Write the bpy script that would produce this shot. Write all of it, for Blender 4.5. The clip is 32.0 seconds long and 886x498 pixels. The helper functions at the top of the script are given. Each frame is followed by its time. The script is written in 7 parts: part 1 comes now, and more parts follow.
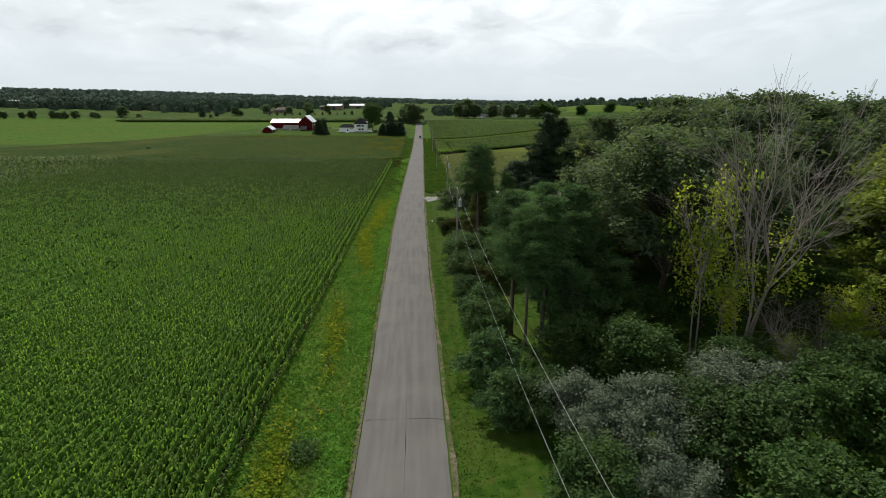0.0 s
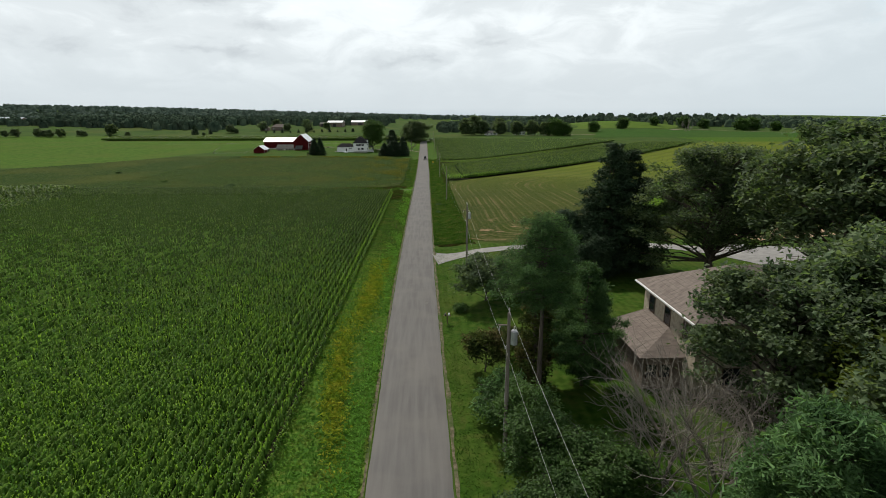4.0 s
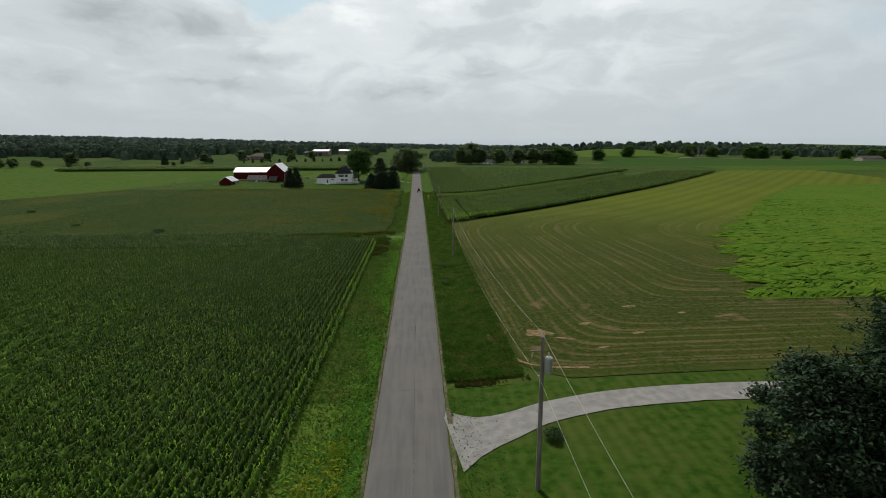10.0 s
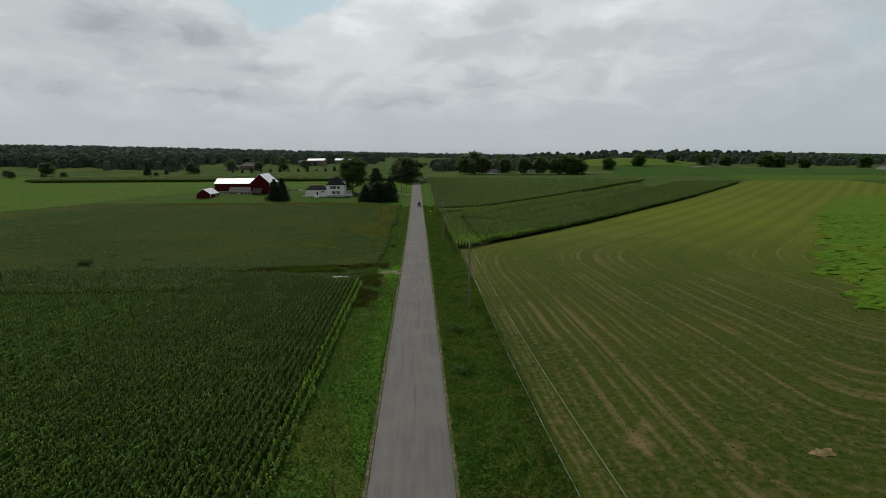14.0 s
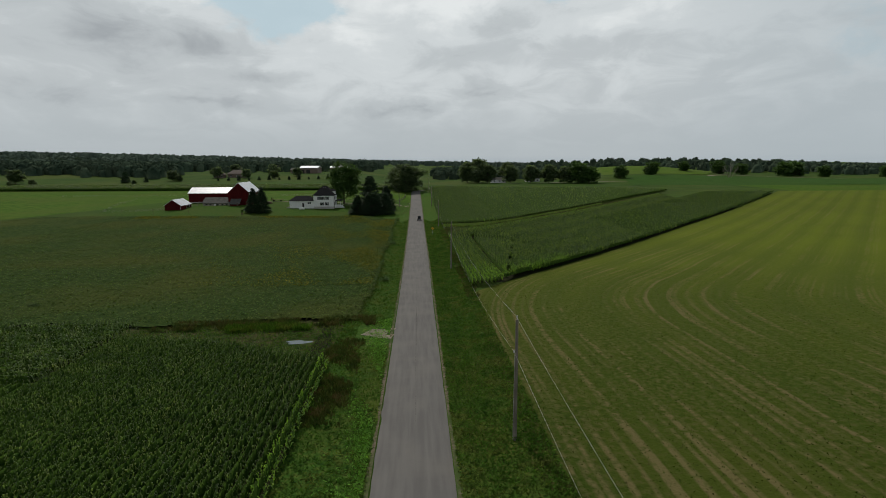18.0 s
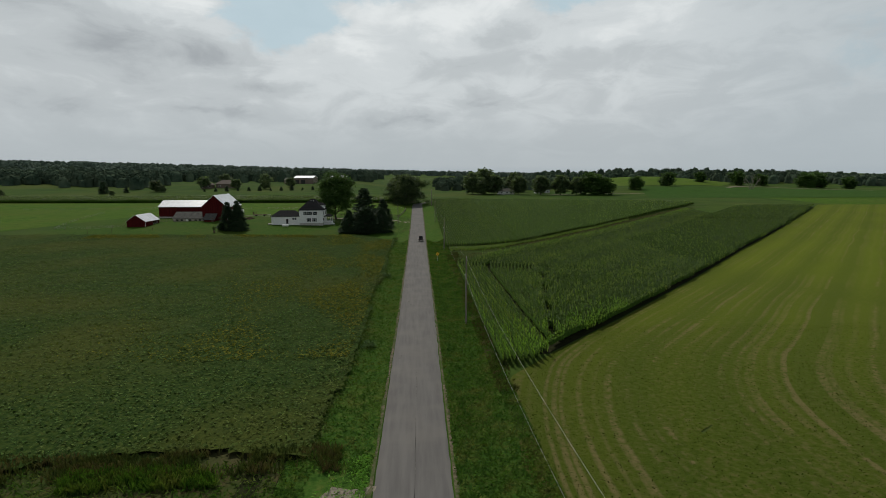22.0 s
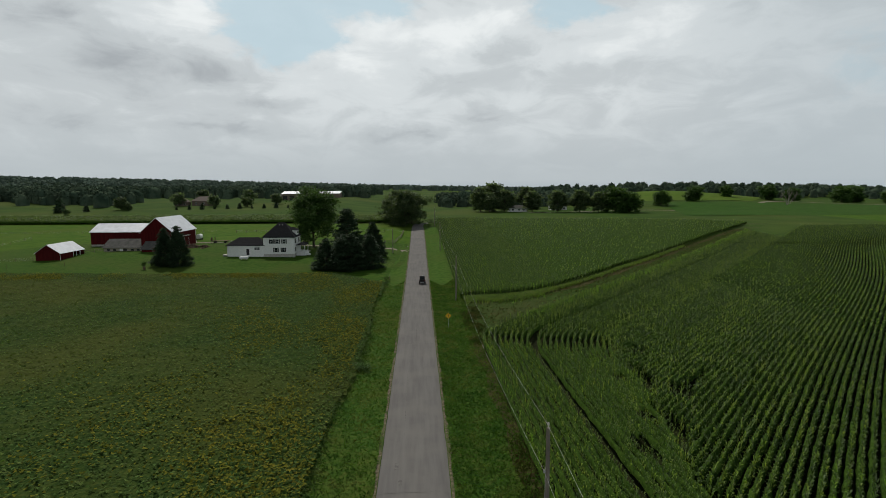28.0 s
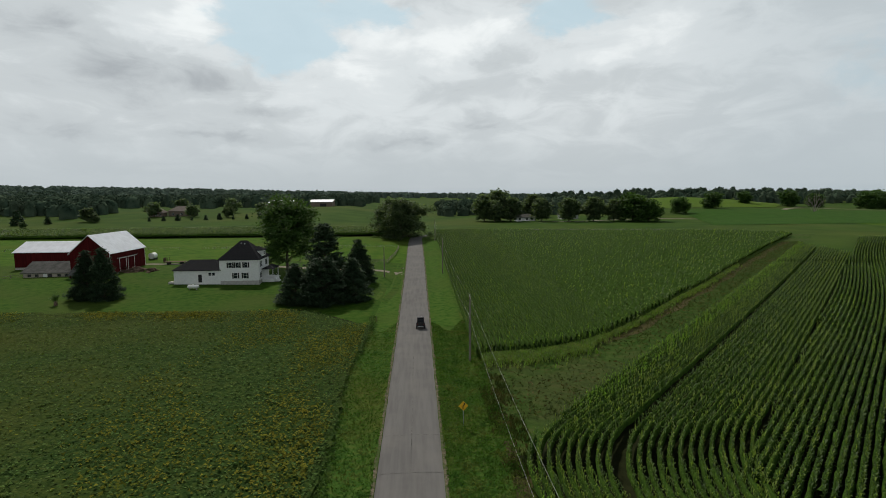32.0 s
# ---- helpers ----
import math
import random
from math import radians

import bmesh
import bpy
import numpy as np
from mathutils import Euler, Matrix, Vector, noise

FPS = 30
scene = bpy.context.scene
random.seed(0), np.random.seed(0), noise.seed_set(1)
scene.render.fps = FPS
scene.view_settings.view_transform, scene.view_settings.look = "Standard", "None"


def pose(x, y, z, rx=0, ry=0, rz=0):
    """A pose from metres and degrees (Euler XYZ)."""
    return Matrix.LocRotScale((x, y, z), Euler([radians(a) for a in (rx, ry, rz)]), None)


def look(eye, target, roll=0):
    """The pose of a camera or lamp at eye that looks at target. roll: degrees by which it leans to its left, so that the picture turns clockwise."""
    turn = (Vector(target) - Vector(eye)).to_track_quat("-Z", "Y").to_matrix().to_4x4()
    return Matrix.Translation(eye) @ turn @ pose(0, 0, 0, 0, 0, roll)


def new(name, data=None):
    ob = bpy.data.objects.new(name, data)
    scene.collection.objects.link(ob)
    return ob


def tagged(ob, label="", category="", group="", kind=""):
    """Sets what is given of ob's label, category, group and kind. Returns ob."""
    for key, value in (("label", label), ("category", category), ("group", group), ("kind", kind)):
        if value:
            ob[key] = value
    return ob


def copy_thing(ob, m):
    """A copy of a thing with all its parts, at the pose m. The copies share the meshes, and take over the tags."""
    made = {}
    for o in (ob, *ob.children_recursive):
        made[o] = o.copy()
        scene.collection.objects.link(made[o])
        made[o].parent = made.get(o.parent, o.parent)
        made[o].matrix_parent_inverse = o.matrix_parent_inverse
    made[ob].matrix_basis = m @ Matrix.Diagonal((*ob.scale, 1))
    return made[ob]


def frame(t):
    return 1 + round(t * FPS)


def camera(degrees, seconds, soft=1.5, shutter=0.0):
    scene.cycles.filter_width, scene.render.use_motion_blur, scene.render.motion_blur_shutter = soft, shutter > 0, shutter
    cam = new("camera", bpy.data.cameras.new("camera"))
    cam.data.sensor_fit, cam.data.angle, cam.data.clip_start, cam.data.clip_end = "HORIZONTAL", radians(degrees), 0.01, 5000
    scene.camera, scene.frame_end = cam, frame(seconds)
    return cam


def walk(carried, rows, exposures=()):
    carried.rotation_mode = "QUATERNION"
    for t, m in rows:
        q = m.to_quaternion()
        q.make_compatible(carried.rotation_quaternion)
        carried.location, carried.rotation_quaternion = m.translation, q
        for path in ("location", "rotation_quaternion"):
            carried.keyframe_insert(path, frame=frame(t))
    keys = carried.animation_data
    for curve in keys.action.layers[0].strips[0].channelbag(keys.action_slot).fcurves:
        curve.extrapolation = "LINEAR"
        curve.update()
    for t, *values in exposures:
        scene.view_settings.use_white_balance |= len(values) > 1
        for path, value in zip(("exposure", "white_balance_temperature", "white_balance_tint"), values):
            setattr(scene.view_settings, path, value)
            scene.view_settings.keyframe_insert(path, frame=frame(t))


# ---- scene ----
cam = camera(80.2, 32.0, soft=0.8)
METRES, EYE, TILT, LEAN, TURN = 286.7, 21.5, -1.0, -1.35, -2.0
ROWS = [
    (0.0, 0.0, 0.0, 0.0, -0.33, -14.78, 1.26),
    (0.5, -0.0007, 0.0162, 0.0014, -0.24, -14.63, 1.27),
    (1.0, -0.0015, 0.0325, 0.0028, -0.2, -14.49, 1.33),
    (1.5, -0.0025, 0.0485, 0.0041, -0.2, -14.34, 1.34),
    (2.0, -0.0036, 0.0647, 0.0054, -0.18, -14.16, 1.34),
    (2.5, -0.0045, 0.0811, 0.0064, -0.15, -14.0, 1.37),
    (3.0, -0.0054, 0.0971, 0.007, -0.02, -13.77, 1.37),
    (3.5, -0.0062, 0.113, 0.0073, 0.06, -13.51, 1.38),
    (5.5, -0.0104, 0.1787, 0.0043, -0.05, -12.27, 1.47),
    (6.0, -0.0113, 0.194, 0.0041, -0.15, -12.0, 1.51),
    (6.5, -0.012, 0.2094, 0.004, -0.24, -11.78, 1.57),
    (7.0, -0.0127, 0.2247, 0.0036, -0.35, -11.46, 1.55),
    (7.5, -0.0135, 0.2401, 0.0033, -0.45, -11.19, 1.54),
    (8.0, -0.0143, 0.2555, 0.0031, -0.6, -10.93, 1.56),
    (8.5, -0.0152, 0.2706, 0.0027, -0.71, -10.72, 1.52),
    (9.0, -0.0156, 0.2857, 0.0026, -0.74, -10.49, 1.53),
    (9.5, -0.0161, 0.3009, 0.0024, -0.78, -10.31, 1.54),
    (10.0, -0.0168, 0.3161, 0.0022, -0.84, -10.12, 1.55),
    (10.5, -0.0173, 0.3305, 0.002, -0.84, -9.98, 1.57),
    (11.0, -0.0177, 0.3455, 0.0022, -0.83, -9.86, 1.56),
    (11.5, -0.0184, 0.3607, 0.0024, -0.86, -9.72, 1.57),
    (12.0, -0.0189, 0.376, 0.0026, -0.86, -9.65, 1.59),
    (12.5, -0.0195, 0.3912, 0.0028, -0.85, -9.61, 1.61),
    (13.0, -0.0201, 0.4064, 0.0028, -0.86, -9.53, 1.63),
    (13.5, -0.0206, 0.4214, 0.0028, -0.85, -9.34, 1.63),
    (14.0, -0.0211, 0.4364, 0.0028, -0.86, -9.15, 1.64),
    (14.5, -0.0217, 0.4515, 0.0029, -0.88, -9.01, 1.65),
    (16.5, -0.0244, 0.5186, 0.0017, -0.93, -8.54, 1.53),
    (17.0, -0.0249, 0.5339, 0.002, -0.93, -8.47, 1.5),
    (17.5, -0.0254, 0.5494, 0.0022, -0.92, -8.34, 1.5),
    (18.0, -0.026, 0.5649, 0.0025, -0.92, -8.29, 1.51),
    (18.5, -0.0266, 0.5803, 0.0027, -0.93, -8.1, 1.52),
    (19.0, -0.0271, 0.5956, 0.0029, -0.94, -8.02, 1.48),
    (19.5, -0.0275, 0.6109, 0.0031, -0.92, -7.78, 1.47),
    (20.0, -0.0279, 0.6262, 0.0033, -0.89, -7.62, 1.43),
    (20.5, -0.0282, 0.6414, 0.0038, -0.86, -7.51, 1.42),
    (21.0, -0.0289, 0.6567, 0.0041, -0.85, -7.38, 1.41),
    (21.5, -0.0293, 0.6722, 0.0047, -0.81, -7.26, 1.39),
    (22.0, -0.0296, 0.6875, 0.0052, -0.74, -7.23, 1.37),
    (22.5, -0.0301, 0.7028, 0.0055, -0.72, -7.1, 1.33),
    (23.0, -0.0306, 0.7182, 0.0057, -0.71, -6.91, 1.36),
    (23.5, -0.0312, 0.7334, 0.0059, -0.68, -6.75, 1.35),
    (24.0, -0.0318, 0.7487, 0.0061, -0.67, -6.64, 1.38),
    (24.5, -0.0323, 0.7639, 0.0064, -0.67, -6.47, 1.4),
    (25.0, -0.0328, 0.7792, 0.0067, -0.67, -6.28, 1.42),
    (25.5, -0.0333, 0.7943, 0.0071, -0.65, -6.17, 1.43),
    (27.5, -0.0343, 0.8566, 0.009, -0.6, -5.68, 1.51),
    (28.0, -0.0348, 0.8728, 0.0096, -0.63, -5.67, 1.56),
    (28.5, -0.0352, 0.8886, 0.0101, -0.65, -5.6, 1.61),
    (29.0, -0.0355, 0.9046, 0.0108, -0.67, -5.46, 1.66),
    (29.5, -0.0359, 0.9205, 0.0113, -0.69, -5.43, 1.69),
    (30.0, -0.0364, 0.9361, 0.0116, -0.73, -5.39, 1.74),
    (30.5, -0.0369, 0.9518, 0.0119, -0.77, -5.27, 1.77),
    (31.0, -0.0373, 0.9674, 0.0123, -0.79, -5.15, 1.81),
    (31.5, -0.0376, 0.9831, 0.0125, -0.8, -5.04, 1.84),
    (32.0, -0.0379, 0.9987, 0.0129, -0.8, -4.9, 1.86),
]
EXPOSURE = ((0.0, 0.28), (3.0, 0.24), (6.0, 0.08), (9.0, -0.10), (13.0, -0.38), (19.0, -0.44), (25.0, -0.40), (32.0, -0.24))
walk(cam, [(t, pose(0, 0, EYE, TILT, LEAN, TURN) @ pose(METRES * x, METRES * y, METRES * z, 90 + pitch, roll, yaw)) for t, x, y, z, yaw, pitch, roll in ROWS], EXPOSURE)

# ---- light ----
SUN_AZ, SUN_EL = -20.0, 47.0        # degrees from +y towards +x, degrees above the horizon
world = bpy.data.worlds.new("sky")
scene.world = world
world.use_nodes = True


def build_sky():
    nt = world.node_tree
    N, L = nt.nodes, nt.links
    N.clear()
    out = N.new("ShaderNodeOutputWorld")
    bg = N.new("ShaderNodeBackground")
    sky = N.new("ShaderNodeTexSky")
    sky.sky_type = "NISHITA"
    sky.sun_disc = False
    sky.sun_elevation = radians(SUN_EL)
    sky.sun_rotation = radians(SUN_AZ)
    sky.air_density, sky.dust_density = 1.0, 2.0
    tc = N.new("ShaderNodeTexCoord")
    sep = N.new("ShaderNodeSeparateXYZ")
    L.new(tc.outputs["Generated"], sep.inputs[0])

    def mth(op, a, b=None, c=None):
        n = N.new("ShaderNodeMath")
        n.operation = op
        for i, v in enumerate((a, b, c)):
            if v is None:
                continue
            if isinstance(v, (int, float)):
                n.inputs[i].default_value = v
            else:
                L.new(v, n.inputs[i])
        return n.outputs[0]

    def ramp(v, stops):
        n = N.new("ShaderNodeValToRGB")
        n.color_ramp.interpolation = "EASE"
        e = n.color_ramp.elements
        while len(e) < len(stops):
            e.new(0.5)
        for i, (p, c) in enumerate(stops):
            e[i].position = p
            e[i].color = (*c, 1) if isinstance(c, tuple) else (c, c, c, 1)
        L.new(v, n.inputs[0])
        return n.outputs[0]

    def mixc(fac, a, b):
        n = N.new("ShaderNodeMix")
        n.data_type = "RGBA"
        for s, v in ((n.inputs[0], fac), (n.inputs[6], a), (n.inputs[7], b)):
            if isinstance(v, tuple):
                s.default_value = (*v, 1)
            elif isinstance(v, (int, float)):
                s.default_value = v
            else:
                L.new(v, s)
        return n.outputs[2]

    az = mth("MULTIPLY", mth("ARCTAN2", sep.outputs[0], sep.outputs[1]), 180 / math.pi)
    el = mth("MULTIPLY", mth("ARCSINE", sep.outputs[2]), 180 / math.pi)
    comb = N.new("ShaderNodeCombineXYZ")
    L.new(az, comb.inputs[0])
    L.new(mth("MULTIPLY", el, 1.7), comb.inputs[1])

    def noise_tex(scale, detail, rough, off, sx=1.0, warp=0.0):
        mp = N.new("ShaderNodeMapping")
        mp.inputs["Location"].default_value = off
        mp.inputs["Scale"].default_value = (sx, 1, 1)
        L.new(comb.outputs[0], mp.inputs[0])
        n = N.new("ShaderNodeTexNoise")
        n.inputs["Scale"].default_value = scale
        n.inputs["Detail"].default_value = detail
        n.inputs["Roughness"].default_value = rough
        n.inputs["Distortion"].default_value = warp
        L.new(mp.outputs[0], n.inputs[0])
        return n.outputs[0]

    # slow swirls that make the cloud edges ragged
    waz = mth("ADD", az, mth("MULTIPLY", mth("SUBTRACT", noise_tex(0.11, 6, 0.6, (3, 8, 0)), 0.5), 11.0))
    wel = mth("ADD", el, mth("MULTIPLY", mth("SUBTRACT", noise_tex(0.13, 6, 0.62, (7, 1, 4)), 0.5), 5.0))

    def puff(a0, e0, wa, we):
        """A soft oval round a direction, in degrees."""
        u = mth("DIVIDE", mth("SUBTRACT", waz, a0), wa)
        v = mth("DIVIDE", mth("SUBTRACT", wel, e0), we)
        return mth("EXPONENT", mth("MULTIPLY", mth("ADD", mth("MULTIPLY", u, u), mth("MULTIPLY", v, v)), -1.0))

    def total(rows):
        out_ = 0.0
        for amp, *g in rows:
            out_ = mth("ADD", out_, mth("MULTIPLY", puff(*g), amp))
        return out_

    # open blue between the clouds
    gap = total(((1.0, -15.0, 18.0, 4.2, 4.6), (0.9, -11.0, 15.0, 4.0, 1.6), (0.75, -5.5, 18.0, 5.0, 1.6), (0.75, 15.5, 17.6, 4.0, 1.8), (0.35, 24.0, 21.0, 8.0, 2.5), (0.40, 42.0, 10.5, 6.0, 5.0), (0.5, -38.0, 22.0, 9.0, 4.0)))
    fine = noise_tex(0.34, 9, 0.62, (1, 5, 2), 0.8, 0.4)
    open_ = ramp(mth("ADD", gap, mth("MULTIPLY", mth("SUBTRACT", fine, 0.5), 0.9)), ((0.18, 0.0), (0.62, 1.0)))
    # grey bases and streaks, and sunlit heads
    grey = total(((0.62, -28.0, 11.5, 8.0, 2.2), (0.5, -20.0, 11.0, 4.5, 1.5), (0.75, -19.0, 5.9, 4.5, 0.75), (0.7, -14.3, 8.3, 4.0, 0.9), (0.6, -33.0, 6.6, 6.0, 1.1), (0.55, 9.0, 13.7, 3.0, 1.4), (0.7, 7.0, 7.4, 4.5, 0.9), (0.75, -1.0, 5.9, 4.5, 0.7), (0.5, 3.0, 10.5, 8.0, 1.6), (0.4, -33.0, 14.5, 6.0, 1.6), (0.35, 20.0, 11.5, 7.0, 2.0)))
    head = total(((0.8, -23.0, 15.2, 4.5, 1.8), (0.7, -21.0, 17.5, 2.0, 2.5), (0.6, -7.5, 12.8, 3.5, 1.2), (1.0, 0.0, 15.6, 8.0, 2.0), (0.7, 8.5, 17.0, 3.5, 1.6), (0.9, 24.0, 15.2, 7.0, 2.4), (0.5, 17.0, 13.5, 6.0, 1.6), (0.3, -6.0, 12.0, 6.0, 1.6), (0.3, 33.0, 13.5, 6.0, 2.5), (0.35, -2.0, 9.5, 12.0, 4.0)))
    soft = noise_tex(0.20, 8, 0.58, (9, 2, 6), 0.7, 0.5)
    mottle = mth("MULTIPLY", mth("SUBTRACT", soft, 0.5), 0.85)
    shade = mth("ADD", mth("SUBTRACT", mth("MULTIPLY", head, 0.38), mth("MULTIPLY", grey, 0.42)), mth("ADD", mottle, 0.52))
    cloud = ramp(shade, ((0.05, (0.47, 0.510, 0.540)), (0.42, (0.68, 0.732, 0.755)), (0.66, (0.83, 0.885, 0.905)), (0.98, (1.04, 1.085, 1.09))))
    haze = ramp(el, ((0.0, (0.50, 0.57, 0.61)), (0.9, (0.575, 0.635, 0.665))))
    hz = ramp(mth("DIVIDE", el, 10.0), ((0.05, 0.9), (0.85, 0.0)))
    blue = N.new("ShaderNodeVectorMath")
    blue.operation = "SCALE"
    L.new(sky.outputs[0], blue.inputs[0])
    blue.inputs[3].default_value = 0.07
    pale = mixc(0.85, blue.outputs[0], (0.66, 0.86, 0.95))
    # the veil of thin cloud overhead, out of sight, is darker than the bright belt ahead
    up = ramp(sep.outputs[2], ((0.34, 0.0), (0.62, 1.0)))
    cloud = mixc(up, cloud, (0.15, 0.16, 0.18))
    col = mixc(mth("MULTIPLY", open_, 0.85), cloud, pale)
    col = mixc(hz, col, haze)
    east = ramp(mth("DIVIDE", az, 90.0), ((0.20, 0.0), (0.46, 1.0)))
    col = mixc(mth("MULTIPLY", east, 0.5), col, (0.53, 0.61, 0.655))
    L.new(col, bg.inputs[0])
    bg.inputs[1].default_value = 1.0
    L.new(bg.outputs[0], out.inputs[0])


build_sky()
_s = bpy.data.lights.new("sun", "SUN")
_s.energy, _s.angle, _s.color = 3.6, radians(3.5), (1.0, 0.95, 0.86)
sun = new("sun", _s)
_a, _e = radians(SUN_AZ), radians(SUN_EL)
sun.matrix_world = look((300 * math.sin(_a) * math.cos(_e), 300 * math.cos(_a) * math.cos(_e), 300 * math.sin(_e)), (0, 0, 0))

# ---- materials ----


def mat(name, stops, scale=1.0, detail=4.0, rough=0.9, bump=0.0, bscale=None, big=None, bigscale=0.05, bigmix=0.4,
        island=0.0, spec=0.03, metal=0.0, trans=0.0, rand=0.0, wave=None, stretch=(1, 1, 1)):
    """A rough, grained surface. stops: two to four colours over a fine noise; big: a colour that comes in
    by large patches; island or rand: brightness spread by leaf or by object; trans: light through leaves."""
    m = bpy.data.materials.new(name)
    m.use_nodes = True
    nt = m.node_tree
    N, L = nt.nodes, nt.links
    bs = N["Principled BSDF"]
    geo = N.new("ShaderNodeNewGeometry")
    mp = N.new("ShaderNodeMapping")
    mp.inputs["Scale"].default_value = stretch
    L.new(geo.outputs["Position"], mp.inputs[0])
    n1 = N.new("ShaderNodeTexNoise")
    n1.inputs["Scale"].default_value, n1.inputs["Detail"].default_value = scale, detail
    L.new(mp.outputs[0], n1.inputs[0])
    rp = N.new("ShaderNodeValToRGB")
    e = rp.color_ramp.elements
    while len(e) < len(stops):
        e.new(0.5)
    k = len(stops)
    for i, c in enumerate(stops):
        e[i].position = 0.34 + 0.32 * i / max(1, k - 1)
        e[i].color = (*c, 1)
    L.new(n1.outputs[0], rp.inputs[0])
    col = rp.outputs[0]

    def mixin(fac, a, b, blend="MIX"):
        mx = N.new("ShaderNodeMix")
        mx.data_type, mx.blend_type = "RGBA", blend
        for s, v in ((mx.inputs[0], fac), (mx.inputs[6], a), (mx.inputs[7], b)):
            if isinstance(v, tuple):
                s.default_value = (*v, 1)
            elif isinstance(v, (int, float)):
                s.default_value = v
            else:
                L.new(v, s)
        return mx.outputs[2]

    if big:
        n2 = N.new("ShaderNodeTexNoise")
        n2.inputs["Scale"].default_value, n2.inputs["Detail"].default_value = bigscale, 5
        L.new(geo.outputs["Position"], n2.inputs[0])
        r2 = N.new("ShaderNodeMapRange")
        r2.inputs[1].default_value, r2.inputs[2].default_value = 0.45, 0.65
        r2.inputs[4].default_value = bigmix
        L.new(n2.outputs[0], r2.inputs[0])
        col = mixin(r2.outputs[0], col, big)
    if wave:
        wv = N.new("ShaderNodeTexWave")
        wv.bands_direction = wave[0]
        wv.inputs["Scale"].default_value = wave[1]
        wv.inputs["Distortion"].default_value = wave[2]
        L.new(geo.outputs["Position"], wv.inputs[0])
        mr = N.new("ShaderNodeMapRange")
        mr.inputs[3].default_value, mr.inputs[4].default_value = 1 - wave[3], 1.0
        L.new(wv.outputs[1], mr.inputs[0])
        col = mixin(1.0, col, mr.outputs[0], "MULTIPLY")
    for amount, src in ((island, geo.outputs["Random Per Island"]), (rand, None)):
        if amount:
            if src is None:
                src = N.new("ShaderNodeObjectInfo").outputs["Random"]
            mr = N.new("ShaderNodeMapRange")
            mr.inputs[3].default_value, mr.inputs[4].default_value = 1 - amount, 1 + amount
            L.new(src, mr.inputs[0])
            col = mixin(1.0, col, mr.outputs[0], "MULTIPLY")
    L.new(col, bs.inputs["Base Color"])
    bs.inputs["Roughness"].default_value = rough
    bs.inputs["Metallic"].default_value = metal
    bs.inputs["Specular IOR Level"].default_value = spec
    if bump:
        n3 = N.new("ShaderNodeTexNoise")
        n3.inputs["Scale"].default_value, n3.inputs["Detail"].default_value = bscale or scale * 2, 5
        L.new(mp.outputs[0], n3.inputs[0])
        bp = N.new("ShaderNodeBump")
        bp.inputs["Strength"].default_value, bp.inputs["Distance"].default_value = 0.7, bump
        L.new(n3.outputs[0], bp.inputs["Height"])
        L.new(bp.outputs[0], bs.inputs["Normal"])
    if trans:
        tr = N.new("ShaderNodeBsdfTranslucent")
        L.new(mixin(1.0, col, (1.25, 1.25, 0.7), "MULTIPLY"), tr.inputs[0])
        ms = N.new("ShaderNodeMixShader")
        ms.inputs[0].default_value = trans
        L.new(bs.outputs[0], ms.inputs[1])
        L.new(tr.outputs[0], ms.inputs[2])
        L.new(ms.outputs[0], N["Material Output"].inputs[0])
    return m


M = {}
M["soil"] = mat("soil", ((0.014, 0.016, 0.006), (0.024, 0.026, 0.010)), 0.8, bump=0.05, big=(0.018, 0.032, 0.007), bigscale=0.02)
M["verge"] = mat("verge", ((0.026, 0.066, 0.010), (0.044, 0.096, 0.015), (0.074, 0.108, 0.022)), 1.6, 7, bump=0.15, bscale=3, spec=0.02, big=(0.078, 0.082, 0.016), bigscale=0.10, bigmix=0.55)
# Brighter greens for the near end of the west verge.
M["verge_bright"] = mat("bright_verge", ((0.044, 0.110, 0.015), (0.075, 0.155, 0.022), (0.115, 0.165, 0.028)), 1.6, 7, bump=0.12, bscale=3, spec=0.03, big=(0.110, 0.160, 0.026), bigscale=0.10, bigmix=0.6)
M["grass_bright"] = mat("bright_grass", ((0.060, 0.145, 0.018), (0.098, 0.200, 0.028), (0.150, 0.205, 0.040)), 0.5, 5, island=0.35, trans=0.42, spec=0.06)
M["lawn"] = mat("lawn", ((0.022, 0.056, 0.006), (0.038, 0.080, 0.010), (0.058, 0.086, 0.016)), 1.1, 8, bump=0.04, bscale=6, spec=0.02, big=(0.070, 0.092, 0.018), bigscale=0.09, bigmix=0.5, wave=("X", 0.30, 0.8, 0.16))
M["farm_lawn"] = mat("farm_lawn", ((0.023, 0.060, 0.006), (0.037, 0.082, 0.009), (0.053, 0.090, 0.013)), 0.8, 10, bump=0.04, bscale=5, spec=0.02, big=(0.058, 0.080, 0.017), bigscale=0.06, bigmix=0.6, wave=("Y", 0.35, 1.0, 0.12))
M["drive"] = mat("driveway_asphalt", ((0.20, 0.195, 0.185), (0.27, 0.262, 0.25)), 1.2, 8, rough=0.9, spec=0.08, bump=0.01, bscale=30)
M["mown"] = mat("mown_verge", ((0.028, 0.070, 0.008), (0.044, 0.095, 0.012), (0.060, 0.102, 0.016)), 0.9, 9, bump=0.05, bscale=5, spec=0.02, big=(0.056, 0.086, 0.016), bigscale=0.08, bigmix=0.6)
M["hill"] = mat("hill_grass", ((0.056, 0.105, 0.012), (0.078, 0.128, 0.017)), 0.1, 8, spec=0.02, bump=0.1, big=(0.080, 0.110, 0.02), bigscale=0.02)
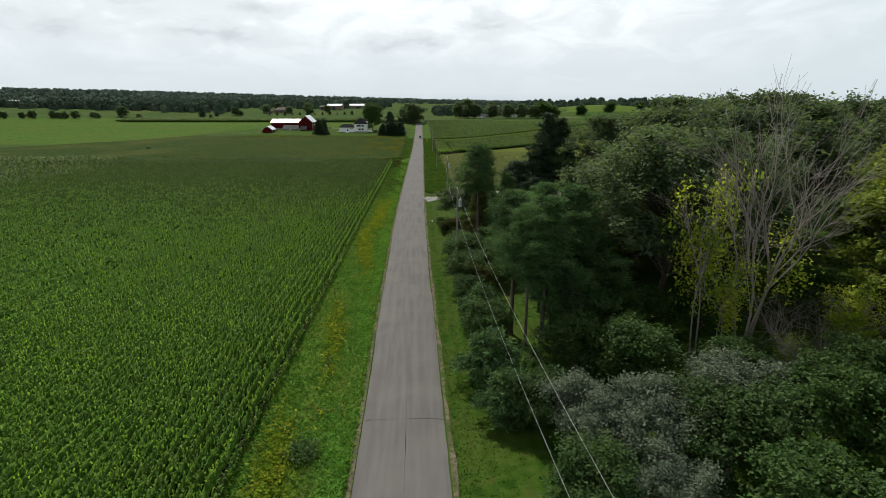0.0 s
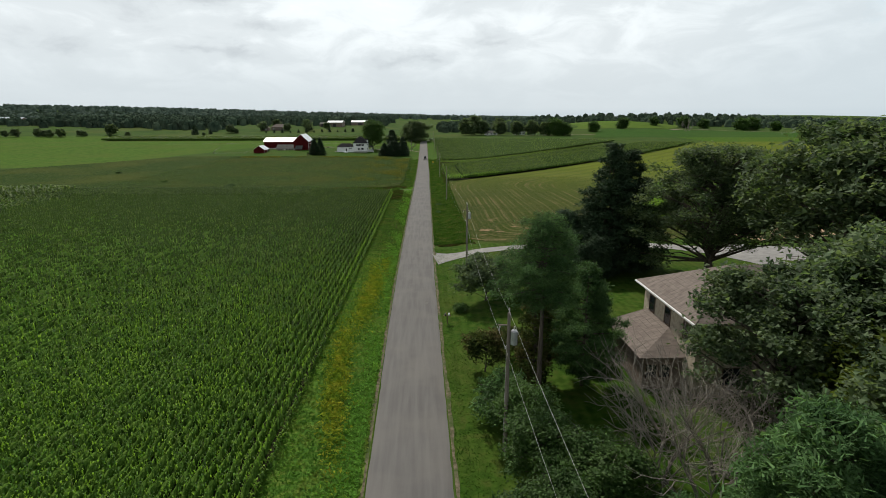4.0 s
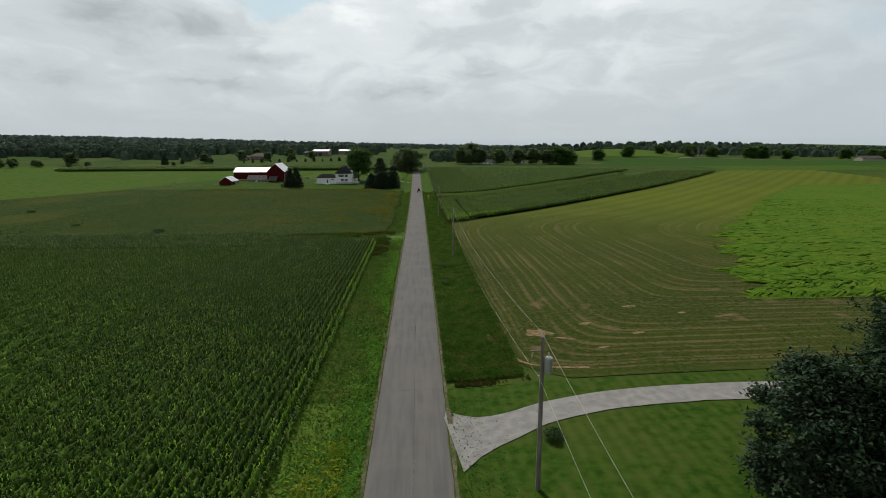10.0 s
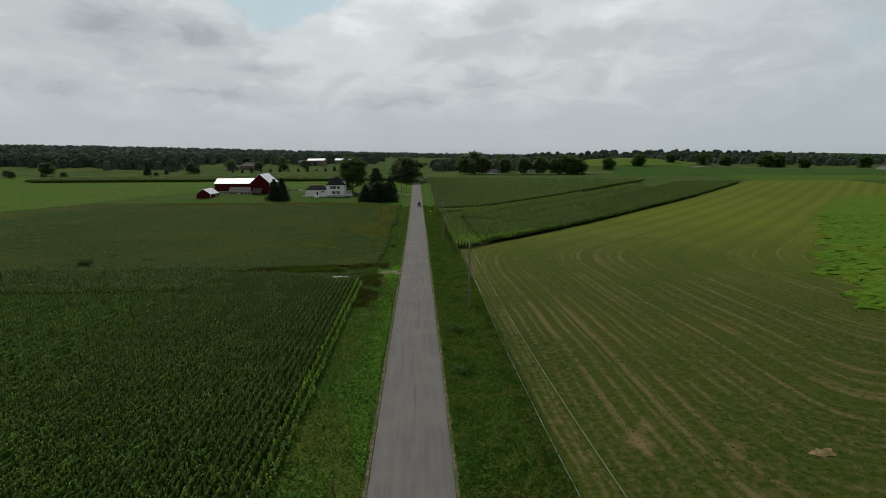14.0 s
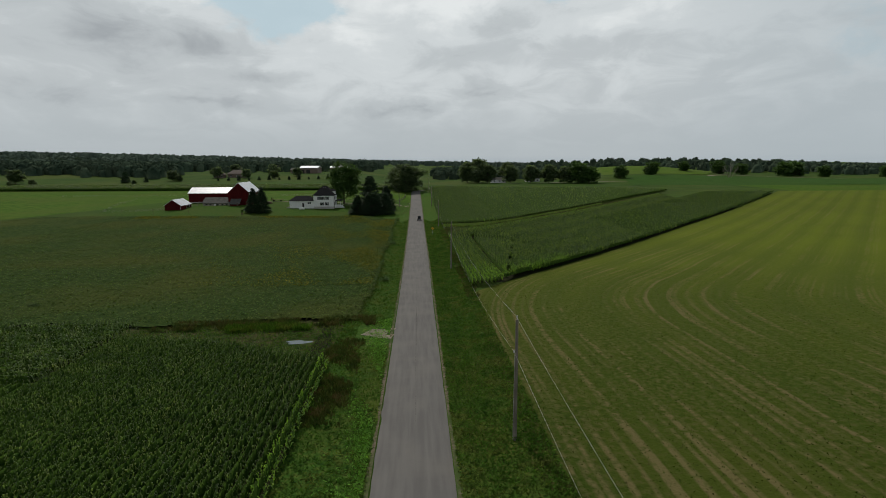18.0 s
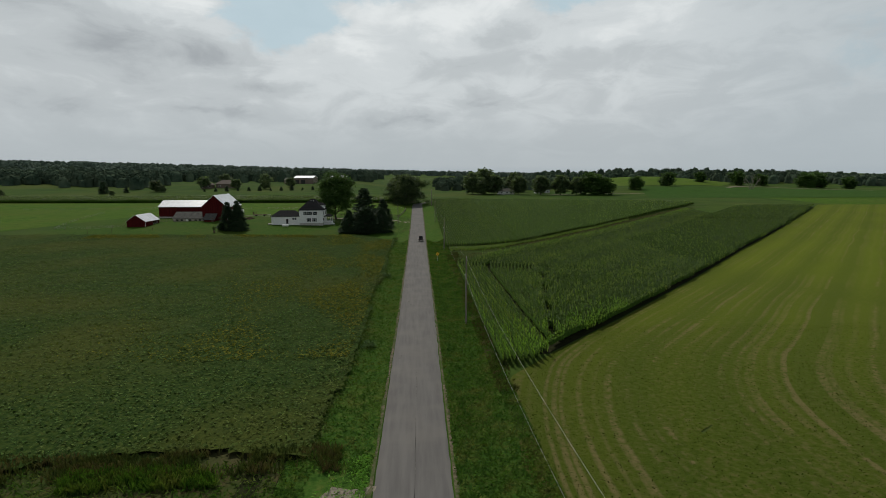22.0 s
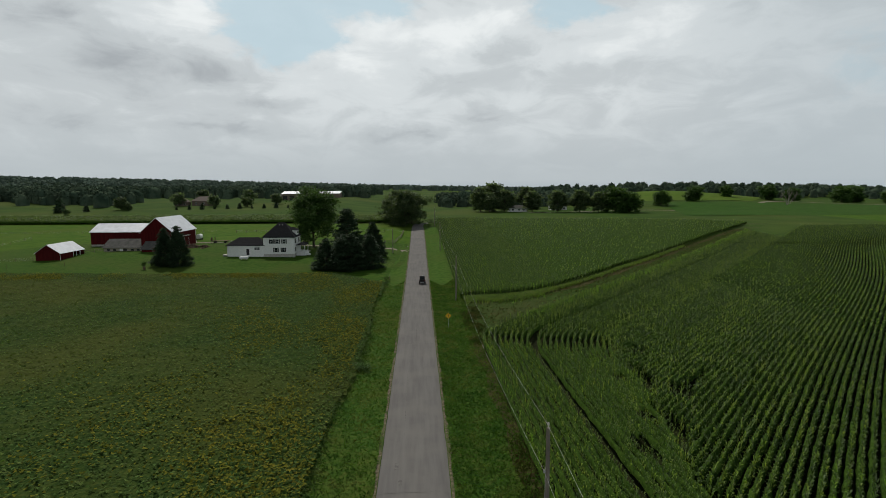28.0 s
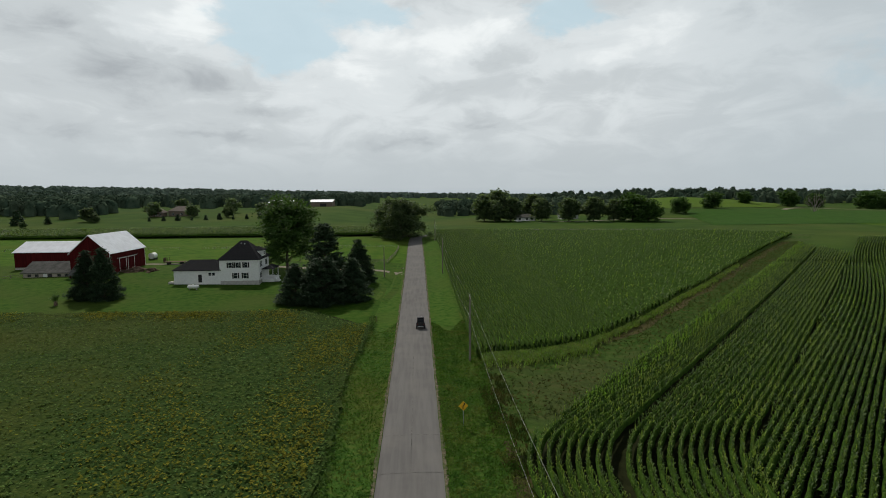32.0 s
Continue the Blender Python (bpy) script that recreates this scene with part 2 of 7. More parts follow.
M["pasture"] = mat("pasture", ((0.032, 0.078, 0.006), (0.049, 0.102, 0.009), (0.064, 0.108, 0.012)), 0.30, 9, bump=0.06, bscale=2, spec=0.02, big=(0.066, 0.094, 0.014), bigscale=0.03, bigmix=0.6)
M["far_field"] = mat("far_field", ((0.028, 0.060, 0.011), (0.045, 0.082, 0.014)), 0.06, 8, bump=0.1, bscale=1.0, spec=0.02, big=(0.070, 0.085, 0.020), bigscale=0.012, bigmix=0.6)
M["asphalt"] = mat("asphalt", ((0.110, 0.105, 0.101), (0.139, 0.133, 0.127)), 0.9, 9, rough=0.9, spec=0.1, bump=0.01, bscale=40, big=(0.160, 0.150, 0.138), bigscale=0.25, bigmix=0.45, stretch=(2.2, 0.16, 1))
M["crack"] = mat("crack", ((0.10, 0.096, 0.09), (0.15, 0.144, 0.135)), 3)
M["gravel"] = mat("gravel", ((0.15, 0.13, 0.10), (0.26, 0.23, 0.185)), 4, 8, bump=0.04, bscale=12)
M["dirt"] = mat("dirt", ((0.28, 0.19, 0.12), (0.36, 0.26, 0.17)), 1.0, 6, bump=0.04)
# In the west field corn and corn_dark stand in for sun and cloud shade.
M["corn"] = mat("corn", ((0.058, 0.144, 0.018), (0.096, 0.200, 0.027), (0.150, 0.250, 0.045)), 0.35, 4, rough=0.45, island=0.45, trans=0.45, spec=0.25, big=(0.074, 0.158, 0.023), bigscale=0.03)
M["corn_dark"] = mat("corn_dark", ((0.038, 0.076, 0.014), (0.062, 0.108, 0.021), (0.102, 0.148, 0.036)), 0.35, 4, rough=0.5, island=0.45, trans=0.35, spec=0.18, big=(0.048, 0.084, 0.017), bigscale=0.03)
M["regrowth"] = mat("regrowth", ((0.040, 0.094, 0.007), (0.062, 0.126, 0.010), (0.082, 0.140, 0.013)), 0.6, 9, bump=0.25, bscale=1.2, spec=0.02, big=(0.086, 0.130, 0.012), bigscale=0.05, bigmix=0.6)
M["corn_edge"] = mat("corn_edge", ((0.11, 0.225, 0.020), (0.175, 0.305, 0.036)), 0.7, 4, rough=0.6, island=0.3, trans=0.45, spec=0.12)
M["tassel"] = mat("tassel", ((0.20, 0.19, 0.08), (0.28, 0.25, 0.11)), 1.0, island=0.3)
M["bean"] = mat("bean", ((0.042, 0.084, 0.017), (0.060, 0.109, 0.023), (0.091, 0.125, 0.028)), 0.5, 5, island=0.4, trans=0.25, spec=0.12, big=(0.082, 0.088, 0.014), bigscale=0.03, bigmix=0.4)
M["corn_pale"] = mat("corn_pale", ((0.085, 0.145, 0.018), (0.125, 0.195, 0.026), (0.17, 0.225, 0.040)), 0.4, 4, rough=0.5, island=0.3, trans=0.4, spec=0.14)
# Row bodies: corn_sheet holds their shade in its colour, corn_body their sunlight.
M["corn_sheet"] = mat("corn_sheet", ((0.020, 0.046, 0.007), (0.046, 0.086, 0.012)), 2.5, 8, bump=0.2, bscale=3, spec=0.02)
M["corn_body"] = mat("corn_body", ((0.048, 0.112, 0.015), (0.092, 0.176, 0.026), (0.135, 0.225, 0.038)), 3.5, 9, bump=0.25, bscale=5, spec=0.05, trans=0.3)
M["bean_yellow"] = mat("bean_yellow", ((0.095, 0.112, 0.016), (0.175, 0.162, 0.022)), 0.6, 5, island=0.3, trans=0.25, spec=0.02)
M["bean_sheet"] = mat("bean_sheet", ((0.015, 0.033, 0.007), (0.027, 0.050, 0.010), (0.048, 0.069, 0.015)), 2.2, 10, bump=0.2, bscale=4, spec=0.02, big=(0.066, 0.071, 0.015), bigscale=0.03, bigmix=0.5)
M["grass"] = mat("grass", ((0.030, 0.078, 0.010), (0.054, 0.114, 0.015), (0.094, 0.118, 0.027)), 0.5, 5, island=0.35, trans=0.38, spec=0.04)
M["stubble"] = mat("hay_stubble", ((0.026, 0.048, 0.006), (0.042, 0.064, 0.008), (0.084, 0.074, 0.028)), 0.6, 6, island=0.35, trans=0.2, spec=0.02)
M["yellowweed"] = mat("yellow_weeds", ((0.12, 0.20, 0.018), (0.19, 0.245, 0.022), (0.27, 0.275, 0.026)), 0.8, 5, island=0.35, trans=0.35, spec=0.02)
M["clover"] = mat("broad_leaved_weeds", ((0.095, 0.22, 0.030), (0.150, 0.31, 0.050)), 0.8, 5, island=0.35, trans=0.4, spec=0.08)
M["weed"] = mat("weed", ((0.035, 0.055, 0.016), (0.058, 0.075, 0.020), (0.095, 0.080, 0.035)), 0.6, 5, island=0.35, trans=0.25)
M["oak"] = mat("oak_leaves", ((0.050, 0.084, 0.038), (0.082, 0.124, 0.056), (0.126, 0.170, 0.082)), 0.45, 4, rough=0.72, island=0.4, trans=0.46, rand=0.2, spec=0.30)
M["maple"] = mat("maple_leaves", ((0.034, 0.080, 0.016), (0.060, 0.114, 0.024)), 0.5, 4, rough=0.7, island=0.35, trans=0.35, rand=0.2, spec=0.25)
M["pine"] = mat("pine_needles", ((0.050, 0.106, 0.038), (0.096, 0.176, 0.062)), 0.5, 4, rough=0.7, island=0.5, trans=0.35, rand=0.15, spec=0.12)
M["spruce"] = mat("spruce_needles", ((0.020, 0.042, 0.020), (0.036, 0.064, 0.030)), 0.5, 4, rough=0.75, island=0.35, trans=0.12, rand=0.15, spec=0.15)
M["silver"] = mat("olive_leaves", ((0.066, 0.096, 0.060), (0.125, 0.160, 0.104)), 0.6, 4, rough=0.65, island=0.35, trans=0.25, spec=0.25)
M["yellowleaf"] = mat("yellow_leaves", ((0.22, 0.33, 0.045), (0.42, 0.46, 0.06)), 0.5, 4, island=0.35, trans=0.5)
M["ash"] = mat("ash_leaves", ((0.085, 0.135, 0.020), (0.14, 0.190, 0.030), (0.19, 0.225, 0.042)), 0.45, 4, rough=0.6, island=0.3, trans=0.35, rand=0.2, spec=0.10)
M["bark"] = mat("bark", ((0.06, 0.05, 0.04), (0.12, 0.10, 0.085)), 3, 6, bump=0.04, bscale=8, stretch=(1, 1, 0.2))
M["deadwood"] = mat("dead_wood", ((0.19, 0.17, 0.145), (0.30, 0.27, 0.235)), 2, 6, bump=0.03, stretch=(1, 1, 0.3))
# Blue-grey tint: distance haze put into the far woods' colours.
M["ridge"] = mat("hazy_ridge_woods", ((0.066, 0.094, 0.074), (0.088, 0.118, 0.092), (0.108, 0.138, 0.106)), 0.05, 8, rough=1.0, spec=0.0, bump=0.5, bscale=0.3, island=0.18)
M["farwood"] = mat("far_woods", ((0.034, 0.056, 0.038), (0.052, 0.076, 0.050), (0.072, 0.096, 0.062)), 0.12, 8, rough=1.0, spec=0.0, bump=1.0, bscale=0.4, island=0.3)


def plain(name, col, rough=0.6, metal=0.0, spec=0.4, vary=0.12, scale=2.0, bump=0.0):
    a = tuple(c * (1 - vary) for c in col)
    b = tuple(min(1, c * (1 + vary)) for c in col)
    return mat(name, (a, b), scale, 6, rough=rough, metal=metal, spec=spec, bump=bump)


M["red"] = mat("red_barn_paint", ((0.050, 0.006, 0.007), (0.080, 0.010, 0.010)), 0.7, 6, rough=0.75, stretch=(3, 3, 0.4), bump=0.01)
M["white_metal"] = plain("white_metal_roof", (0.68, 0.70, 0.74), 0.4, spec=0.5, vary=0.08, scale=0.6)
M["white"] = plain("white_siding", (0.74, 0.74, 0.72), 0.6, vary=0.05)
M["dark_shingle"] = mat("dark_shingles", ((0.014, 0.014, 0.016), (0.026, 0.026, 0.028)), 4, 6, rough=0.95)
M["brown_shingle"] = mat("brown_shingles", ((0.135, 0.112, 0.098), (0.20, 0.17, 0.15)), 2.2, 7, bump=0.02, bscale=9, stretch=(0.5, 1.5, 1))
M["gray_roof"] = mat("gray_metal_roof", ((0.065, 0.065, 0.06), (0.11, 0.108, 0.10)), 0.8, 6, rough=0.8)
M["concrete"] = plain("concrete", (0.42, 0.40, 0.37), 0.9, vary=0.15, scale=1.5)
M["stone"] = mat("pale_stone", ((0.34, 0.29, 0.22), (0.46, 0.40, 0.31), (0.30, 0.26, 0.21)), 1.6, 6, bump=0.03)
M["wood"] = mat("weathered_wood", ((0.14, 0.12, 0.10), (0.23, 0.20, 0.17)), 2, 6, stretch=(1, 1, 0.25), bump=0.02)
M["brownwood"] = mat("brown_wood", ((0.09, 0.06, 0.045), (0.15, 0.11, 0.08)), 2, 6)
M["black"] = plain("black_paint", (0.010, 0.010, 0.010), 0.5, vary=0.2)
M["rubber"] = plain("rubber", (0.02, 0.02, 0.02), 0.85, vary=0.2)
M["steel"] = plain("galvanised_steel", (0.42, 0.43, 0.44), 0.45, metal=0.6)
M["wire"] = plain("bare_wire", (0.46, 0.46, 0.44), 0.5, metal=0.0)
M["sign"] = plain("yellow_sign", (0.75, 0.42, 0.02), 0.5, vary=0.05)
M["lampred"] = plain("red_lens", (0.35, 0.01, 0.01), 0.3)
M["tan"] = plain("tan_siding", (0.36, 0.32, 0.26), 0.7)
M["brownwall"] = plain("brown_siding", (0.16, 0.12, 0.095), 0.8)


def glass_mat():
    m = bpy.data.materials.new("dark_window_glass")
    m.use_nodes = True
    b = m.node_tree.nodes["Principled BSDF"]
    b.inputs["Base Color"].default_value = (0.02, 0.025, 0.03, 1)
    b.inputs["Roughness"].default_value = 0.06
    b.inputs["Specular IOR Level"].default_value = 0.6
    return m


def water_mat():
    m = bpy.data.materials.new("standing_water")
    m.use_nodes = True
    b = m.node_tree.nodes["Principled BSDF"]
    b.inputs["Base Color"].default_value = (0.05, 0.05, 0.04, 1)
    b.inputs["Roughness"].default_value = 0.08
    b.inputs["Specular IOR Level"].default_value = 0.9
    return m


M["glass"] = glass_mat()
M["water"] = water_mat()

# ---- mesh helpers ----


def mesh_from(name, V, F, mats, midx=None, smooth=False):
    """A mesh from numpy vertices and a list or array of faces."""
    me = bpy.data.meshes.new(name)
    V = np.asarray(V, np.float32)
    if isinstance(F, np.ndarray):
        n, k = F.shape
        me.vertices.add(len(V))
        me.vertices.foreach_set("co", V.ravel())
        me.loops.add(n * k)
        me.loops.foreach_set("vertex_index", F.astype(np.int32).ravel())
        me.polygons.add(n)
        me.polygons.foreach_set("loop_start", np.arange(0, n * k, k, dtype=np.int32))
        me.update(calc_edges=True)
    else:
        me.from_pydata([tuple(map(float, v)) for v in V], [], [tuple(f) for f in F])
    for m in (mats if isinstance(mats, (list, tuple)) else [mats]):
        me.materials.append(m)
    if midx is not None:
        me.polygons.foreach_set("material_index", np.asarray(midx, np.int32))
    if smooth:
        me.polygons.foreach_set("use_smooth", np.ones(len(me.polygons), bool))
    me.update()
    return me


def put(ob, parent=None):
    if parent is not None:
        ob.parent = parent
    return ob


def part(name, bm, material, parent, label=""):
    """Links a bmesh as one mesh object under a thing or a part."""
    me = bpy.data.meshes.new(name)
    bm.to_mesh(me)
    bm.free()
    for m in (material if isinstance(material, (list, tuple)) else [material]):
        me.materials.append(m)
    ob = new(name, me)
    ob.parent = parent
    if label:
        tagged(ob, label)
    return ob


def empty(name, x, y, z, rz=0.0):
    e = new(name)
    e.matrix_world = pose(x, y, z, 0, 0, rz)
    return e


def box(bm, x0, x1, y0, y1, z0, z1, bevel=0.0):
    vs = [bm.verts.new((x, y, z)) for x in (x0, x1) for y in (y0, y1) for z in (z0, z1)]
    fs = [(0, 1, 3, 2), (4, 6, 7, 5), (0, 4, 5, 1), (2, 3, 7, 6), (0, 2, 6, 4), (1, 5, 7, 3)]
    made = [bm.faces.new([vs[i] for i in f]) for f in fs]
    if bevel:
        es = {e for f in made for e in f.edges}
        bmesh.ops.bevel(bm, geom=list(es), offset=bevel, segments=2, affect="EDGES", profile=0.5)
    return bm


def boxes(*specs, bevel=0.0):
    bm = bmesh.new()
    for s in specs:
        box(bm, *s, bevel=0.0)
    if bevel:
        bmesh.ops.bevel(bm, geom=list(bm.edges), offset=bevel, segments=2, affect="EDGES", profile=0.5)
    return bm


def poly(bm, pts, thick=None):
    """A face, or a slab when thick is a vector."""
    a = [bm.verts.new(p) for p in pts]
    if thick is None:
        bm.faces.new(a)
        return bm
    t = Vector(thick)
    b = [bm.verts.new(Vector(p) + t) for p in pts]
    bm.faces.new(a)
    bm.faces.new(b[::-1])
    for i in range(len(a)):
        j = (i + 1) % len(a)
        bm.faces.new((a[j], a[i], b[i], b[j]))
    bmesh.ops.recalc_face_normals(bm, faces=bm.faces)
    return bm


def cyl(bm, p0, p1, r0, r1=None, seg=10):
    """A capped tapered cylinder between two points."""
    r1 = r0 if r1 is None else r1
    p0, p1 = Vector(p0), Vector(p1)
    q = (p1 - p0).to_track_quat("Z", "Y")
    rings = []
    for p, r in ((p0, r0), (p1, r1)):
        rings.append([bm.verts.new(p + q @ Vector((r * math.cos(2 * math.pi * i / seg), r * math.sin(2 * math.pi * i / seg), 0))) for i in range(seg)])
    for i in range(seg):
        j = (i + 1) % seg
        bm.faces.new((rings[0][i], rings[0][j], rings[1][j], rings[1][i]))
    bm.faces.new(rings[0][::-1])
    bm.faces.new(rings[1])
    return bm


def tubes(segs, sides=5):
    """Vertices and quads of open tapered tubes; segs: rows of p0, p1, r0, r1."""
    S = np.asarray(segs, np.float64)
    p0, p1, r0, r1 = S[:, 0:3], S[:, 3:6], S[:, 6], S[:, 7]
    d = p1 - p0
    d /= np.linalg.norm(d, axis=1)[:, None] + 1e-9
    h = np.where(np.abs(d[:, 2:3]) > 0.9, np.array([[1.0, 0, 0]]), np.array([[0, 0, 1.0]]))
    u = np.cross(d, h)
    u /= np.linalg.norm(u, axis=1)[:, None]
    w = np.cross(d, u)
    a = np.arange(sides) * 2 * np.pi / sides
    ring = u[:, None, :] * np.cos(a)[None, :, None] + w[:, None, :] * np.sin(a)[None, :, None]
    A = p0[:, None, :] + ring * r0[:, None, None]
    B = p1[:, None, :] + ring * r1[:, None, None]
    V = np.concatenate([A, B], 1).reshape(-1, 3)
    i = np.arange(sides)
    j = (i + 1) % sides
    q = np.stack([i, j, j + sides, i + sides], 1)
    F = (q[None] + (np.arange(len(S)) * 2 * sides)[:, None, None]).reshape(-1, 4)
    return V, F


def leaf_quads(C, size, rng, flat=0.5, slim=0.6):
    """Pointed leaves round the centres C, turned at random; flat: 1 lies level, 0 any way."""
    n = len(C)
    nrm = rng.normal(size=(n, 3))
    nrm[:, 2] = np.abs(nrm[:, 2]) + flat * 2.5
    nrm /= np.linalg.norm(nrm, axis=1)[:, None]
    t = rng.normal(size=(n, 3))
    u = np.cross(nrm, t)
    u /= np.linalg.norm(u, axis=1)[:, None] + 1e-9
    w = np.cross(nrm, u)
    s = (size * rng.uniform(0.6, 1.35, n))[:, None]
    V = np.stack([C + u * s, C - u * s * 0.75 + w * s * slim, C - u * s * 0.75 - w * s * slim], 1).reshape(-1, 3)
    F = np.arange(3 * n).reshape(-1, 3)
    return V, F


def join(*vf):
    V, F, o = [], [], 0
    for v, f in vf:
        V.append(v)
        F.append(f + o)
        o += len(v)
    return np.concatenate(V), np.concatenate(F)

# ---- ground ----
PROFILE = ((-600, -0.5), (0, -0.5), (100, -1.5), (200, -3.0), (290, -4.7), (350, -5.0), (400, -4.6), (442, -3.5), (500, -1.2), (560, 0.2), (650, 0.4), (6000, 0.4))
_py = np.array([p[0] for p in PROFILE], float)
_pz = np.array([p[1] for p in PROFILE], float)


def road_height(y):
    y = np.asarray(y, float)
    return sum(np.interp(y + d, _py, _pz) for d in (-18, -9, 0, 9, 18)) / 5


def step(a, b, v):
    v = np.clip((v - a) / (b - a), 0, 1)
    return v * v * (3 - 2 * v)


def bump2(x, y, cx, cy, sx, sy, h):
    return h * np.exp(-((x - cx) / sx) ** 2 - ((y - cy) / sy) ** 2)


ROAD_X, ROAD_W = -1.85, 6.3


def road_centre(y):
    """The road's slight wander to either side."""
    y = np.asarray(y, float)
    ky, kx = (-60, 0, 25, 60, 110, 200, 290, 350, 450, 540), (-0.7, -1.0, -1.25, -1.9, -2.4, -2.15, -1.75, -1.75, -1.65, -1.85)
    return sum(np.interp(y + d, ky, kx) for d in (-16, -8, 0, 8, 16)) / 5


def road_left(y):
    return road_centre(y) - ROAD_W / 2


def road_right(y):
    return road_centre(y) + ROAD_W / 2



def ground(x, y):
    """Height of the land, without the small shapes at the road."""
    x, y = np.asarray(x, float), np.asarray(y, float)
    z = road_height(y)
    z = z + 1.4 * np.tanh((x + 2) / 26) * (1 - step(190, 320, y))
    z = z + bump2(x, y, -85, 440, 62, 38, 1.7)
    z = z + 8.0 * step(520, 790, y) * (1 - step(-75, 0, x)) * (1 - step(900, 1300, y))
    z = z + bump2(x, y, 300, 880, 110, 110, 13)
    z = z + bump2(x, y, 230, 720, 90, 70, 3) + bump2(x, y, 520, 1180, 330, 130, 13)
    z = z + bump2(x, y, -1500, 1800, 1400, 620, 47)
    z = z + bump2(x, y, 2600, 3900, 900, 400, 26) + bump2(x, y, 600, 4100, 500, 350, 22)
    return z


def relief(x, y):
    """The land with the road's bed and its ditches."""
    x, y = np.asarray(x, float), np.asarray(y, float)
    d = np.abs(x - road_centre(y))
    near = 1 - step(530, 560, y)
    z = ground(x, y)
    zr = road_height(y)
    z = np.where(d < 12, zr + (z - zr) * step(4, 12, d) * 1.0 * near + (z - zr) * (1 - near) * 1.0, z)
    dit = near * np.where(x > ROAD_X, step(139, 146, y), 1.0)
    z = z - dit * 0.30 * (step(3.0, 5.5, d) - step(6.0, 9.0, d)) - near * 0.20 * (1 - step(2.4, 3.1, d))
    return z


def gz(x, y):
    return float(relief(x, y))


def sheet(name, xs, ys, material, lift=0.0, height=relief, smooth=True):
    X, Y = np.meshgrid(xs, ys)
    Z = height(X, Y) + lift
    V = np.stack([X, Y, Z], -1).reshape(-1, 3)
    ny, nx = X.shape
    i = np.arange(ny - 1)[:, None] * nx + np.arange(nx - 1)[None, :]
    F = np.stack([i, i + 1, i + nx + 1, i + nx], -1).reshape(-1, 4)
    return new(name, mesh_from(name, V, F, material, smooth=smooth))


def patch(name, west, east, n, m, material, lift=0.05, height=relief, y0=None, y1=None):
    """A field's surface between two edges, each a function of y or a number."""
    fw = west if callable(west) else (lambda y: np.full_like(y, west))
    fe = east if callable(east) else (lambda y: np.full_like(y, east))
    ys = np.linspace(y0, y1, n + 1)
    u = np.linspace(0, 1, m + 1)
    X = fw(ys)[:, None] * (1 - u) + fe(ys)[:, None] * u
    Y = np.repeat(ys[:, None], m + 1, 1)
    Z = height(X, Y) + lift
    V = np.stack([X, Y, Z], -1).reshape(-1, 3)
    i = np.arange(n)[:, None] * (m + 1) + np.arange(m)[None, :]
    F = np.stack([i, i + 1, i + m + 2, i + m + 1], -1).reshape(-1, 4)
    return new(name, mesh_from(name, V, F, material, smooth=True))


def line(*pts):
    """x as a function of y along a broken line."""
    ys = [p[1] for p in pts]
    xs = [p[0] for p in pts]
    return lambda y: np.interp(y, ys, xs)


def geom(a, b, s0, q):
    out, s = [a], s0
    while abs(out[-1]) < abs(b):
        out.append(out[-1] + math.copysign(s, b - a))
        s *= q
    return out


_gx = sorted(set(np.round(np.concatenate([np.arange(-13, 10.1, 0.5), np.arange(-61, -13, 3.0), np.arange(10, 62, 3.0), geom(61, 4200, 5, 1.12), geom(-61, -4200, 5, 1.12)]), 2)))
_gy = sorted(set(np.round(np.concatenate([np.arange(-60, 600, 4.0), geom(600, 4600, 6, 1.10), geom(-60, -900, 10, 1.3)]), 2)))
ground_ob = tagged(sheet("ground", np.array(_gx), np.array(_gy), M["far_field"]), "rolling green farmland of fields and grass", "ground", kind="structure")

ROAD_L, ROAD_R = ROAD_X - ROAD_W / 2, ROAD_X + ROAD_W / 2


def ribbon(name, centre, width, material, lift, height=relief, crown=0.0, ragged=0.0, seed=1):
    """A band along a smoothed line of x, y points."""
    rng = np.random.default_rng(seed)
    P = np.array(centre, float)
    for _ in range(3):
        Q = [P[0]]
        for a, b in zip(P, P[1:]):
            Q += [a * 0.75 + b * 0.25, a * 0.25 + b * 0.75]
        P = np.array(Q + [P[-1]])
    seg = np.linalg.norm(np.diff(P, axis=0), axis=1)
    s = np.concatenate([[0], np.cumsum(seg)])
    t = np.arange(0, s[-1], 1.5)
    C = np.stack([np.interp(t, s, P[:, 0]), np.interp(t, s, P[:, 1])], 1)
    D = np.gradient(C, axis=0)
    D /= np.linalg.norm(D, axis=1)[:, None]
    Nn = np.stack([D[:, 1], -D[:, 0]], 1)
    w = width(t / s[-1]) if callable(width) else np.full(len(t), width)
    u = np.linspace(-0.5, 0.5, 9)
    V = []
    for k, uu in enumerate(u):
        jit = rng.normal(0, ragged, len(t)) if abs(uu) == 0.5 else 0
        X = C + Nn * (w * uu + jit)[:, None]
        hz = height(C[:, 0], C[:, 1]) if crown else height(X[:, 0], X[:, 1])
        V.append(np.stack([X[:, 0], X[:, 1], hz + lift + crown * (1 - (2 * uu) ** 2) - (0.10 if crown and abs(uu) == 0.5 else 0)], 1))
    V = np.stack(V, 1)
    n, m = V.shape[:2]
    i = np.arange(n - 1)[:, None] * m + np.arange(m - 1)[None]
    F = np.stack([i, i + 1, i + m + 1, i + m], -1).reshape(-1, 4)
    return new(name, mesh_from(name, V.reshape(-1, 3), F, material, smooth=True))


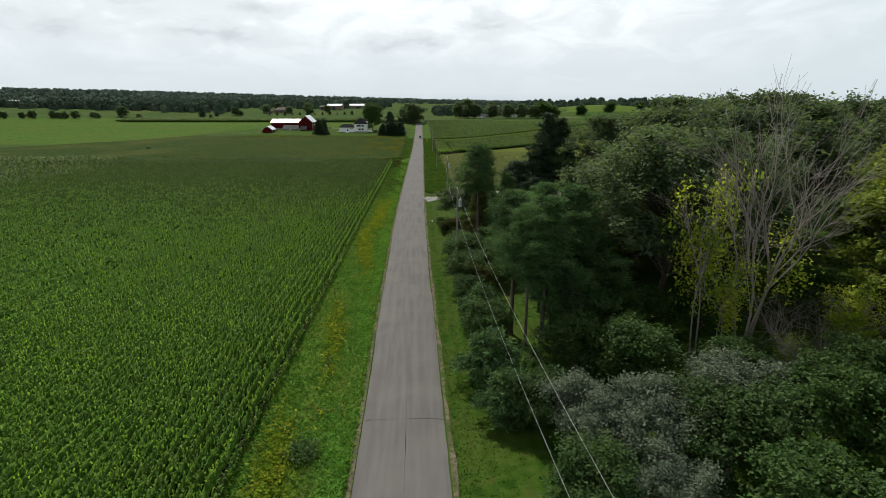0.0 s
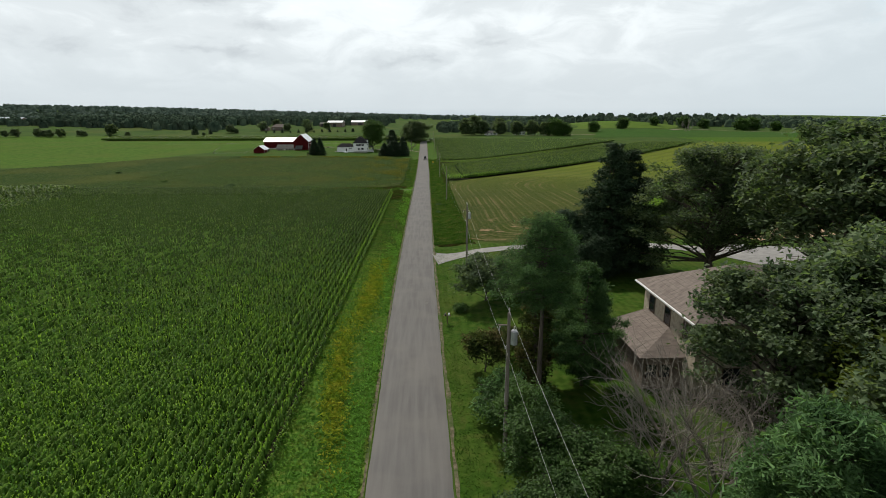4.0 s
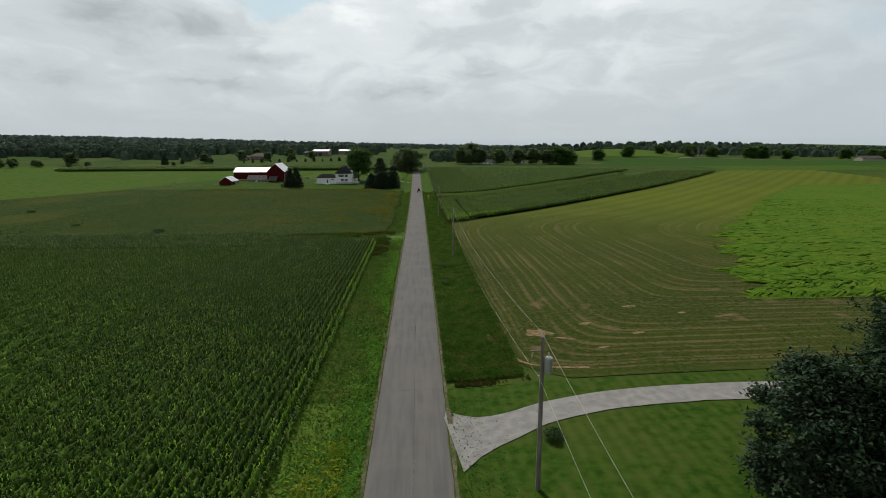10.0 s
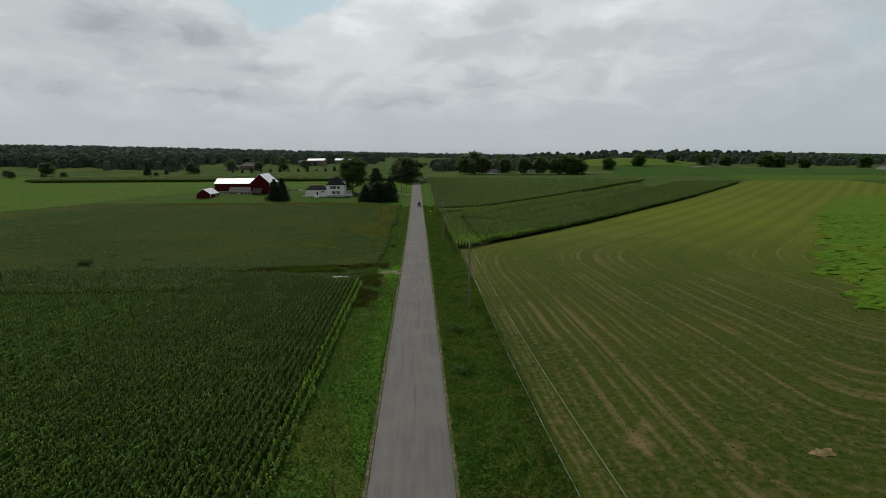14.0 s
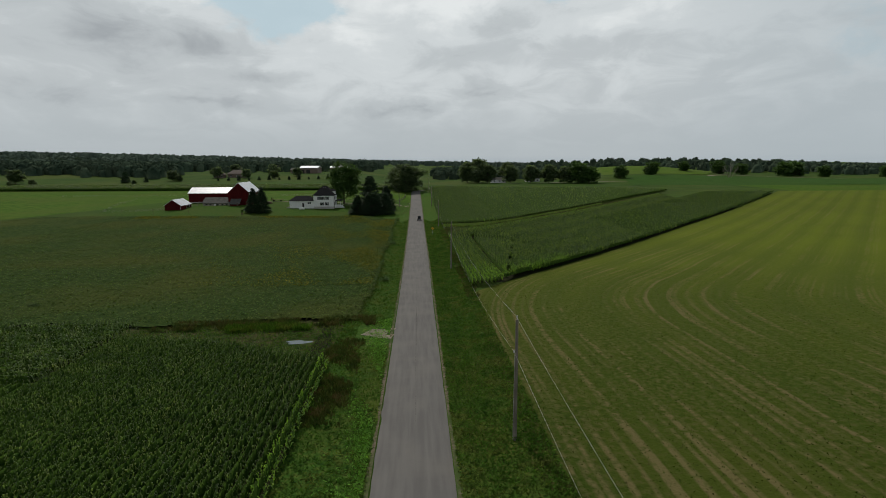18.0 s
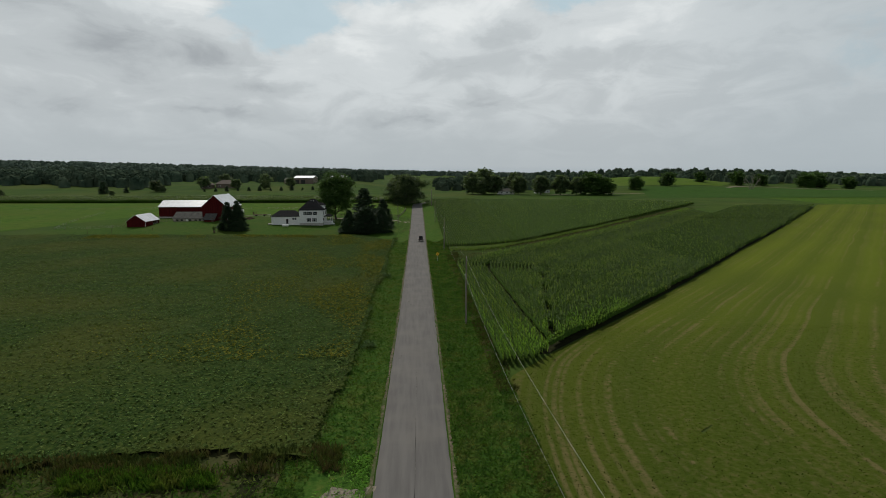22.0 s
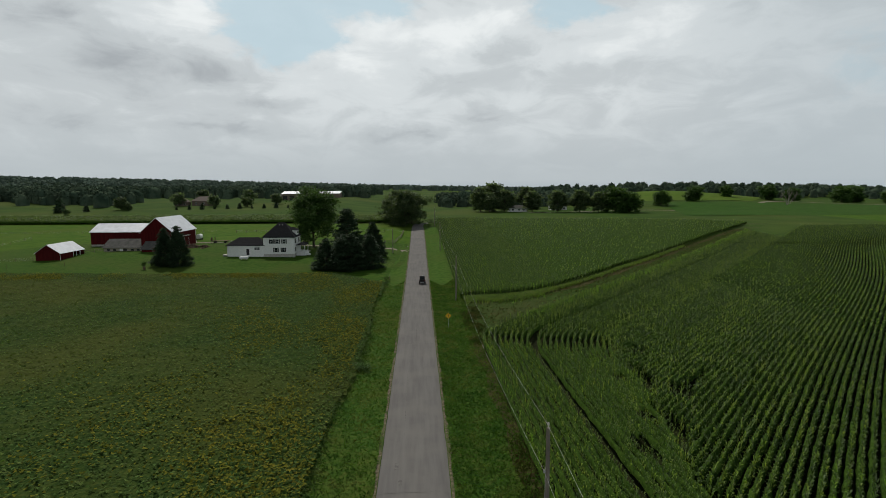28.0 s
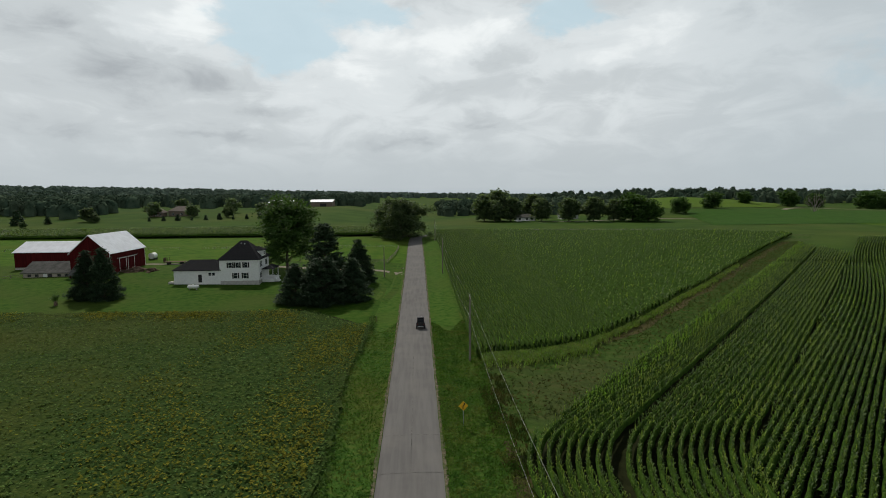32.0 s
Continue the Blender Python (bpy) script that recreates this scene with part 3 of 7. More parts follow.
road_line = [(-0.7, -300), (-0.7, -120)] + [(float(road_centre(y)), y) for y in range(-60, 500, 12)] + [(ROAD_X, 528), (ROAD_X + 2, 548), (ROAD_X + 16, 562), (60, 575), (140, 560), (200, 535), (330, 500)]


def road_bed(x, y):
    return np.where(np.asarray(y) < 560, road_height(y), ground(x, y))


tagged(ribbon("road", road_line, ROAD_W, M["asphalt"], 0.02, height=road_bed, crown=0.06, ragged=0.07), "worn grey asphalt country road with ragged edges", "road", kind="structure")

# ---- fields ----
U = (0.68, 0.733)                    # the way that the contour strips run
DIAG = line((9.5, 254), (17.9, 263.5), (33.6, 280.5), (59.8, 310), (104, 360), (160, 420), (205, 468), (279, 548))
GAP_S = line((9.0, 334), (14.5, 341), (21.5, 350), (29, 359), (48, 379.5), (64, 395), (83, 418), (105, 441), (170, 508), (190, 530))
GAP_N = line((8.2, 363.5), (17, 365.2), (22.3, 367.2), (28, 370.5), (35, 376.5), (45, 387), (58, 401.5), (74, 418), (95, 441), (128, 475.6), (176, 524))


def inv(f, y0, y1):
    """y as a function of x for a line that was given by y."""
    ys = np.linspace(y0, y1, 400)
    xs = f(ys)
    return lambda x: np.interp(x, xs, ys)


def hay_mat():
    """Mown hay with pale swath lines that follow the field's edges round its corner."""
    m = mat("mown_hay", ((0.021, 0.038, 0.005), (0.036, 0.054, 0.008), (0.068, 0.064, 0.022)), 1.9, 10, bump=0.08, bscale=5, big=(0.050, 0.063, 0.009), bigscale=0.03, bigmix=0.7)
    nt = m.node_tree
    N, L = nt.nodes, nt.links
    bs = N["Principled BSDF"]
    old = bs.inputs["Base Color"].links[0].from_socket
    geo = N.new("ShaderNodeNewGeometry")
    sep = N.new("ShaderNodeSeparateXYZ")
    L.new(geo.outputs["Position"], sep.inputs[0])

    def mth(op, a, b=None, c=None):
        n = N.new("ShaderNodeMath")
        n.operation = op
        for i, v in enumerate((a, b, c)):
            if v is None:
                continue
            if isinstance(v, (int, float)):
                n.inputs[i].default_value = v
            else:
                L.new(v, n.inputs[i])
        return n.outputs[0]

    def nz(scale, detail=4):
        n = N.new("ShaderNodeTexNoise")
        n.inputs["Scale"].default_value, n.inputs["Detail"].default_value = scale, detail
        L.new(geo.outputs["Position"], n.inputs[0])
        return n.outputs[0]

    x, y = sep.outputs[0], sep.outputs[1]
    d1 = mth("SUBTRACT", x, 6.5)
    d2 = mth("SUBTRACT", mth("MULTIPLY", mth("SUBTRACT", x, 12.0), 0.733), mth("MULTIPLY", mth("SUBTRACT", y, 262.0), 0.68))
    d3 = mth("SUBTRACT", y, 136.0)
    ring = mth("SMOOTH_MIN", mth("SMOOTH_MIN", d1, d2, 22.0), mth("ADD", mth("MULTIPLY", d3, 1.0), 0.0), 9.0)
    d = mth("ADD", ring, mth("MULTIPLY", mth("SUBTRACT", nz(0.035, 3), 0.5), 2.4))

    def swaths(pitch, sharp, shift):
        """Thin lines at that pitch across the rings, each with its own strength."""
        w = mth("COSINE", mth("MULTIPLY", mth("ADD", d, shift), 2 * math.pi / pitch))
        ridge = mth("MULTIPLY", mth("MAXIMUM", mth("SUBTRACT", w, sharp), 0.0), 1.0 / (1.0 - sharp))
        wn = N.new("ShaderNodeTexWhiteNoise")
        wn.noise_dimensions = "1D"
        L.new(mth("FLOOR", mth("ADD", mth("DIVIDE", mth("ADD", d, shift), pitch), 0.5)), wn.inputs["W"])
        return mth("MULTIPLY", ridge, wn.outputs["Value"])

    # Backlit brightness of the far hay, put into its colour.
    brighter = mth("MULTIPLY", mth("MINIMUM", mth("MAXIMUM", mth("MULTIPLY", mth("ADD", mth("SUBTRACT", y, 190.0), mth("MULTIPLY", mth("SUBTRACT", x, 20.0), 0.6)), 0.0056), 0.0), 1.0), mth("ADD", 0.55, mth("MULTIPLY", nz(0.02, 4), 0.75)))
    brk = mth("MAXIMUM", mth("MULTIPLY", mth("SUBTRACT", mth("ADD", mth("MULTIPLY", nz(0.06, 4), 0.55), mth("MULTIPLY", nz(1.6, 8), 0.45)), 0.43), 7.0), 0.0)
    lines = mth("ADD", mth("MULTIPLY", swaths(4.3, 0.84, 0.0), 0.55), mth("ADD", mth("MULTIPLY", swaths(1.55, 0.5, 0.4), 0.5), mth("MULTIPLY", swaths(2.35, 0.6, 1.1), 0.55)))
    fac = mth("MINIMUM", mth("MULTIPLY", mth("MULTIPLY", lines, brk), mth("SUBTRACT", 1.0, mth("MULTIPLY", brighter, 0.62))), 0.42)
    broad = mth("ADD", 0.5, mth("MULTIPLY", mth("SINE", mth("MULTIPLY", d, 2 * math.pi / 8.6)), 0.5))

    def blend(f, a_, b_):
        mx = N.new("ShaderNodeMix")
        mx.data_type = "RGBA"
        L.new(f, mx.inputs[0])
        for sock, v in ((mx.inputs[6], a_), (mx.inputs[7], b_)):
            if isinstance(v, tuple):
                sock.default_value = (*v, 1)
            else:
                L.new(v, sock)
        return mx.outputs[2]

    col = blend(brighter, old, (0.096, 0.124, 0.009))
    col = blend(mth("MULTIPLY", broad, 0.30), col, (0.036, 0.058, 0.007))
    col = blend(fac, col, (0.180, 0.130, 0.070))
    dirtf = mth("MULTIPLY", mth("MAXIMUM", mth("SUBTRACT", nz(0.22, 6), 0.60), 0.0), 7.0)
    nearc = mth("SUBTRACT", 1.0, mth("MULTIPLY", mth("MAXIMUM", mth("SUBTRACT", y, 140.0), 0.0), 0.022))
    col = blend(mth("MINIMUM", mth("MAXIMUM", mth("MULTIPLY", dirtf, nearc), 0.0), 0.7), col, (0.20, 0.135, 0.075))
    L.new(col, bs.inputs["Base Color"])
    return m


M["green_crop"] = mat("deep_green_crop", ((0.024, 0.064, 0.009), (0.036, 0.084, 0.012)), 0.2, 8, bump=0.1, bscale=1.0, spec=0.02, big=(0.042, 0.078, 0.014), bigscale=0.02)
M["sand"] = mat("sandy_gravel", ((0.060, 0.066, 0.030), (0.115, 0.098, 0.065), (0.165, 0.138, 0.10)), 3.0, 9, bump=0.03, big=(0.045, 0.075, 0.018), bigscale=0.5, bigmix=0.95)
M["hay"] = hay_mat()
M["waterway"] = mat("waterway_grass", ((0.022, 0.052, 0.008), (0.036, 0.074, 0.012), (0.060, 0.080, 0.020)), 0.9, 9, bump=0.15, bscale=3, spec=0.02, big=(0.062, 0.066, 0.026), bigscale=0.08, bigmix=0.5)
M["weedy_green"] = mat("wet_corner_weeds", ((0.022, 0.042, 0.009), (0.038, 0.058, 0.014), (0.066, 0.060, 0.024)), 0.9, 9, bump=0.15, bscale=3, spec=0.02, big=(0.070, 0.058, 0.030), bigscale=0.15, bigmix=0.6)
M["tan_soil"] = mat("tan_soil", ((0.13, 0.095, 0.050), (0.22, 0.150, 0.085), (0.27, 0.19, 0.115)), 2.2, 8, bump=0.03, big=(0.075, 0.075, 0.025), bigscale=0.9, bigmix=0.8)
M["weedy"] = mat("weedy_soil", ((0.050, 0.050, 0.018), (0.085, 0.072, 0.032)), 1.2, 8, bump=0.1)
_rw = line((45.5, 160), (56.5, 182), (77.6, 223), (116, 271), (161, 332), (240, 413))
_re = line((70, 160), (125, 200), (200, 271), (262, 332), (320, 413))
REG_W = lambda y: _rw(y) + 2.2 * np.sin(y * 0.31) + 1.5 * np.sin(y * 0.83 + 1) + 0.9 * np.sin(y * 2.1)
REG_E = lambda y: _re(y) + 2.5 * np.sin(y * 0.27 + 2) + 1.5 * np.sin(y * 0.9)

WEST = line((-12.6, 0), (-12.6, 222), (-13.5, 238), (-11.2, 241), (-11.1, 390), (-9, 560))
tagged(patch("verge_west", WEST, lambda y: road_left(y) + 0.15, 130, 10, M["verge_bright"], 0.03, y0=-60, y1=135), "bright green grass verge with yellow weeds beside the road", "grass verge", kind="structure")
tagged(patch("verge_west", WEST, lambda y: road_left(y) + 0.15, 190, 10, M["verge"], 0.03, y0=135, y1=545), "rough green grass verge beside the road", "grass verge", kind="structure")
tagged(patch("verge_east", lambda y: road_right(y) - 0.15, line((7.2, 136), (7.2, 250), (8.7, 268), (8.7, 540)), 280, 10, M["verge"], 0.03, y0=136.7, y1=540), "rank green grass verge under the power line", "grass verge", kind="structure")
tagged(patch("lawn_east", lambda y: road_right(y) - 0.15, line((70, -60), (70, 118), (64, 136.6)), 70, 40, M["lawn"], 0.03, y0=-60, y1=136.6), "mown lawn round the ranch house", "lawn", kind="structure")
HAY_W = lambda y: np.where(y < 240, np.interp(y, (136.8, 138.2, 140, 143, 147), (13, 11, 9, 7.3, 6.9)) + 0.25 * np.sin(y * 0.5) + 0.15 * np.sin(y * 1.3), np.maximum(6.9, DIAG(y) - 0.8))
tagged(patch("hay_field", HAY_W, lambda y: HAY_W(y) + 16, 300, 40, M["hay"], 0.06, y0=136.8, y1=521), "mown hay field's edge with pale dry swath lines", "hay field", kind="structure")
tagged(patch("hay_field", lambda y: HAY_W(y) + 15.9, line((330, 136), (330, 522)), 260, 60, M["hay"], 0.05, y0=136.8, y1=521), "mown hay field with pale dry swath lines", "hay field", kind="structure")
tagged(patch("hay_field_north", lambda y: DIAG(y) * 0 + 262, 420, 10, 10, M["pasture"], 0.05, y0=521.2, y1=600), "short green hay field", "hay field", kind="structure")
tagged(patch("lawn_farm", line((-150, 395), (-150, 470), (-120, 545)), line((-9.3, 395), (-5.5, 420), (ROAD_L + 0.1, 440), (ROAD_L + 0.1, 536)), 60, 60, M["farm_lawn"], 0.07, y0=393, y1=462), "mown green lawn of the farmstead", "lawn", kind="structure")
tagged(patch("pasture", -210, ROAD_L + 0.1, 40, 70, M["pasture"], 0.07, y0=462.2, y1=541), "bright green grazed pasture", "pasture", kind="structure")
tagged(patch("green_field", -460, line((-215, 335), (-140, 462), (-135, 545)), 70, 60, M["pasture"], 0.09, y0=335, y1=600), "bright green young hay field", "hay field", kind="structure")
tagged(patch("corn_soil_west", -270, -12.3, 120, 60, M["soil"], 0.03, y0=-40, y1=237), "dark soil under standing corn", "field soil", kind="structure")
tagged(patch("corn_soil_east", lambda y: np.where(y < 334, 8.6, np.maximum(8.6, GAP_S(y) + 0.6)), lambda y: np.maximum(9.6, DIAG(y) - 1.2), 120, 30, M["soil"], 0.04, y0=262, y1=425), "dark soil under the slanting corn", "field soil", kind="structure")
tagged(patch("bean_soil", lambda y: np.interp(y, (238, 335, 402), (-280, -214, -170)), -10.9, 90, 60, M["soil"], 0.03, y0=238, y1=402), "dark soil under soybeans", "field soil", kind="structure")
tagged(patch("regrowth", REG_W, REG_E, 260, 14, M["regrowth"], 0.10, y0=160, y1=411), "rank bright green regrowth in the hay field", "hay field", kind="structure")
tagged(patch("waterway", lambda y: np.where(y < 366, 8.3, GAP_N(y) - 0.8), lambda y: GAP_S(y) + 0.8, 90, 8, M["waterway"], 0.05, y0=334, y1=530), "grassy waterway between the corn strips", "grass", kind="structure")
tagged(patch("waterway_track", lambda y: GAP_N(y) + 0.8 + 0.5 * np.sin(y * 0.3), lambda y: GAP_N(y) + 3.6 + 0.6 * np.sin(y * 0.37), 80, 2, M["weedy"], 0.075, y0=370, y1=500), "brown bare track in the waterway", "grass", kind="structure")
tagged(patch("hill_pasture", lambda y: 195 + 30 * np.sin((y - 760) * 0.02), line((330, 760), (420, 860), (400, 1010)), 40, 30, M["hill"], 0.35, y0=760, y1=1010), "bright green pasture on a low hill", "pasture", kind="structure")
tagged(patch("green_strip", lambda y: 175 + (y - 590) * 0.35, 760, 30, 50, M["green_crop"], 0.2, y0=590, y1=738), "deep green field strip beyond the corn", "hay field", kind="structure")

# ---- crops ----


def corn_mesh(name, P, rng, row_az, leaves=6, tall=2.2, wide=0.14, reach=0.23, edge=None, leaf="corn", rise=1.0):
    """Corn plants at P (x, y, z): arching leaves on both sides of each stalk."""
    n = len(P)
    H = tall * rng.uniform(0.86, 1.08, n)
    Vs, edge_idx = [], []
    for k in range(leaves):
        az = row_az + np.pi / 2 + (k % 2) * np.pi + rng.normal(0, 0.95, n)
        h0 = H * (0.30 + 0.60 * k / max(1, leaves - 1)) * rng.uniform(0.9, 1.05, n)
        r = reach * rng.uniform(0.75, 1.2, n) * (1.0 - 0.35 * k / leaves)
        dx, dy = np.cos(az), np.sin(az)
        w = wide * rng.uniform(0.8, 1.2, n)
        px, py = -dy * w / 2, dx * w / 2
        pts = []
        for f, up, ww in ((0.02, 0.0, 0.7), (0.5, 0.95, 1.0), (1.0, 0.85, 0.15)):
            c = np.stack([P[:, 0] + dx * r * f, P[:, 1] + dy * r * f, P[:, 2] + h0 + up * rise * r], 1)
            o = np.stack([px * ww, py * ww, 0 * px], 1)
            pts += [c - o, c + o] if ww > 0.2 else [c]
        Vs.append(np.stack(pts, 1))
    V = np.stack(Vs, 1).reshape(-1, 3)
    q = np.array([[0, 2, 3], [0, 3, 1], [2, 4, 3]])
    F = (q[None] + (np.arange(n * leaves) * 5)[:, None, None]).reshape(-1, 3)
    midx = None
    if edge is not None:
        midx = np.repeat(edge.astype(np.int32), leaves * 3)
    return mesh_from(name, V, F, [M[leaf], M["corn_edge"], M["corn_pale"], M["corn_dark"]], midx)


def pale_rows(v, rng):
    """Some rows carry more light-coloured plants than others; v: place across the rows."""
    k = np.floor(np.asarray(v) / 0.76 + 0.5)
    share = 0.34 + 0.14 * np.sin(k * 2.4) + 0.16 * np.sin(k * 0.37)
    return (rng.random(len(k)) < share).astype(np.int32)


def core(name, X, Y, keep, w, h, label, rng, material=None, mix=None):
    """The leafy body of corn rows: a ragged ridge along each row of stations, where keep holds."""
    R, S = X.shape
    dx, dy = np.gradient(X, axis=1), np.gradient(Y, axis=1)
    L = np.hypot(dx, dy) + 1e-9
    px, py = dy / L, -dx / L
    base = relief(X, Y)
    V = []
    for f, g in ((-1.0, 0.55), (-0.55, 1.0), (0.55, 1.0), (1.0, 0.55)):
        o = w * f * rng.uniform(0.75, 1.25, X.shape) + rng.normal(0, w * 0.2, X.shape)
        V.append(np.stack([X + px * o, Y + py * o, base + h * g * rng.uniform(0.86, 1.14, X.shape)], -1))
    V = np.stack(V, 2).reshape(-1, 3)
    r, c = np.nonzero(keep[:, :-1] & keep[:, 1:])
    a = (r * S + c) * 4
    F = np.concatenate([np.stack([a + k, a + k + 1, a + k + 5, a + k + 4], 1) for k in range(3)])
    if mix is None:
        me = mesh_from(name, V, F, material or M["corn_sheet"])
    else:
        # lighter body colour where the field is to look sunlit
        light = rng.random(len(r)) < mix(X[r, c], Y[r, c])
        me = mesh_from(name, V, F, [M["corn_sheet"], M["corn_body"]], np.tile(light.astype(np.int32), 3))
    return tagged(new(name, me), label, "corn", kind="stuff")


def sunlit_share(x, y):
    """Sunlight put into the plant colour: share of light green plants, most by the wood, none at the far end."""
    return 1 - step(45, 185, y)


def core_rows(name, x0, dx, nrow, y0, y1, gap, w, label, rng, inside=None, h=1.55, mix=None):
    Xc, Yc = np.meshgrid(x0 + dx * np.arange(nrow), np.arange(y0, y1, gap), indexing="ij")
    return core(name, Xc, Yc, inside(Xc, Yc) if inside else np.ones(Xc.shape, bool), w, h, label, rng, None, mix)


def row_points(x0, dx, nrow, y0, y1, gap, rng, jx=0.06):
    xs = x0 + dx * np.arange(nrow)
    ys = np.arange(y0, y1, gap)
    X, Y = np.meshgrid(xs, ys, indexing="ij")
    R = np.repeat(np.arange(nrow)[:, None], len(ys), 1)
    X = X + rng.normal(0, jx, X.shape)
    Y = Y + rng.uniform(-gap / 2, gap / 2, Y.shape)
    keep = rng.random(X.shape) > 0.04
    return X[keep], Y[keep], R[keep]


def corn_thing(name, X, Y, rng, az, label, edge=None, **kw):
    P = np.stack([X, Y, relief(X, Y)], 1)
    return tagged(new(name, corn_mesh(name, P, rng, az, edge=edge, **kw)), label, "corn", kind="stuff")


def pale_lit_patches(x, y):
    """Share of yellow-green plants in the corn: lighter patches, and the sunlit near end put into the colour."""
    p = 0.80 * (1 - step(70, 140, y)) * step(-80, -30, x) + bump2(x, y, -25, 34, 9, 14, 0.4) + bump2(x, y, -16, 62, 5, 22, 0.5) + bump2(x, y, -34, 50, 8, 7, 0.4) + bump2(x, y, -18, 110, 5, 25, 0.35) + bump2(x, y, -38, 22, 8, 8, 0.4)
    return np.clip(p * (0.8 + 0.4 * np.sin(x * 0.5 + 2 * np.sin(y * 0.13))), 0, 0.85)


def corn_end(x):
    """Where the rows beside the verge stop, short of the wet corner."""
    return np.interp(x, (-56, -42, -26, -20, -13), (231.5, 231, 227.5, 223.8, 220.3))


rng = np.random.default_rng(11)
NY = math.pi / 2
X, Y, R = row_points(-12.5, -0.76, 38, 4, 232, 0.33, rng)
keep = Y < corn_end(X) + 0.6 * np.sin(X * 3.1)
corn_thing("corn_rows", X[keep], Y[keep], rng, NY, "tall green corn in straight rows along the road verge", edge=np.where(((R[keep] < 1) & (rng.random(keep.sum()) < 0.8)) | (rng.random(keep.sum()) < 0.7 * pale_lit_patches(X[keep], Y[keep])), 1, 3 * (rng.random(keep.sum()) > sunlit_share(X[keep], Y[keep]))), leaves=8, wide=0.10, reach=0.20, rise=1.7)
core_rows("corn_core", -12.5, -0.76, 38, 4, 120, 0.45, 0.13, "light leafy body of the corn rows along the verge", rng, None, 1.55, sunlit_share)
core_rows("corn_core", -12.5, -0.76, 38, 119.6, 232, 0.6, 0.14, "leafy body of the corn rows along the verge", rng, lambda x, y: y < corn_end(x), 1.55, sunlit_share)
X, Y, R = row_points(-12.05, 0.3, 1, 6, 220, 0.30, rng, 0.12)
corn_thing("corn_edge_leaves", X, Y, rng, NY, "low yellowing leaves on the corn field's edge", edge=rng.random(len(X)) < 0.5, tall=1.25, leaves=4, wide=0.13, reach=0.30)
X, Y, R = row_points(-41.5, -0.76, 100, 12, 215.6, 0.70, rng, 0.06)
corn_thing("corn_field", X, Y, rng, NY, "broad field of tall green corn", edge=np.where(rng.random(len(X)) < 0.7 * pale_lit_patches(X, Y), 1, 3 * (rng.random(len(X)) > sunlit_share(X, Y))), leaves=8, wide=0.13, reach=0.20, rise=2.1)
core_rows("corn_core_field", -41.5, -0.76, 100, 12, 120, 0.9, 0.15, "light leafy body of the corn field rows", rng, None, 1.58, sunlit_share)
core_rows("corn_core_field", -41.5, -0.76, 100, 119.6, 215.6, 1.4, 0.18, "leafy body of the corn field rows", rng, None, 1.6, sunlit_share)
X, Y, R = row_points(-118, -1.52, 98, 40, 214, 1.7, rng, 0.2)
corn_thing("corn_field_far", X, Y, rng, NY, "far part of the tall corn field", leaves=4, wide=0.5, reach=0.8, leaf="corn_dark")
core_rows("corn_core_far", -118, -1.52, 98, 40, 214, 2.0, 0.5, "leafy body of the far corn rows", rng)
Xr = np.arange(-128, -25, 0.5)
XX, YY = np.meshgrid(Xr, 216.5 + 0.76 * np.arange(26), indexing="ij")
XX, YY = XX.ravel() + rng.normal(0, 0.1, XX.size), YY.ravel() + rng.normal(0, 0.06, XX.size)
keep = (YY < 236 + 0.5 * np.sin(XX * 0.2)) & (XX < -41.2)
_x, _y = np.meshgrid(np.arange(-268, -25, 1.2), 216.5 + 0.76 * np.arange(26))
core("corn_core_headland", _x, _y, (_y < 236) & (_x < -41.5), 0.22, 1.55, "leafy body of the headland corn", rng)
corn_thing("corn_headland", XX[keep], YY[keep], rng, 0.0, "corn rows across the end of the field", leaves=5, wide=0.15, reach=0.5, leaf="corn_dark")
XX, YY = np.meshgrid(np.arange(-268, -128, 2.0), np.arange(216, 237, 1.5), indexing="ij")
corn_thing("corn_headland_far", XX.ravel() + rng.normal(0, 0.4, XX.size), YY.ravel(), rng, 0.0, "far corn rows across the end of the field", leaves=4, wide=0.6, reach=1.5, leaf="corn_dark")


def canopy(name, inside, x0, x1, y0, y1, h, step_, material, label, cat, amp=0.25, seed=3):
    """A closed, bumpy crop surface where inside(x, y) holds."""
    r = np.random.default_rng(seed)
    xs, ys = np.arange(x0, x1, step_), np.arange(y0, y1, step_)
    X, Y = np.meshgrid(xs, ys)
    Z = relief(X, Y) + h + r.normal(0, amp, X.shape)
    V = np.stack([X + r.normal(0, step_ * 0.2, X.shape), Y + r.normal(0, step_ * 0.2, X.shape), Z], -1).reshape(-1, 3)
    ny, nx = X.shape
    i = np.arange(ny - 1)[:, None] * nx + np.arange(nx - 1)[None]
    F = np.stack([i, i + 1, i + nx + 1, i + nx], -1).reshape(-1, 4)
    c = V[F].mean(1)
    F = F[inside(c[:, 0], c[:, 1])]
    return tagged(new(name, mesh_from(name, V, F, material, smooth=False)), label, cat, kind="stuff")




north = inv(GAP_S, 334, 530)
south = inv(DIAG, 254, 522)
# the corn between hay field and grass waterway, in contour rows
def strip_grid(u0, u1, gap, v0, v1):
    """Rows along U: u along, v across; the rows bow slightly with the slope."""
    Vm, Um = np.meshgrid(np.arange(v0, v1, 0.76), np.arange(u0, u1, gap), indexing="ij")
    Vm = Vm + 1.2 * np.sin(Um * 0.03)
    return 10 + Um * U[0] - Vm * U[1], 258 + Um * U[1] + Vm * U[0]


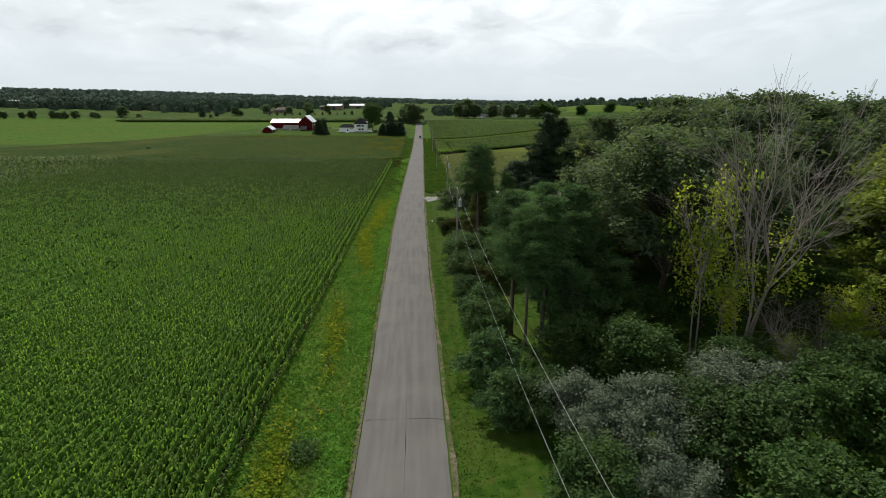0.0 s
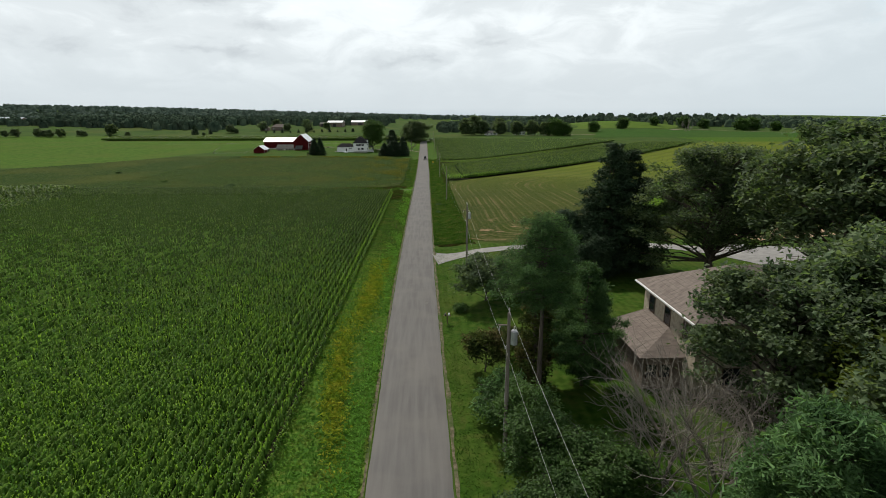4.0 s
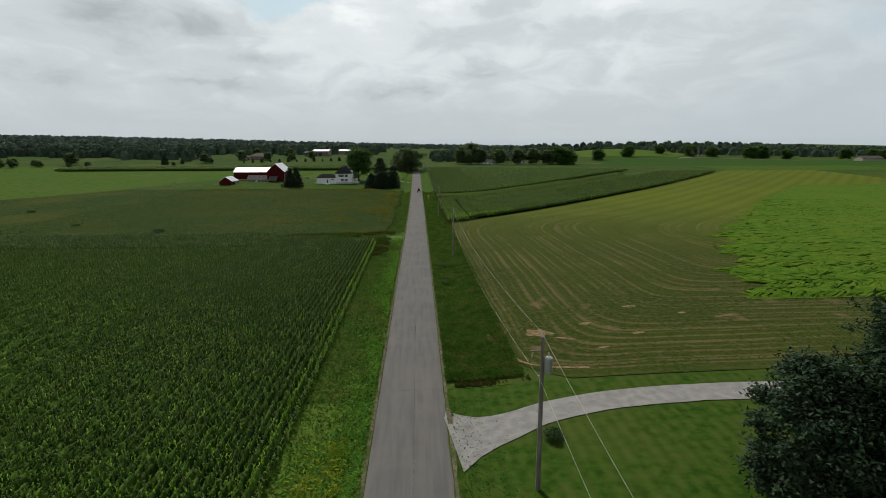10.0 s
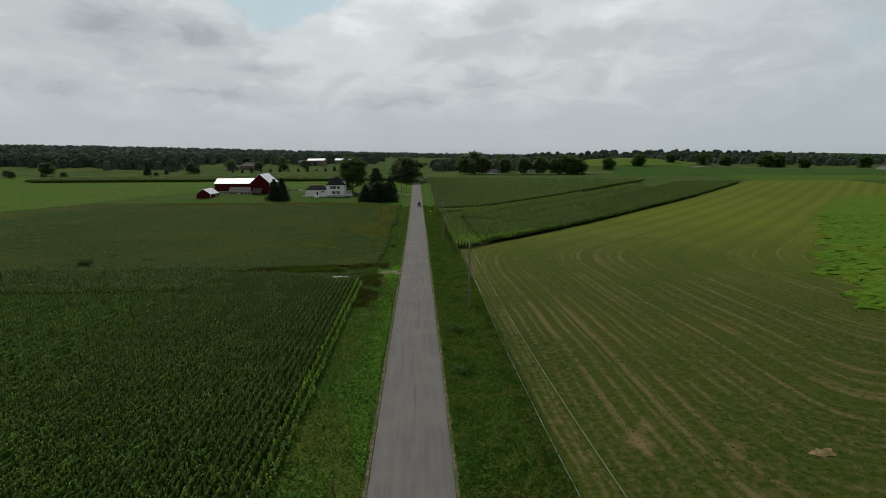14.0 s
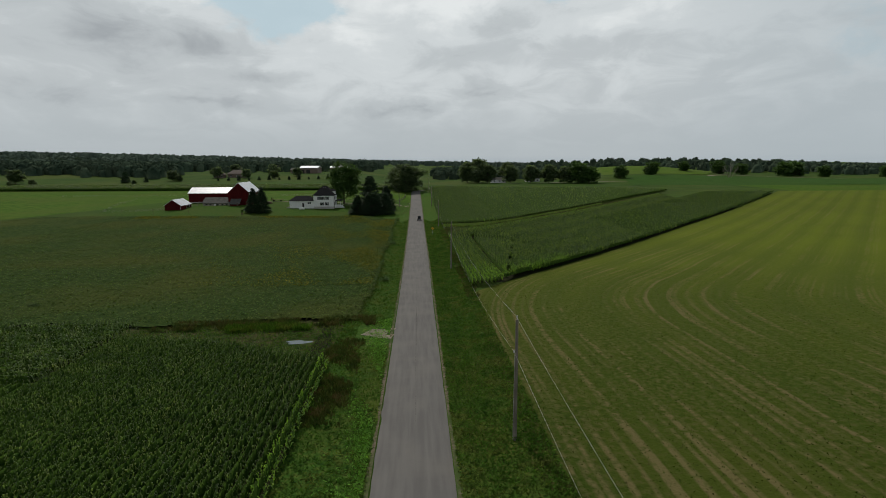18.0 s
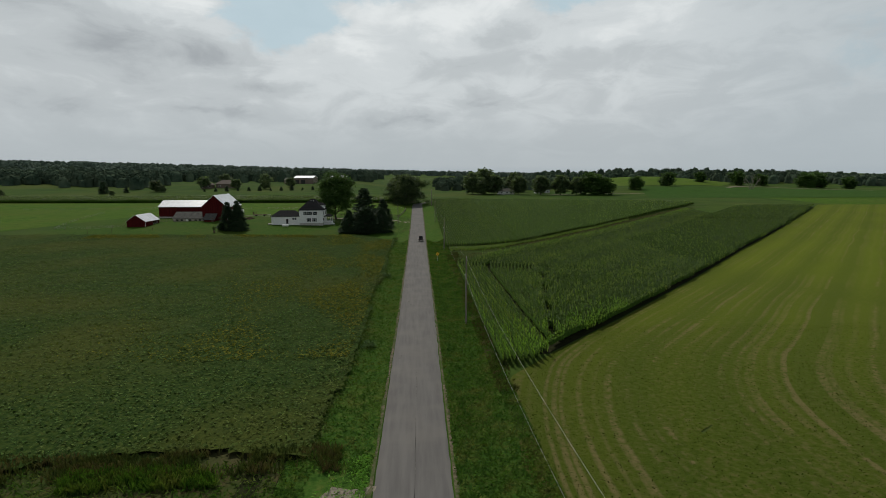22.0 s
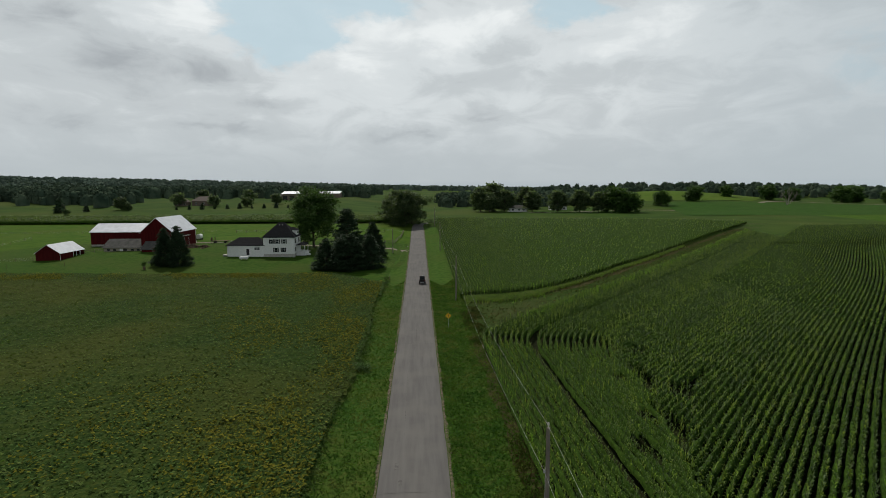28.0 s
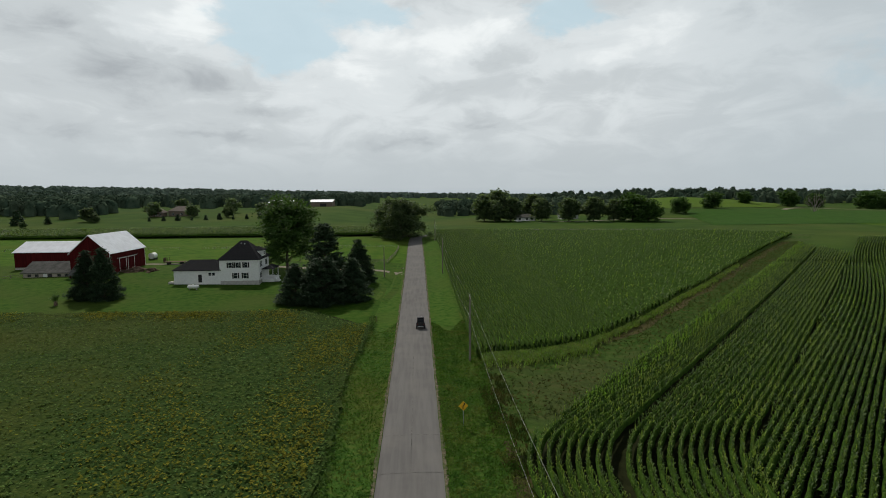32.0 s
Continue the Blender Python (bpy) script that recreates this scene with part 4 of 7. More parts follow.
def strip_rows(u0, u1, gap, rng, v0, v1):
    X, Y = strip_grid(u0, u1, gap, v0, v1)
    du, dv = rng.uniform(-gap / 2, gap / 2, X.shape), rng.normal(0, 0.05, X.shape)
    return (X + du * U[0] - dv * U[1]).ravel(), (Y + du * U[1] + dv * U[0]).ravel()


HEAD = 23


def head_edge(y):
    """East side of the rows that run along the verge."""
    return 16.0 + 0.21 * (np.asarray(y) - 264.0)


def on_lane(x, y):
    """Off the narrow grass lane that crosses the strip."""
    return (x < 102) | (np.abs(y - 446.3 + 0.12 * (x - 104)) > 1.3)


def gaps(x, y):
    """Off the thin spots where plants failed."""
    g = 0.0
    for cx, cy, a in ((29.4, 322, 1.5), (28.8, 307, 1.7), (19, 294, 1.3), (22.5, 301, 1.1), (24, 312, 1.0), (31.5, 309.5, 1.1), (33.5, 311.8, 0.9)):
        g = g + np.exp(-((x - cx) ** 2 + (y - cy) ** 2 * 0.6) / a ** 2)
    return g + 0.25 * np.sin(x * 2.1 + y) < 0.62


def strip_inside(x, y):
    """Inside the bent headland rows."""
    return (x > np.minimum(head_edge(y), 8.7 + 0.76 * HEAD) + 0.9 * np.sin(y * 0.45)) & ((x - 8.7) * U[1] - (y - 334.6) * U[0] > 0.76 * HEAD) & (y < north(x) - 0.6) & on_lane(x, y)


X, Y = strip_rows(-20, 135, 0.40, rng, -4, 75)
_x, _y = strip_grid(-20, 400, 1.3, -10, 90)
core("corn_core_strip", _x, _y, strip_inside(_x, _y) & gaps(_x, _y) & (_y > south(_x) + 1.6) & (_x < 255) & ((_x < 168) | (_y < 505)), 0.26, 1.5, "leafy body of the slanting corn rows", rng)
ok = strip_inside(X, Y) & gaps(X, Y) & (Y > south(X) + 1.4) & (X < 70)
corn_thing("corn_strip", X[ok], Y[ok], rng, math.atan2(U[1], U[0]), "tall green corn in slanting contour rows", edge=np.where(rng.random(ok.sum()) < np.clip(0.9 - (Y[ok] - south(X[ok])) / 12, 0, 0.8) * (X[ok] < 34), 1, 2 * pale_rows((X[ok] - 10) * U[1] - (Y[ok] - 258) * U[0], rng)), leaves=7, wide=0.11, reach=0.33, leaf="corn_dark", rise=1.2)


def bent_row(d, gap):
    """A headland row at d from the field's edge: north beside the verge, then round the corner along the waterway."""
    R, half = 15.0 + d, math.atan2(U[0], U[1]) / 2
    s = (d * (1 - U[1]) - 0.2) / U[0]
    cx, cy = 8.7 + d, 334.6 - d * U[0] + s * U[1]
    T = R * math.tan(half)
    y = np.arange(258, cy - T, gap)
    p1 = np.stack([np.full_like(y, cx), y], 1)
    a = np.arange(0, 2 * half, gap / R)
    p2 = np.stack([cx + R - R * np.cos(a), cy - T + R * np.sin(a)], 1)
    u = np.arange(T, 230, gap)
    p3 = np.stack([cx + u * U[0], cy + u * U[1]], 1)
    az = np.concatenate([np.full(len(p1), NY), NY - a, np.full(len(p3), math.atan2(U[1], U[0]))])
    return np.concatenate([p1, p2, p3]), az


_P, _A, _K = [], [], []
for k in range(HEAD):
    p, az = bent_row(0.76 * k, 0.36)
    _P.append(p + rng.normal(0, 0.06, p.shape))
    _A.append(az)
    _K.append(np.full(len(p), k))
_P, _A, _K = np.concatenate(_P), np.concatenate(_A), np.concatenate(_K)
ok = (_P[:, 1] > south(_P[:, 0]) + 0.5) & (_P[:, 0] < 150) & (_P[:, 1] < north(_P[:, 0]) - 0.3) & ((_P[:, 0] < head_edge(_P[:, 1])) | (_P[:, 1] > 318)) & on_lane(_P[:, 0], _P[:, 1]) & (_K != 9) & gaps(_P[:, 0], _P[:, 1]) & (rng.random(len(_P)) > 0.04)
# The lit edge beside the waterway is put into paler leaf colours.
corn_thing("corn_end_rows", _P[ok, 0], _P[ok, 1], rng, _A[ok], "end rows of corn that bend round the field's corner", edge=np.where(((_K[ok] < 1) & (_P[ok, 1] < 330) & (rng.random(ok.sum()) < 0.35)) | (_P[ok, 1] < 262 + 16 * rng.random(ok.sum())) | ((_K[ok] < 4) & (_P[ok, 1] > 342) & (rng.random(ok.sum()) < 0.4)), 1, 2 * pale_rows(_K[ok] * 0.76, rng)), leaves=7, wide=0.10, reach=0.26, leaf="corn_dark", rise=1.3)
_n = max(len(bent_row(0.76 * k, 1.2)[0]) for k in range(HEAD))
_cx, _cy = np.full((HEAD, _n), np.nan), np.full((HEAD, _n), np.nan)
for k in range(HEAD):
    p, az = bent_row(0.76 * k, 1.2)
    _cx[k, :len(p)], _cy[k, :len(p)] = p[:, 0], p[:, 1]
_good = np.isfinite(_cx)
_cx, _cy = np.where(_good, _cx, 0), np.where(_good, _cy, 0)
core("corn_core_ends", _cx, _cy, _good & (_cy > south(_cx) + 0.5) & (_cx < 150) & (_cy < north(_cx) - 0.3) & ((_cx < head_edge(_cy)) | (_cy > 318)) & on_lane(_cx, _cy) & (np.arange(HEAD)[:, None] != 9) & gaps(_cx, _cy), 0.2, 1.3, "leafy body of the bent end rows", rng)
X, Y = strip_rows(60, 400, 1.3, rng, -10, 90)
ok = (X >= 70) & strip_inside(X, Y) & (Y > south(X) + 1.0) & (X < 255) & ((X < 168) | (Y < 505))
corn_thing("corn_strip_far", X[ok], Y[ok], rng, math.atan2(U[1], U[0]), "far part of the slanting corn strip", edge=2 * (rng.random(ok.sum()) < 0.4), leaves=5, wide=0.22, reach=0.40, leaf="corn_dark")

# the corn beyond the grass waterway, rows along the road
southB = inv(GAP_N, 363.5, 524)
X, Y, R = row_points(8.0, 0.76, 35, 362, 560, 0.45, rng)
ok = Y > southB(X) + 0.5
corn_thing("corn_block", X[ok], Y[ok], rng, NY, "tall green corn beyond the grass waterway", edge=np.where((Y[ok] < southB(X[ok]) + 4) & (rng.random(ok.sum()) < 0.2), 1, 2 * pale_rows(X[ok], rng) * (rng.random(ok.sum()) < 0.4)), leaves=6, wide=0.12, reach=0.25, leaf="corn_dark", rise=1.5)
core_rows("corn_core_block", 8.0, 0.76, 217, 358, 562, 1.6, 0.22, "leafy body of the corn beyond the waterway", rng, lambda x, y: (y > southB(x) + 0.5) & ((x < 160) | (y < 530)) & (y < 560 - 0.16 * np.maximum(0, x - 35)))
X, Y, R = row_points(35, 1.52, 92, 380, 570, 1.8, rng, 0.2)
ok = (Y > southB(X) + 0.5) & ((X < 160) | (Y < 530)) & (Y < 560 - 0.16 * (X - 35))
corn_thing("corn_block_far", X[ok], Y[ok], rng, NY, "far part of the corn beyond the waterway", edge=2 * (rng.random(ok.sum()) < 0.3), leaves=4, wide=0.30, reach=0.5, leaf="corn_dark")

# short plants along the waterway's north side, coloured pale to look lit through
n = 5200
X = np.where(rng.random(n) < 0.6, rng.uniform(8.5, 30, n), rng.uniform(30, 100, n))
Y = southB(X) + 0.4 - np.abs(rng.normal(0, 2.2, n)) * np.where(X < 27, 1.0, 0.5)
corn_thing("corn_margin", X, Y, rng, 0.8, "short light green corn along the waterway", edge=np.where(rng.random(n) < 0.2, 1, 2), leaves=5, tall=0.8, wide=0.12, reach=0.30)

# the corn strip behind the farmstead
X, Y = np.meshgrid(np.arange(-300, -14, 1.0), np.arange(545, 575, 1.3), indexing="ij")
corn_thing("corn_belt", X.ravel() + rng.normal(0, 0.3, X.size), Y.ravel() + rng.normal(0, 0.3, X.size), rng, 0.0, "belt of corn behind the pasture", leaves=4, wide=0.4, reach=1.0, leaf="corn_dark")

_x, _y = np.meshgrid(np.arange(-300, -14, 2.5), np.arange(545, 575, 1.2))
core("corn_core_belt", _x, _y, np.ones(_x.shape, bool), 0.45, 1.7, "leafy body of the corn belt", rng)

# soybeans
BW = lambda y: np.interp(y, (238, 335, 402), (-280, -214, -165))


def bean_inside(x, y):
    return (x > BW(y)) & (x < -10.0 - 0.6 * np.sin(y * 0.11)) & (y < 399 + 3 * np.sin(x * 0.03) - 14 * step(-26, -10, x)) & (y > 239 + 1.2 * np.sin(x * 0.2))


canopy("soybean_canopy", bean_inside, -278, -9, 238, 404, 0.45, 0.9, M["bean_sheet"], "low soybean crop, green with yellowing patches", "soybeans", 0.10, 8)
n = 110000
X = -10 - 120 * rng.random(n) ** 1.3
Y = rng.uniform(239, 403, n)
ok = bean_inside(X, Y)
C = np.stack([X[ok], Y[ok], relief(X[ok], Y[ok]) + rng.uniform(0.4, 0.75, ok.sum())], 1)
tagged(new("soybean_leaves", mesh_from("soybean_leaves", *leaf_quads(C, 0.16, rng, 0.7, 0.8), M["bean"])), "leaves of the soybean crop", "soybeans", kind="stuff")

def regrowth_mesh():
    """Knee-high growth with sunken wheel tracks that run along it."""
    g = np.random.default_rng(58)
    ys, u = np.arange(160.5, 330, 0.8), np.linspace(0, 1, 110)
    a, b = REG_W(ys)[:, None], REG_E(ys)[:, None]
    Xg, Yg = a + (b - a) * u, np.repeat(ys[:, None], len(u), 1)
    w = (Xg - a) + 2.5 * np.sin(Yg * 0.07) + 1.2 * np.sin(Yg * 0.19 + 1)
    h = 0.34 + g.normal(0, 0.05, Xg.shape)
    for c in (3.5, 6.0, 13.0, 15.2, 26.0, 28.2, 42.0, 44.5):
        h -= 0.30 * np.exp(-((w - c) / 0.55) ** 2) * (0.55 + 0.45 * np.sin(Yg * 0.11 + c))
    h *= np.clip(np.minimum(u, 1 - u) * 40, 0, 1) * np.clip((Yg - 160.4) / 1.5, 0, 1)
    V = np.stack([Xg + g.normal(0, 0.15, Xg.shape), Yg + g.normal(0, 0.2, Xg.shape), relief(Xg, Yg) + 0.08 + np.maximum(h, 0.03)], -1).reshape(-1, 3)
    m_ = len(u)
    i = np.arange(len(ys) - 1)[:, None] * m_ + np.arange(m_ - 1)[None]
    F = np.stack([i, i + 1, i + m_ + 1, i + m_], -1).reshape(-1, 4)
    return tagged(new("regrowth_canopy", mesh_from("regrowth_canopy", V, F, M["regrowth"])), "knee-high bright green regrowth with wheel tracks", "hay", kind="stuff")


regrowth_mesh()


def bare_patch(x, y, a, b, turn, seed):
    """A ragged spot of bare tan soil in the hay."""
    g = np.random.default_rng(seed)
    t = np.linspace(0, 2 * np.pi, 36, endpoint=False)
    r = 1 + 0.22 * np.sin(2 * t + g.uniform(0, 6)) + 0.16 * np.sin(5 * t + g.uniform(0, 6)) + g.normal(0, 0.10, 36)
    px, py = a * r * np.cos(t), b * r * np.sin(t)
    c, s_ = math.cos(turn), math.sin(turn)
    X_, Y_ = x + px * c - py * s_, y + px * s_ + py * c
    V = np.stack([np.append(X_, x), np.append(Y_, y), np.append(relief(X_, Y_), relief(x, y)) + 0.085], 1)
    F = np.array([[k, (k + 1) % 36, 36] for k in range(36)])
    tagged(new("bare_patch", mesh_from("bare_patch", V, F, M["tan_soil"])), "ragged patch of bare tan soil in the hay field", "bare soil", kind="structure")


for k, (x, y, a, b, r) in enumerate(((12.6, 149.6, 1.2, 1.5, 0.3), (15.2, 147.3, 0.9, 0.35, -0.5), (19.0, 152.0, 1.1, 0.35, 0.1), (27.2, 158.4, 0.8, 0.6, 0.6), (32.7, 154.9, 0.6, 0.3, 0.0), (37.6, 153.1, 1.6, 0.3, 0.15), (24.0, 148.0, 1.0, 0.25, 0.1), (18.5, 144.0, 0.8, 0.2, 0.2))):
    bare_patch(x, y, a, b, r, 70 + k)
tagged(ribbon("field_rim", [(6.7, 152), (6.9, 146.7), (7.9, 143.2), (9.4, 140.6), (12.0, 139.3), (16.0, 138.8)], lambda q: 0.28 + 0.30 * np.sin(q * 9.0) ** 2, M["tan_soil"], 0.09, ragged=0.08), "bare tan wheel track round the hay field's corner", "bare soil", kind="structure")
tagged(patch("field_margin", lambda y: 7.2 + 0.3 * np.sin(y * 0.4), lambda y: 8.6 + 0.2 * np.sin(y * 0.9), 90, 3, M["weedy"], 0.06, y0=262, y1=337), "brown weedy margin beside the corn", "bare soil", kind="structure")

# rank grass of the verges


def tufts(name, X, Y, h, w, material, label, rng):
    n = len(X)
    Z = relief(X, Y)
    V = []
    for k in range(4):
        a = rng.uniform(0, 2 * np.pi, n)
        hh = h * rng.uniform(0.5, 1.2, n)
        lean = rng.normal(0, 0.35, (n, 2)) * hh[:, None]
        dx, dy = np.cos(a) * w / 2, np.sin(a) * w / 2
        V.append(np.stack([np.stack([X - dx, Y - dy, Z], 1), np.stack([X + dx, Y + dy, Z], 1),
                           np.stack([X + lean[:, 0] + dx * 0.5, Y + lean[:, 1] + dy * 0.5, Z + hh], 1),
                           np.stack([X + lean[:, 0] - dx * 0.5, Y + lean[:, 1] - dy * 0.5, Z + hh * 0.93], 1)], 1))
    V = np.stack(V, 1).reshape(-1, 3)
    F = np.arange(len(V)).reshape(-1, 4)
    return tagged(new(name, mesh_from(name, V, F, material)), label, "grass", kind="stuff")




def sward(name, X, Y, h, size, material, label, rng):
    """Grass tops as small bent blades over the ground."""
    C = np.stack([X, Y, relief(X, Y) + h * rng.uniform(0.3, 1.0, len(X))], 1)
    return tagged(new(name, mesh_from(name, *leaf_quads(C, size, rng, 0.25, 0.35), material)), label, "grass", kind="stuff")


n = 130000
Y = 8 + 530 * rng.random(n) ** 1.7
X = -12.3 + (road_left(Y) - 0.1 + 12.3) * rng.random(n)
ok = ~((Y > 226) & (Y < 236) & (X > -10)) & (Y < 384 + 3 * np.sin(X))
brighter = Y + rng.normal(0, 25, n) < 130
sward("verge_grass_west", X[ok & brighter], Y[ok & brighter], 0.22, 0.16, M["grass_bright"], "long bright green grass on the verge", rng)
sward("verge_grass_west", X[ok & ~brighter], Y[ok & ~brighter], 0.28, 0.16, M["grass"], "long green grass on the verge", rng)
Y = 138 + 390 * rng.random(n) ** 1.3
X = road_right(Y) + 0.1 + (8.5 - road_right(Y)) * rng.random(n)
ok = Y < 384 + 3 * np.sin(X)
sward("verge_grass_east", X[ok], Y[ok], 0.36, 0.17, M["grass"], "long green grass under the power line", rng)
n = 60000
Y = 139.0 + 135 * rng.random(n) ** 1.1
X = 7.1 + 62 * rng.random(n) ** 1.3
ok = Y < inv(DIAG, 254, 522)(X) - 1.0
sward("hay_stubble", X[ok], Y[ok], 0.10, 0.11, M["stubble"], "short regrowing hay stubble", rng)
tagged(patch("field_corner", lambda y: np.interp(y, (219, 221, 224, 228, 231), (-12.8, -14.5, -20.5, -27, -44)) + 0.5 * np.sin(y * 2), -12.4, 40, 16, M["weedy_green"], 0.045, y0=219, y1=240.5), "grassy wet corner of the corn field", "grass", kind="structure")
n = 9000
X, Y = rng.uniform(-42, -10.5, n), rng.uniform(219, 238, n)
ok = (Y > corn_end(X) + 0.8) & (((X + 17.3) / 2.2) ** 2 + ((Y - 229.4) / 1.2) ** 2 > 1)
sward("corner_grass", X[ok], Y[ok], 0.35, 0.2, M["grass"], "rank grass in the wet field corner", rng)
# yellowing soybeans along the north and east sides
n = 46000
Y = np.where(rng.random(n) < 0.35, rng.normal(394, 2.6, n), rng.uniform(262, 392, n))
X = np.where(Y > 388.5, -12 - 110 * rng.random(n), -10.5 - np.abs(rng.normal(0, 15, n)))
ok = bean_inside(X, Y) & (np.sin(X * 0.35 + 1.3 * np.sin(Y * 0.11)) + np.sin(Y * 0.16 + X * 0.1) + rng.normal(0, 0.5, n) > 0.1)
C = np.stack([X[ok], Y[ok], relief(X[ok], Y[ok]) + rng.uniform(0.5, 0.8, ok.sum())], 1)
tagged(new("yellow_soybeans", mesh_from("yellow_soybeans", *leaf_quads(C, 0.17, rng, 0.7, 0.8), M["bean_yellow"])), "yellowing leaves in the soybean crop", "soybeans", kind="stuff")
# yellow-flowered weeds and broad-leaved weeds along the west verge
n = 34000
Y = 8 + 120 * rng.random(n) ** 1.4
X = -8.9 + rng.normal(0, 0.8, n) + 0.5 * np.sin(Y * 0.12)
ok = (np.sin(Y * 0.21 + X) + np.sin(Y * 0.063 + 1.0) + rng.normal(0, 0.5, n) > 0.1) & (X > -12)
sward("yellow_weeds", X[ok], Y[ok], 0.6, 0.19, M["yellowweed"], "yellow-flowered weeds in the verge", rng)
n = 60000
Y = 8 + 230 * rng.random(n) ** 1.5
X = road_left(Y) - 0.35 - np.abs(rng.normal(0, 1.3, n))
ok = np.sin(Y * 0.33 + X * 1.4) + np.sin(Y * 0.11) + rng.normal(0, 0.5, n) > -0.2
sward("broad_leaved_weeds", X[ok], Y[ok], 0.25, 0.18, M["clover"], "broad-leaved green weeds beside the road", rng)
n = 9000
Y = rng.uniform(342, 500, n)
X = GAP_N(Y) + (GAP_S(Y) - GAP_N(Y)) * rng.random(n)
sward("waterway_grass", X, Y, 0.5, 0.26, M["weed"], "rank weedy grass in the waterway", rng)
n = 9000
Y = 20 + 115 * rng.random(n)
X = road_right(Y) + 0.2 + np.abs(rng.normal(0, 2.0, n))
sward("lawn_tufts", X, Y, 0.12, 0.10, M["grass"], "uneven grass along the lawn's edge", rng)
# sandy margins of the road
_ry = lambda y, k: 0.07 * np.sin(y * 0.37 + k) + 0.05 * np.sin(y * 1.1 + 2 * k) + 0.03 * np.sin(y * 3.1)
tagged(patch("road_shoulder", lambda y: road_left(y) - 0.16 + _ry(y, 1), lambda y: road_left(y) + 0.12, 900, 2, M["sand"], 0.05, y0=-20, y1=520), "tan sandy gravel along the road's edge", "gravel", kind="structure")
tagged(patch("road_shoulder", lambda y: road_right(y) - 0.12, lambda y: road_right(y) + 0.18 + _ry(y, 4), 900, 2, M["sand"], 0.05, y0=-20, y1=520), "tan sandy gravel along the road's edge", "gravel", kind="structure")
# ragged margin of the soybeans and the lawn beside it
n = 9000
Y = rng.uniform(240, 392, n)
X = -10.3 - 0.6 * np.sin(Y * 0.11) + rng.normal(0, 0.45, n)
sward("soybean_margin", X, Y, 0.45, 0.18, M["bean"], "ragged outer plants of the soybean crop", rng)
tagged(patch("lawn_corner", line((-10.4, 384), (-14, 388), (-19, 393), (-26, 398), (-32, 402)), -9.2, 30, 12, M["farm_lawn"], 0.08, y0=384, y1=402), "mown lawn corner beside the soybeans", "lawn", kind="structure")
# mown verges by the farmstead
tagged(patch("mown_verge", lambda y: np.interp(y, (384, 396, 470), (-9.6, -9.6, -7.5)), lambda y: road_left(y) - 0.25, 60, 6, M["mown"], 0.095, y0=384, y1=470), "closely mown green verge by the farmstead", "grass verge", kind="structure")
tagged(patch("mown_verge", lambda y: road_right(y) + 0.2, lambda y: np.interp(y, (384, 530), (7.4, 8.4)), 80, 6, M["mown"], 0.095, y0=384, y1=530), "closely mown green verge beside the corn", "grass verge", kind="structure")

# ---- trees ----


def deciduous(seed, h, r, base, nclump=60, nleaf=6000, leaf=0.28, lobes=0.25, clump=0.125, trunk_r=None, low=-0.35):
    """Trunk with limbs, and a crown of leaf clumps with gaps: two vertex/face pairs."""
    g = np.random.default_rng(seed)
    tr = trunk_r or 0.022 * h + 0.05
    d = g.normal(size=(nclump, 3))
    d /= np.linalg.norm(d, axis=1)[:, None]
    d[:, 2] = np.where(d[:, 2] < low, -d[:, 2], d[:, 2])
    rad = 0.50 + 0.48 * g.random(nclump) ** 0.4
    az = np.arctan2(d[:, 1], d[:, 0])
    lob = 1 + lobes * np.sin(3 * az + g.uniform(0, 6)) * 0.6 + lobes * g.normal(size=nclump) * 0.5
    ce = np.array([0, 0, base + (h - base) * 0.45])
    cl = ce + d * rad[:, None] * lob[:, None] * np.array([r, r, (h - base) * 0.55])
    cl[:, 2] = np.clip(cl[:, 2], base, h - 0.3)
    segs = []
    lean = g.normal(0, 0.03, 2)
    pts = [np.array([lean[0] * z, lean[1] * z, z]) + np.append(g.normal(0, 0.06 * tr * 5, 2), 0) * (z > 0.1) for z in np.linspace(-0.3, base + (h - base) * 0.75, 7)]
    rr = np.linspace(tr, tr * 0.25, 7)
    rr[0] *= 1.35
    for i in range(6):
        segs.append([*pts[i], *pts[i + 1], rr[i], rr[i + 1]])
    for k in range(0, nclump, 2 if nclump > 60 else 1):
        c = cl[k]
        z0 = np.clip(c[2] - np.hypot(c[0], c[1]) * 0.55, base * 0.75, pts[-1][2])
        f = np.clip(z0 / pts[-1][2], 0, 1) * 6
        i = min(5, int(f))
        p0 = pts[i] + (pts[i + 1] - pts[i]) * (f - i)
        mid = (p0 + c) / 2 + np.array([0, 0, 0.06 * r]) + g.normal(0, 0.05 * r, 3)
        q = tr * 0.30 * (0.6 + 0.8 * g.random())
        segs += [[*p0, *mid, q, q * 0.6], [*mid, *c, q * 0.6, 0.02]]
    n = nleaf // nclump
    cr = clump * r
    off = g.normal(size=(nclump, n, 3)) * np.array([cr, cr, cr * 0.62]) * g.uniform(0.7, 1.25, nclump)[:, None, None]
    C = (cl[:, None, :] + off).reshape(-1, 3)
    return tubes(segs, 5), leaf_quads(C, leaf * 1.15, g, 0.35, 0.65)


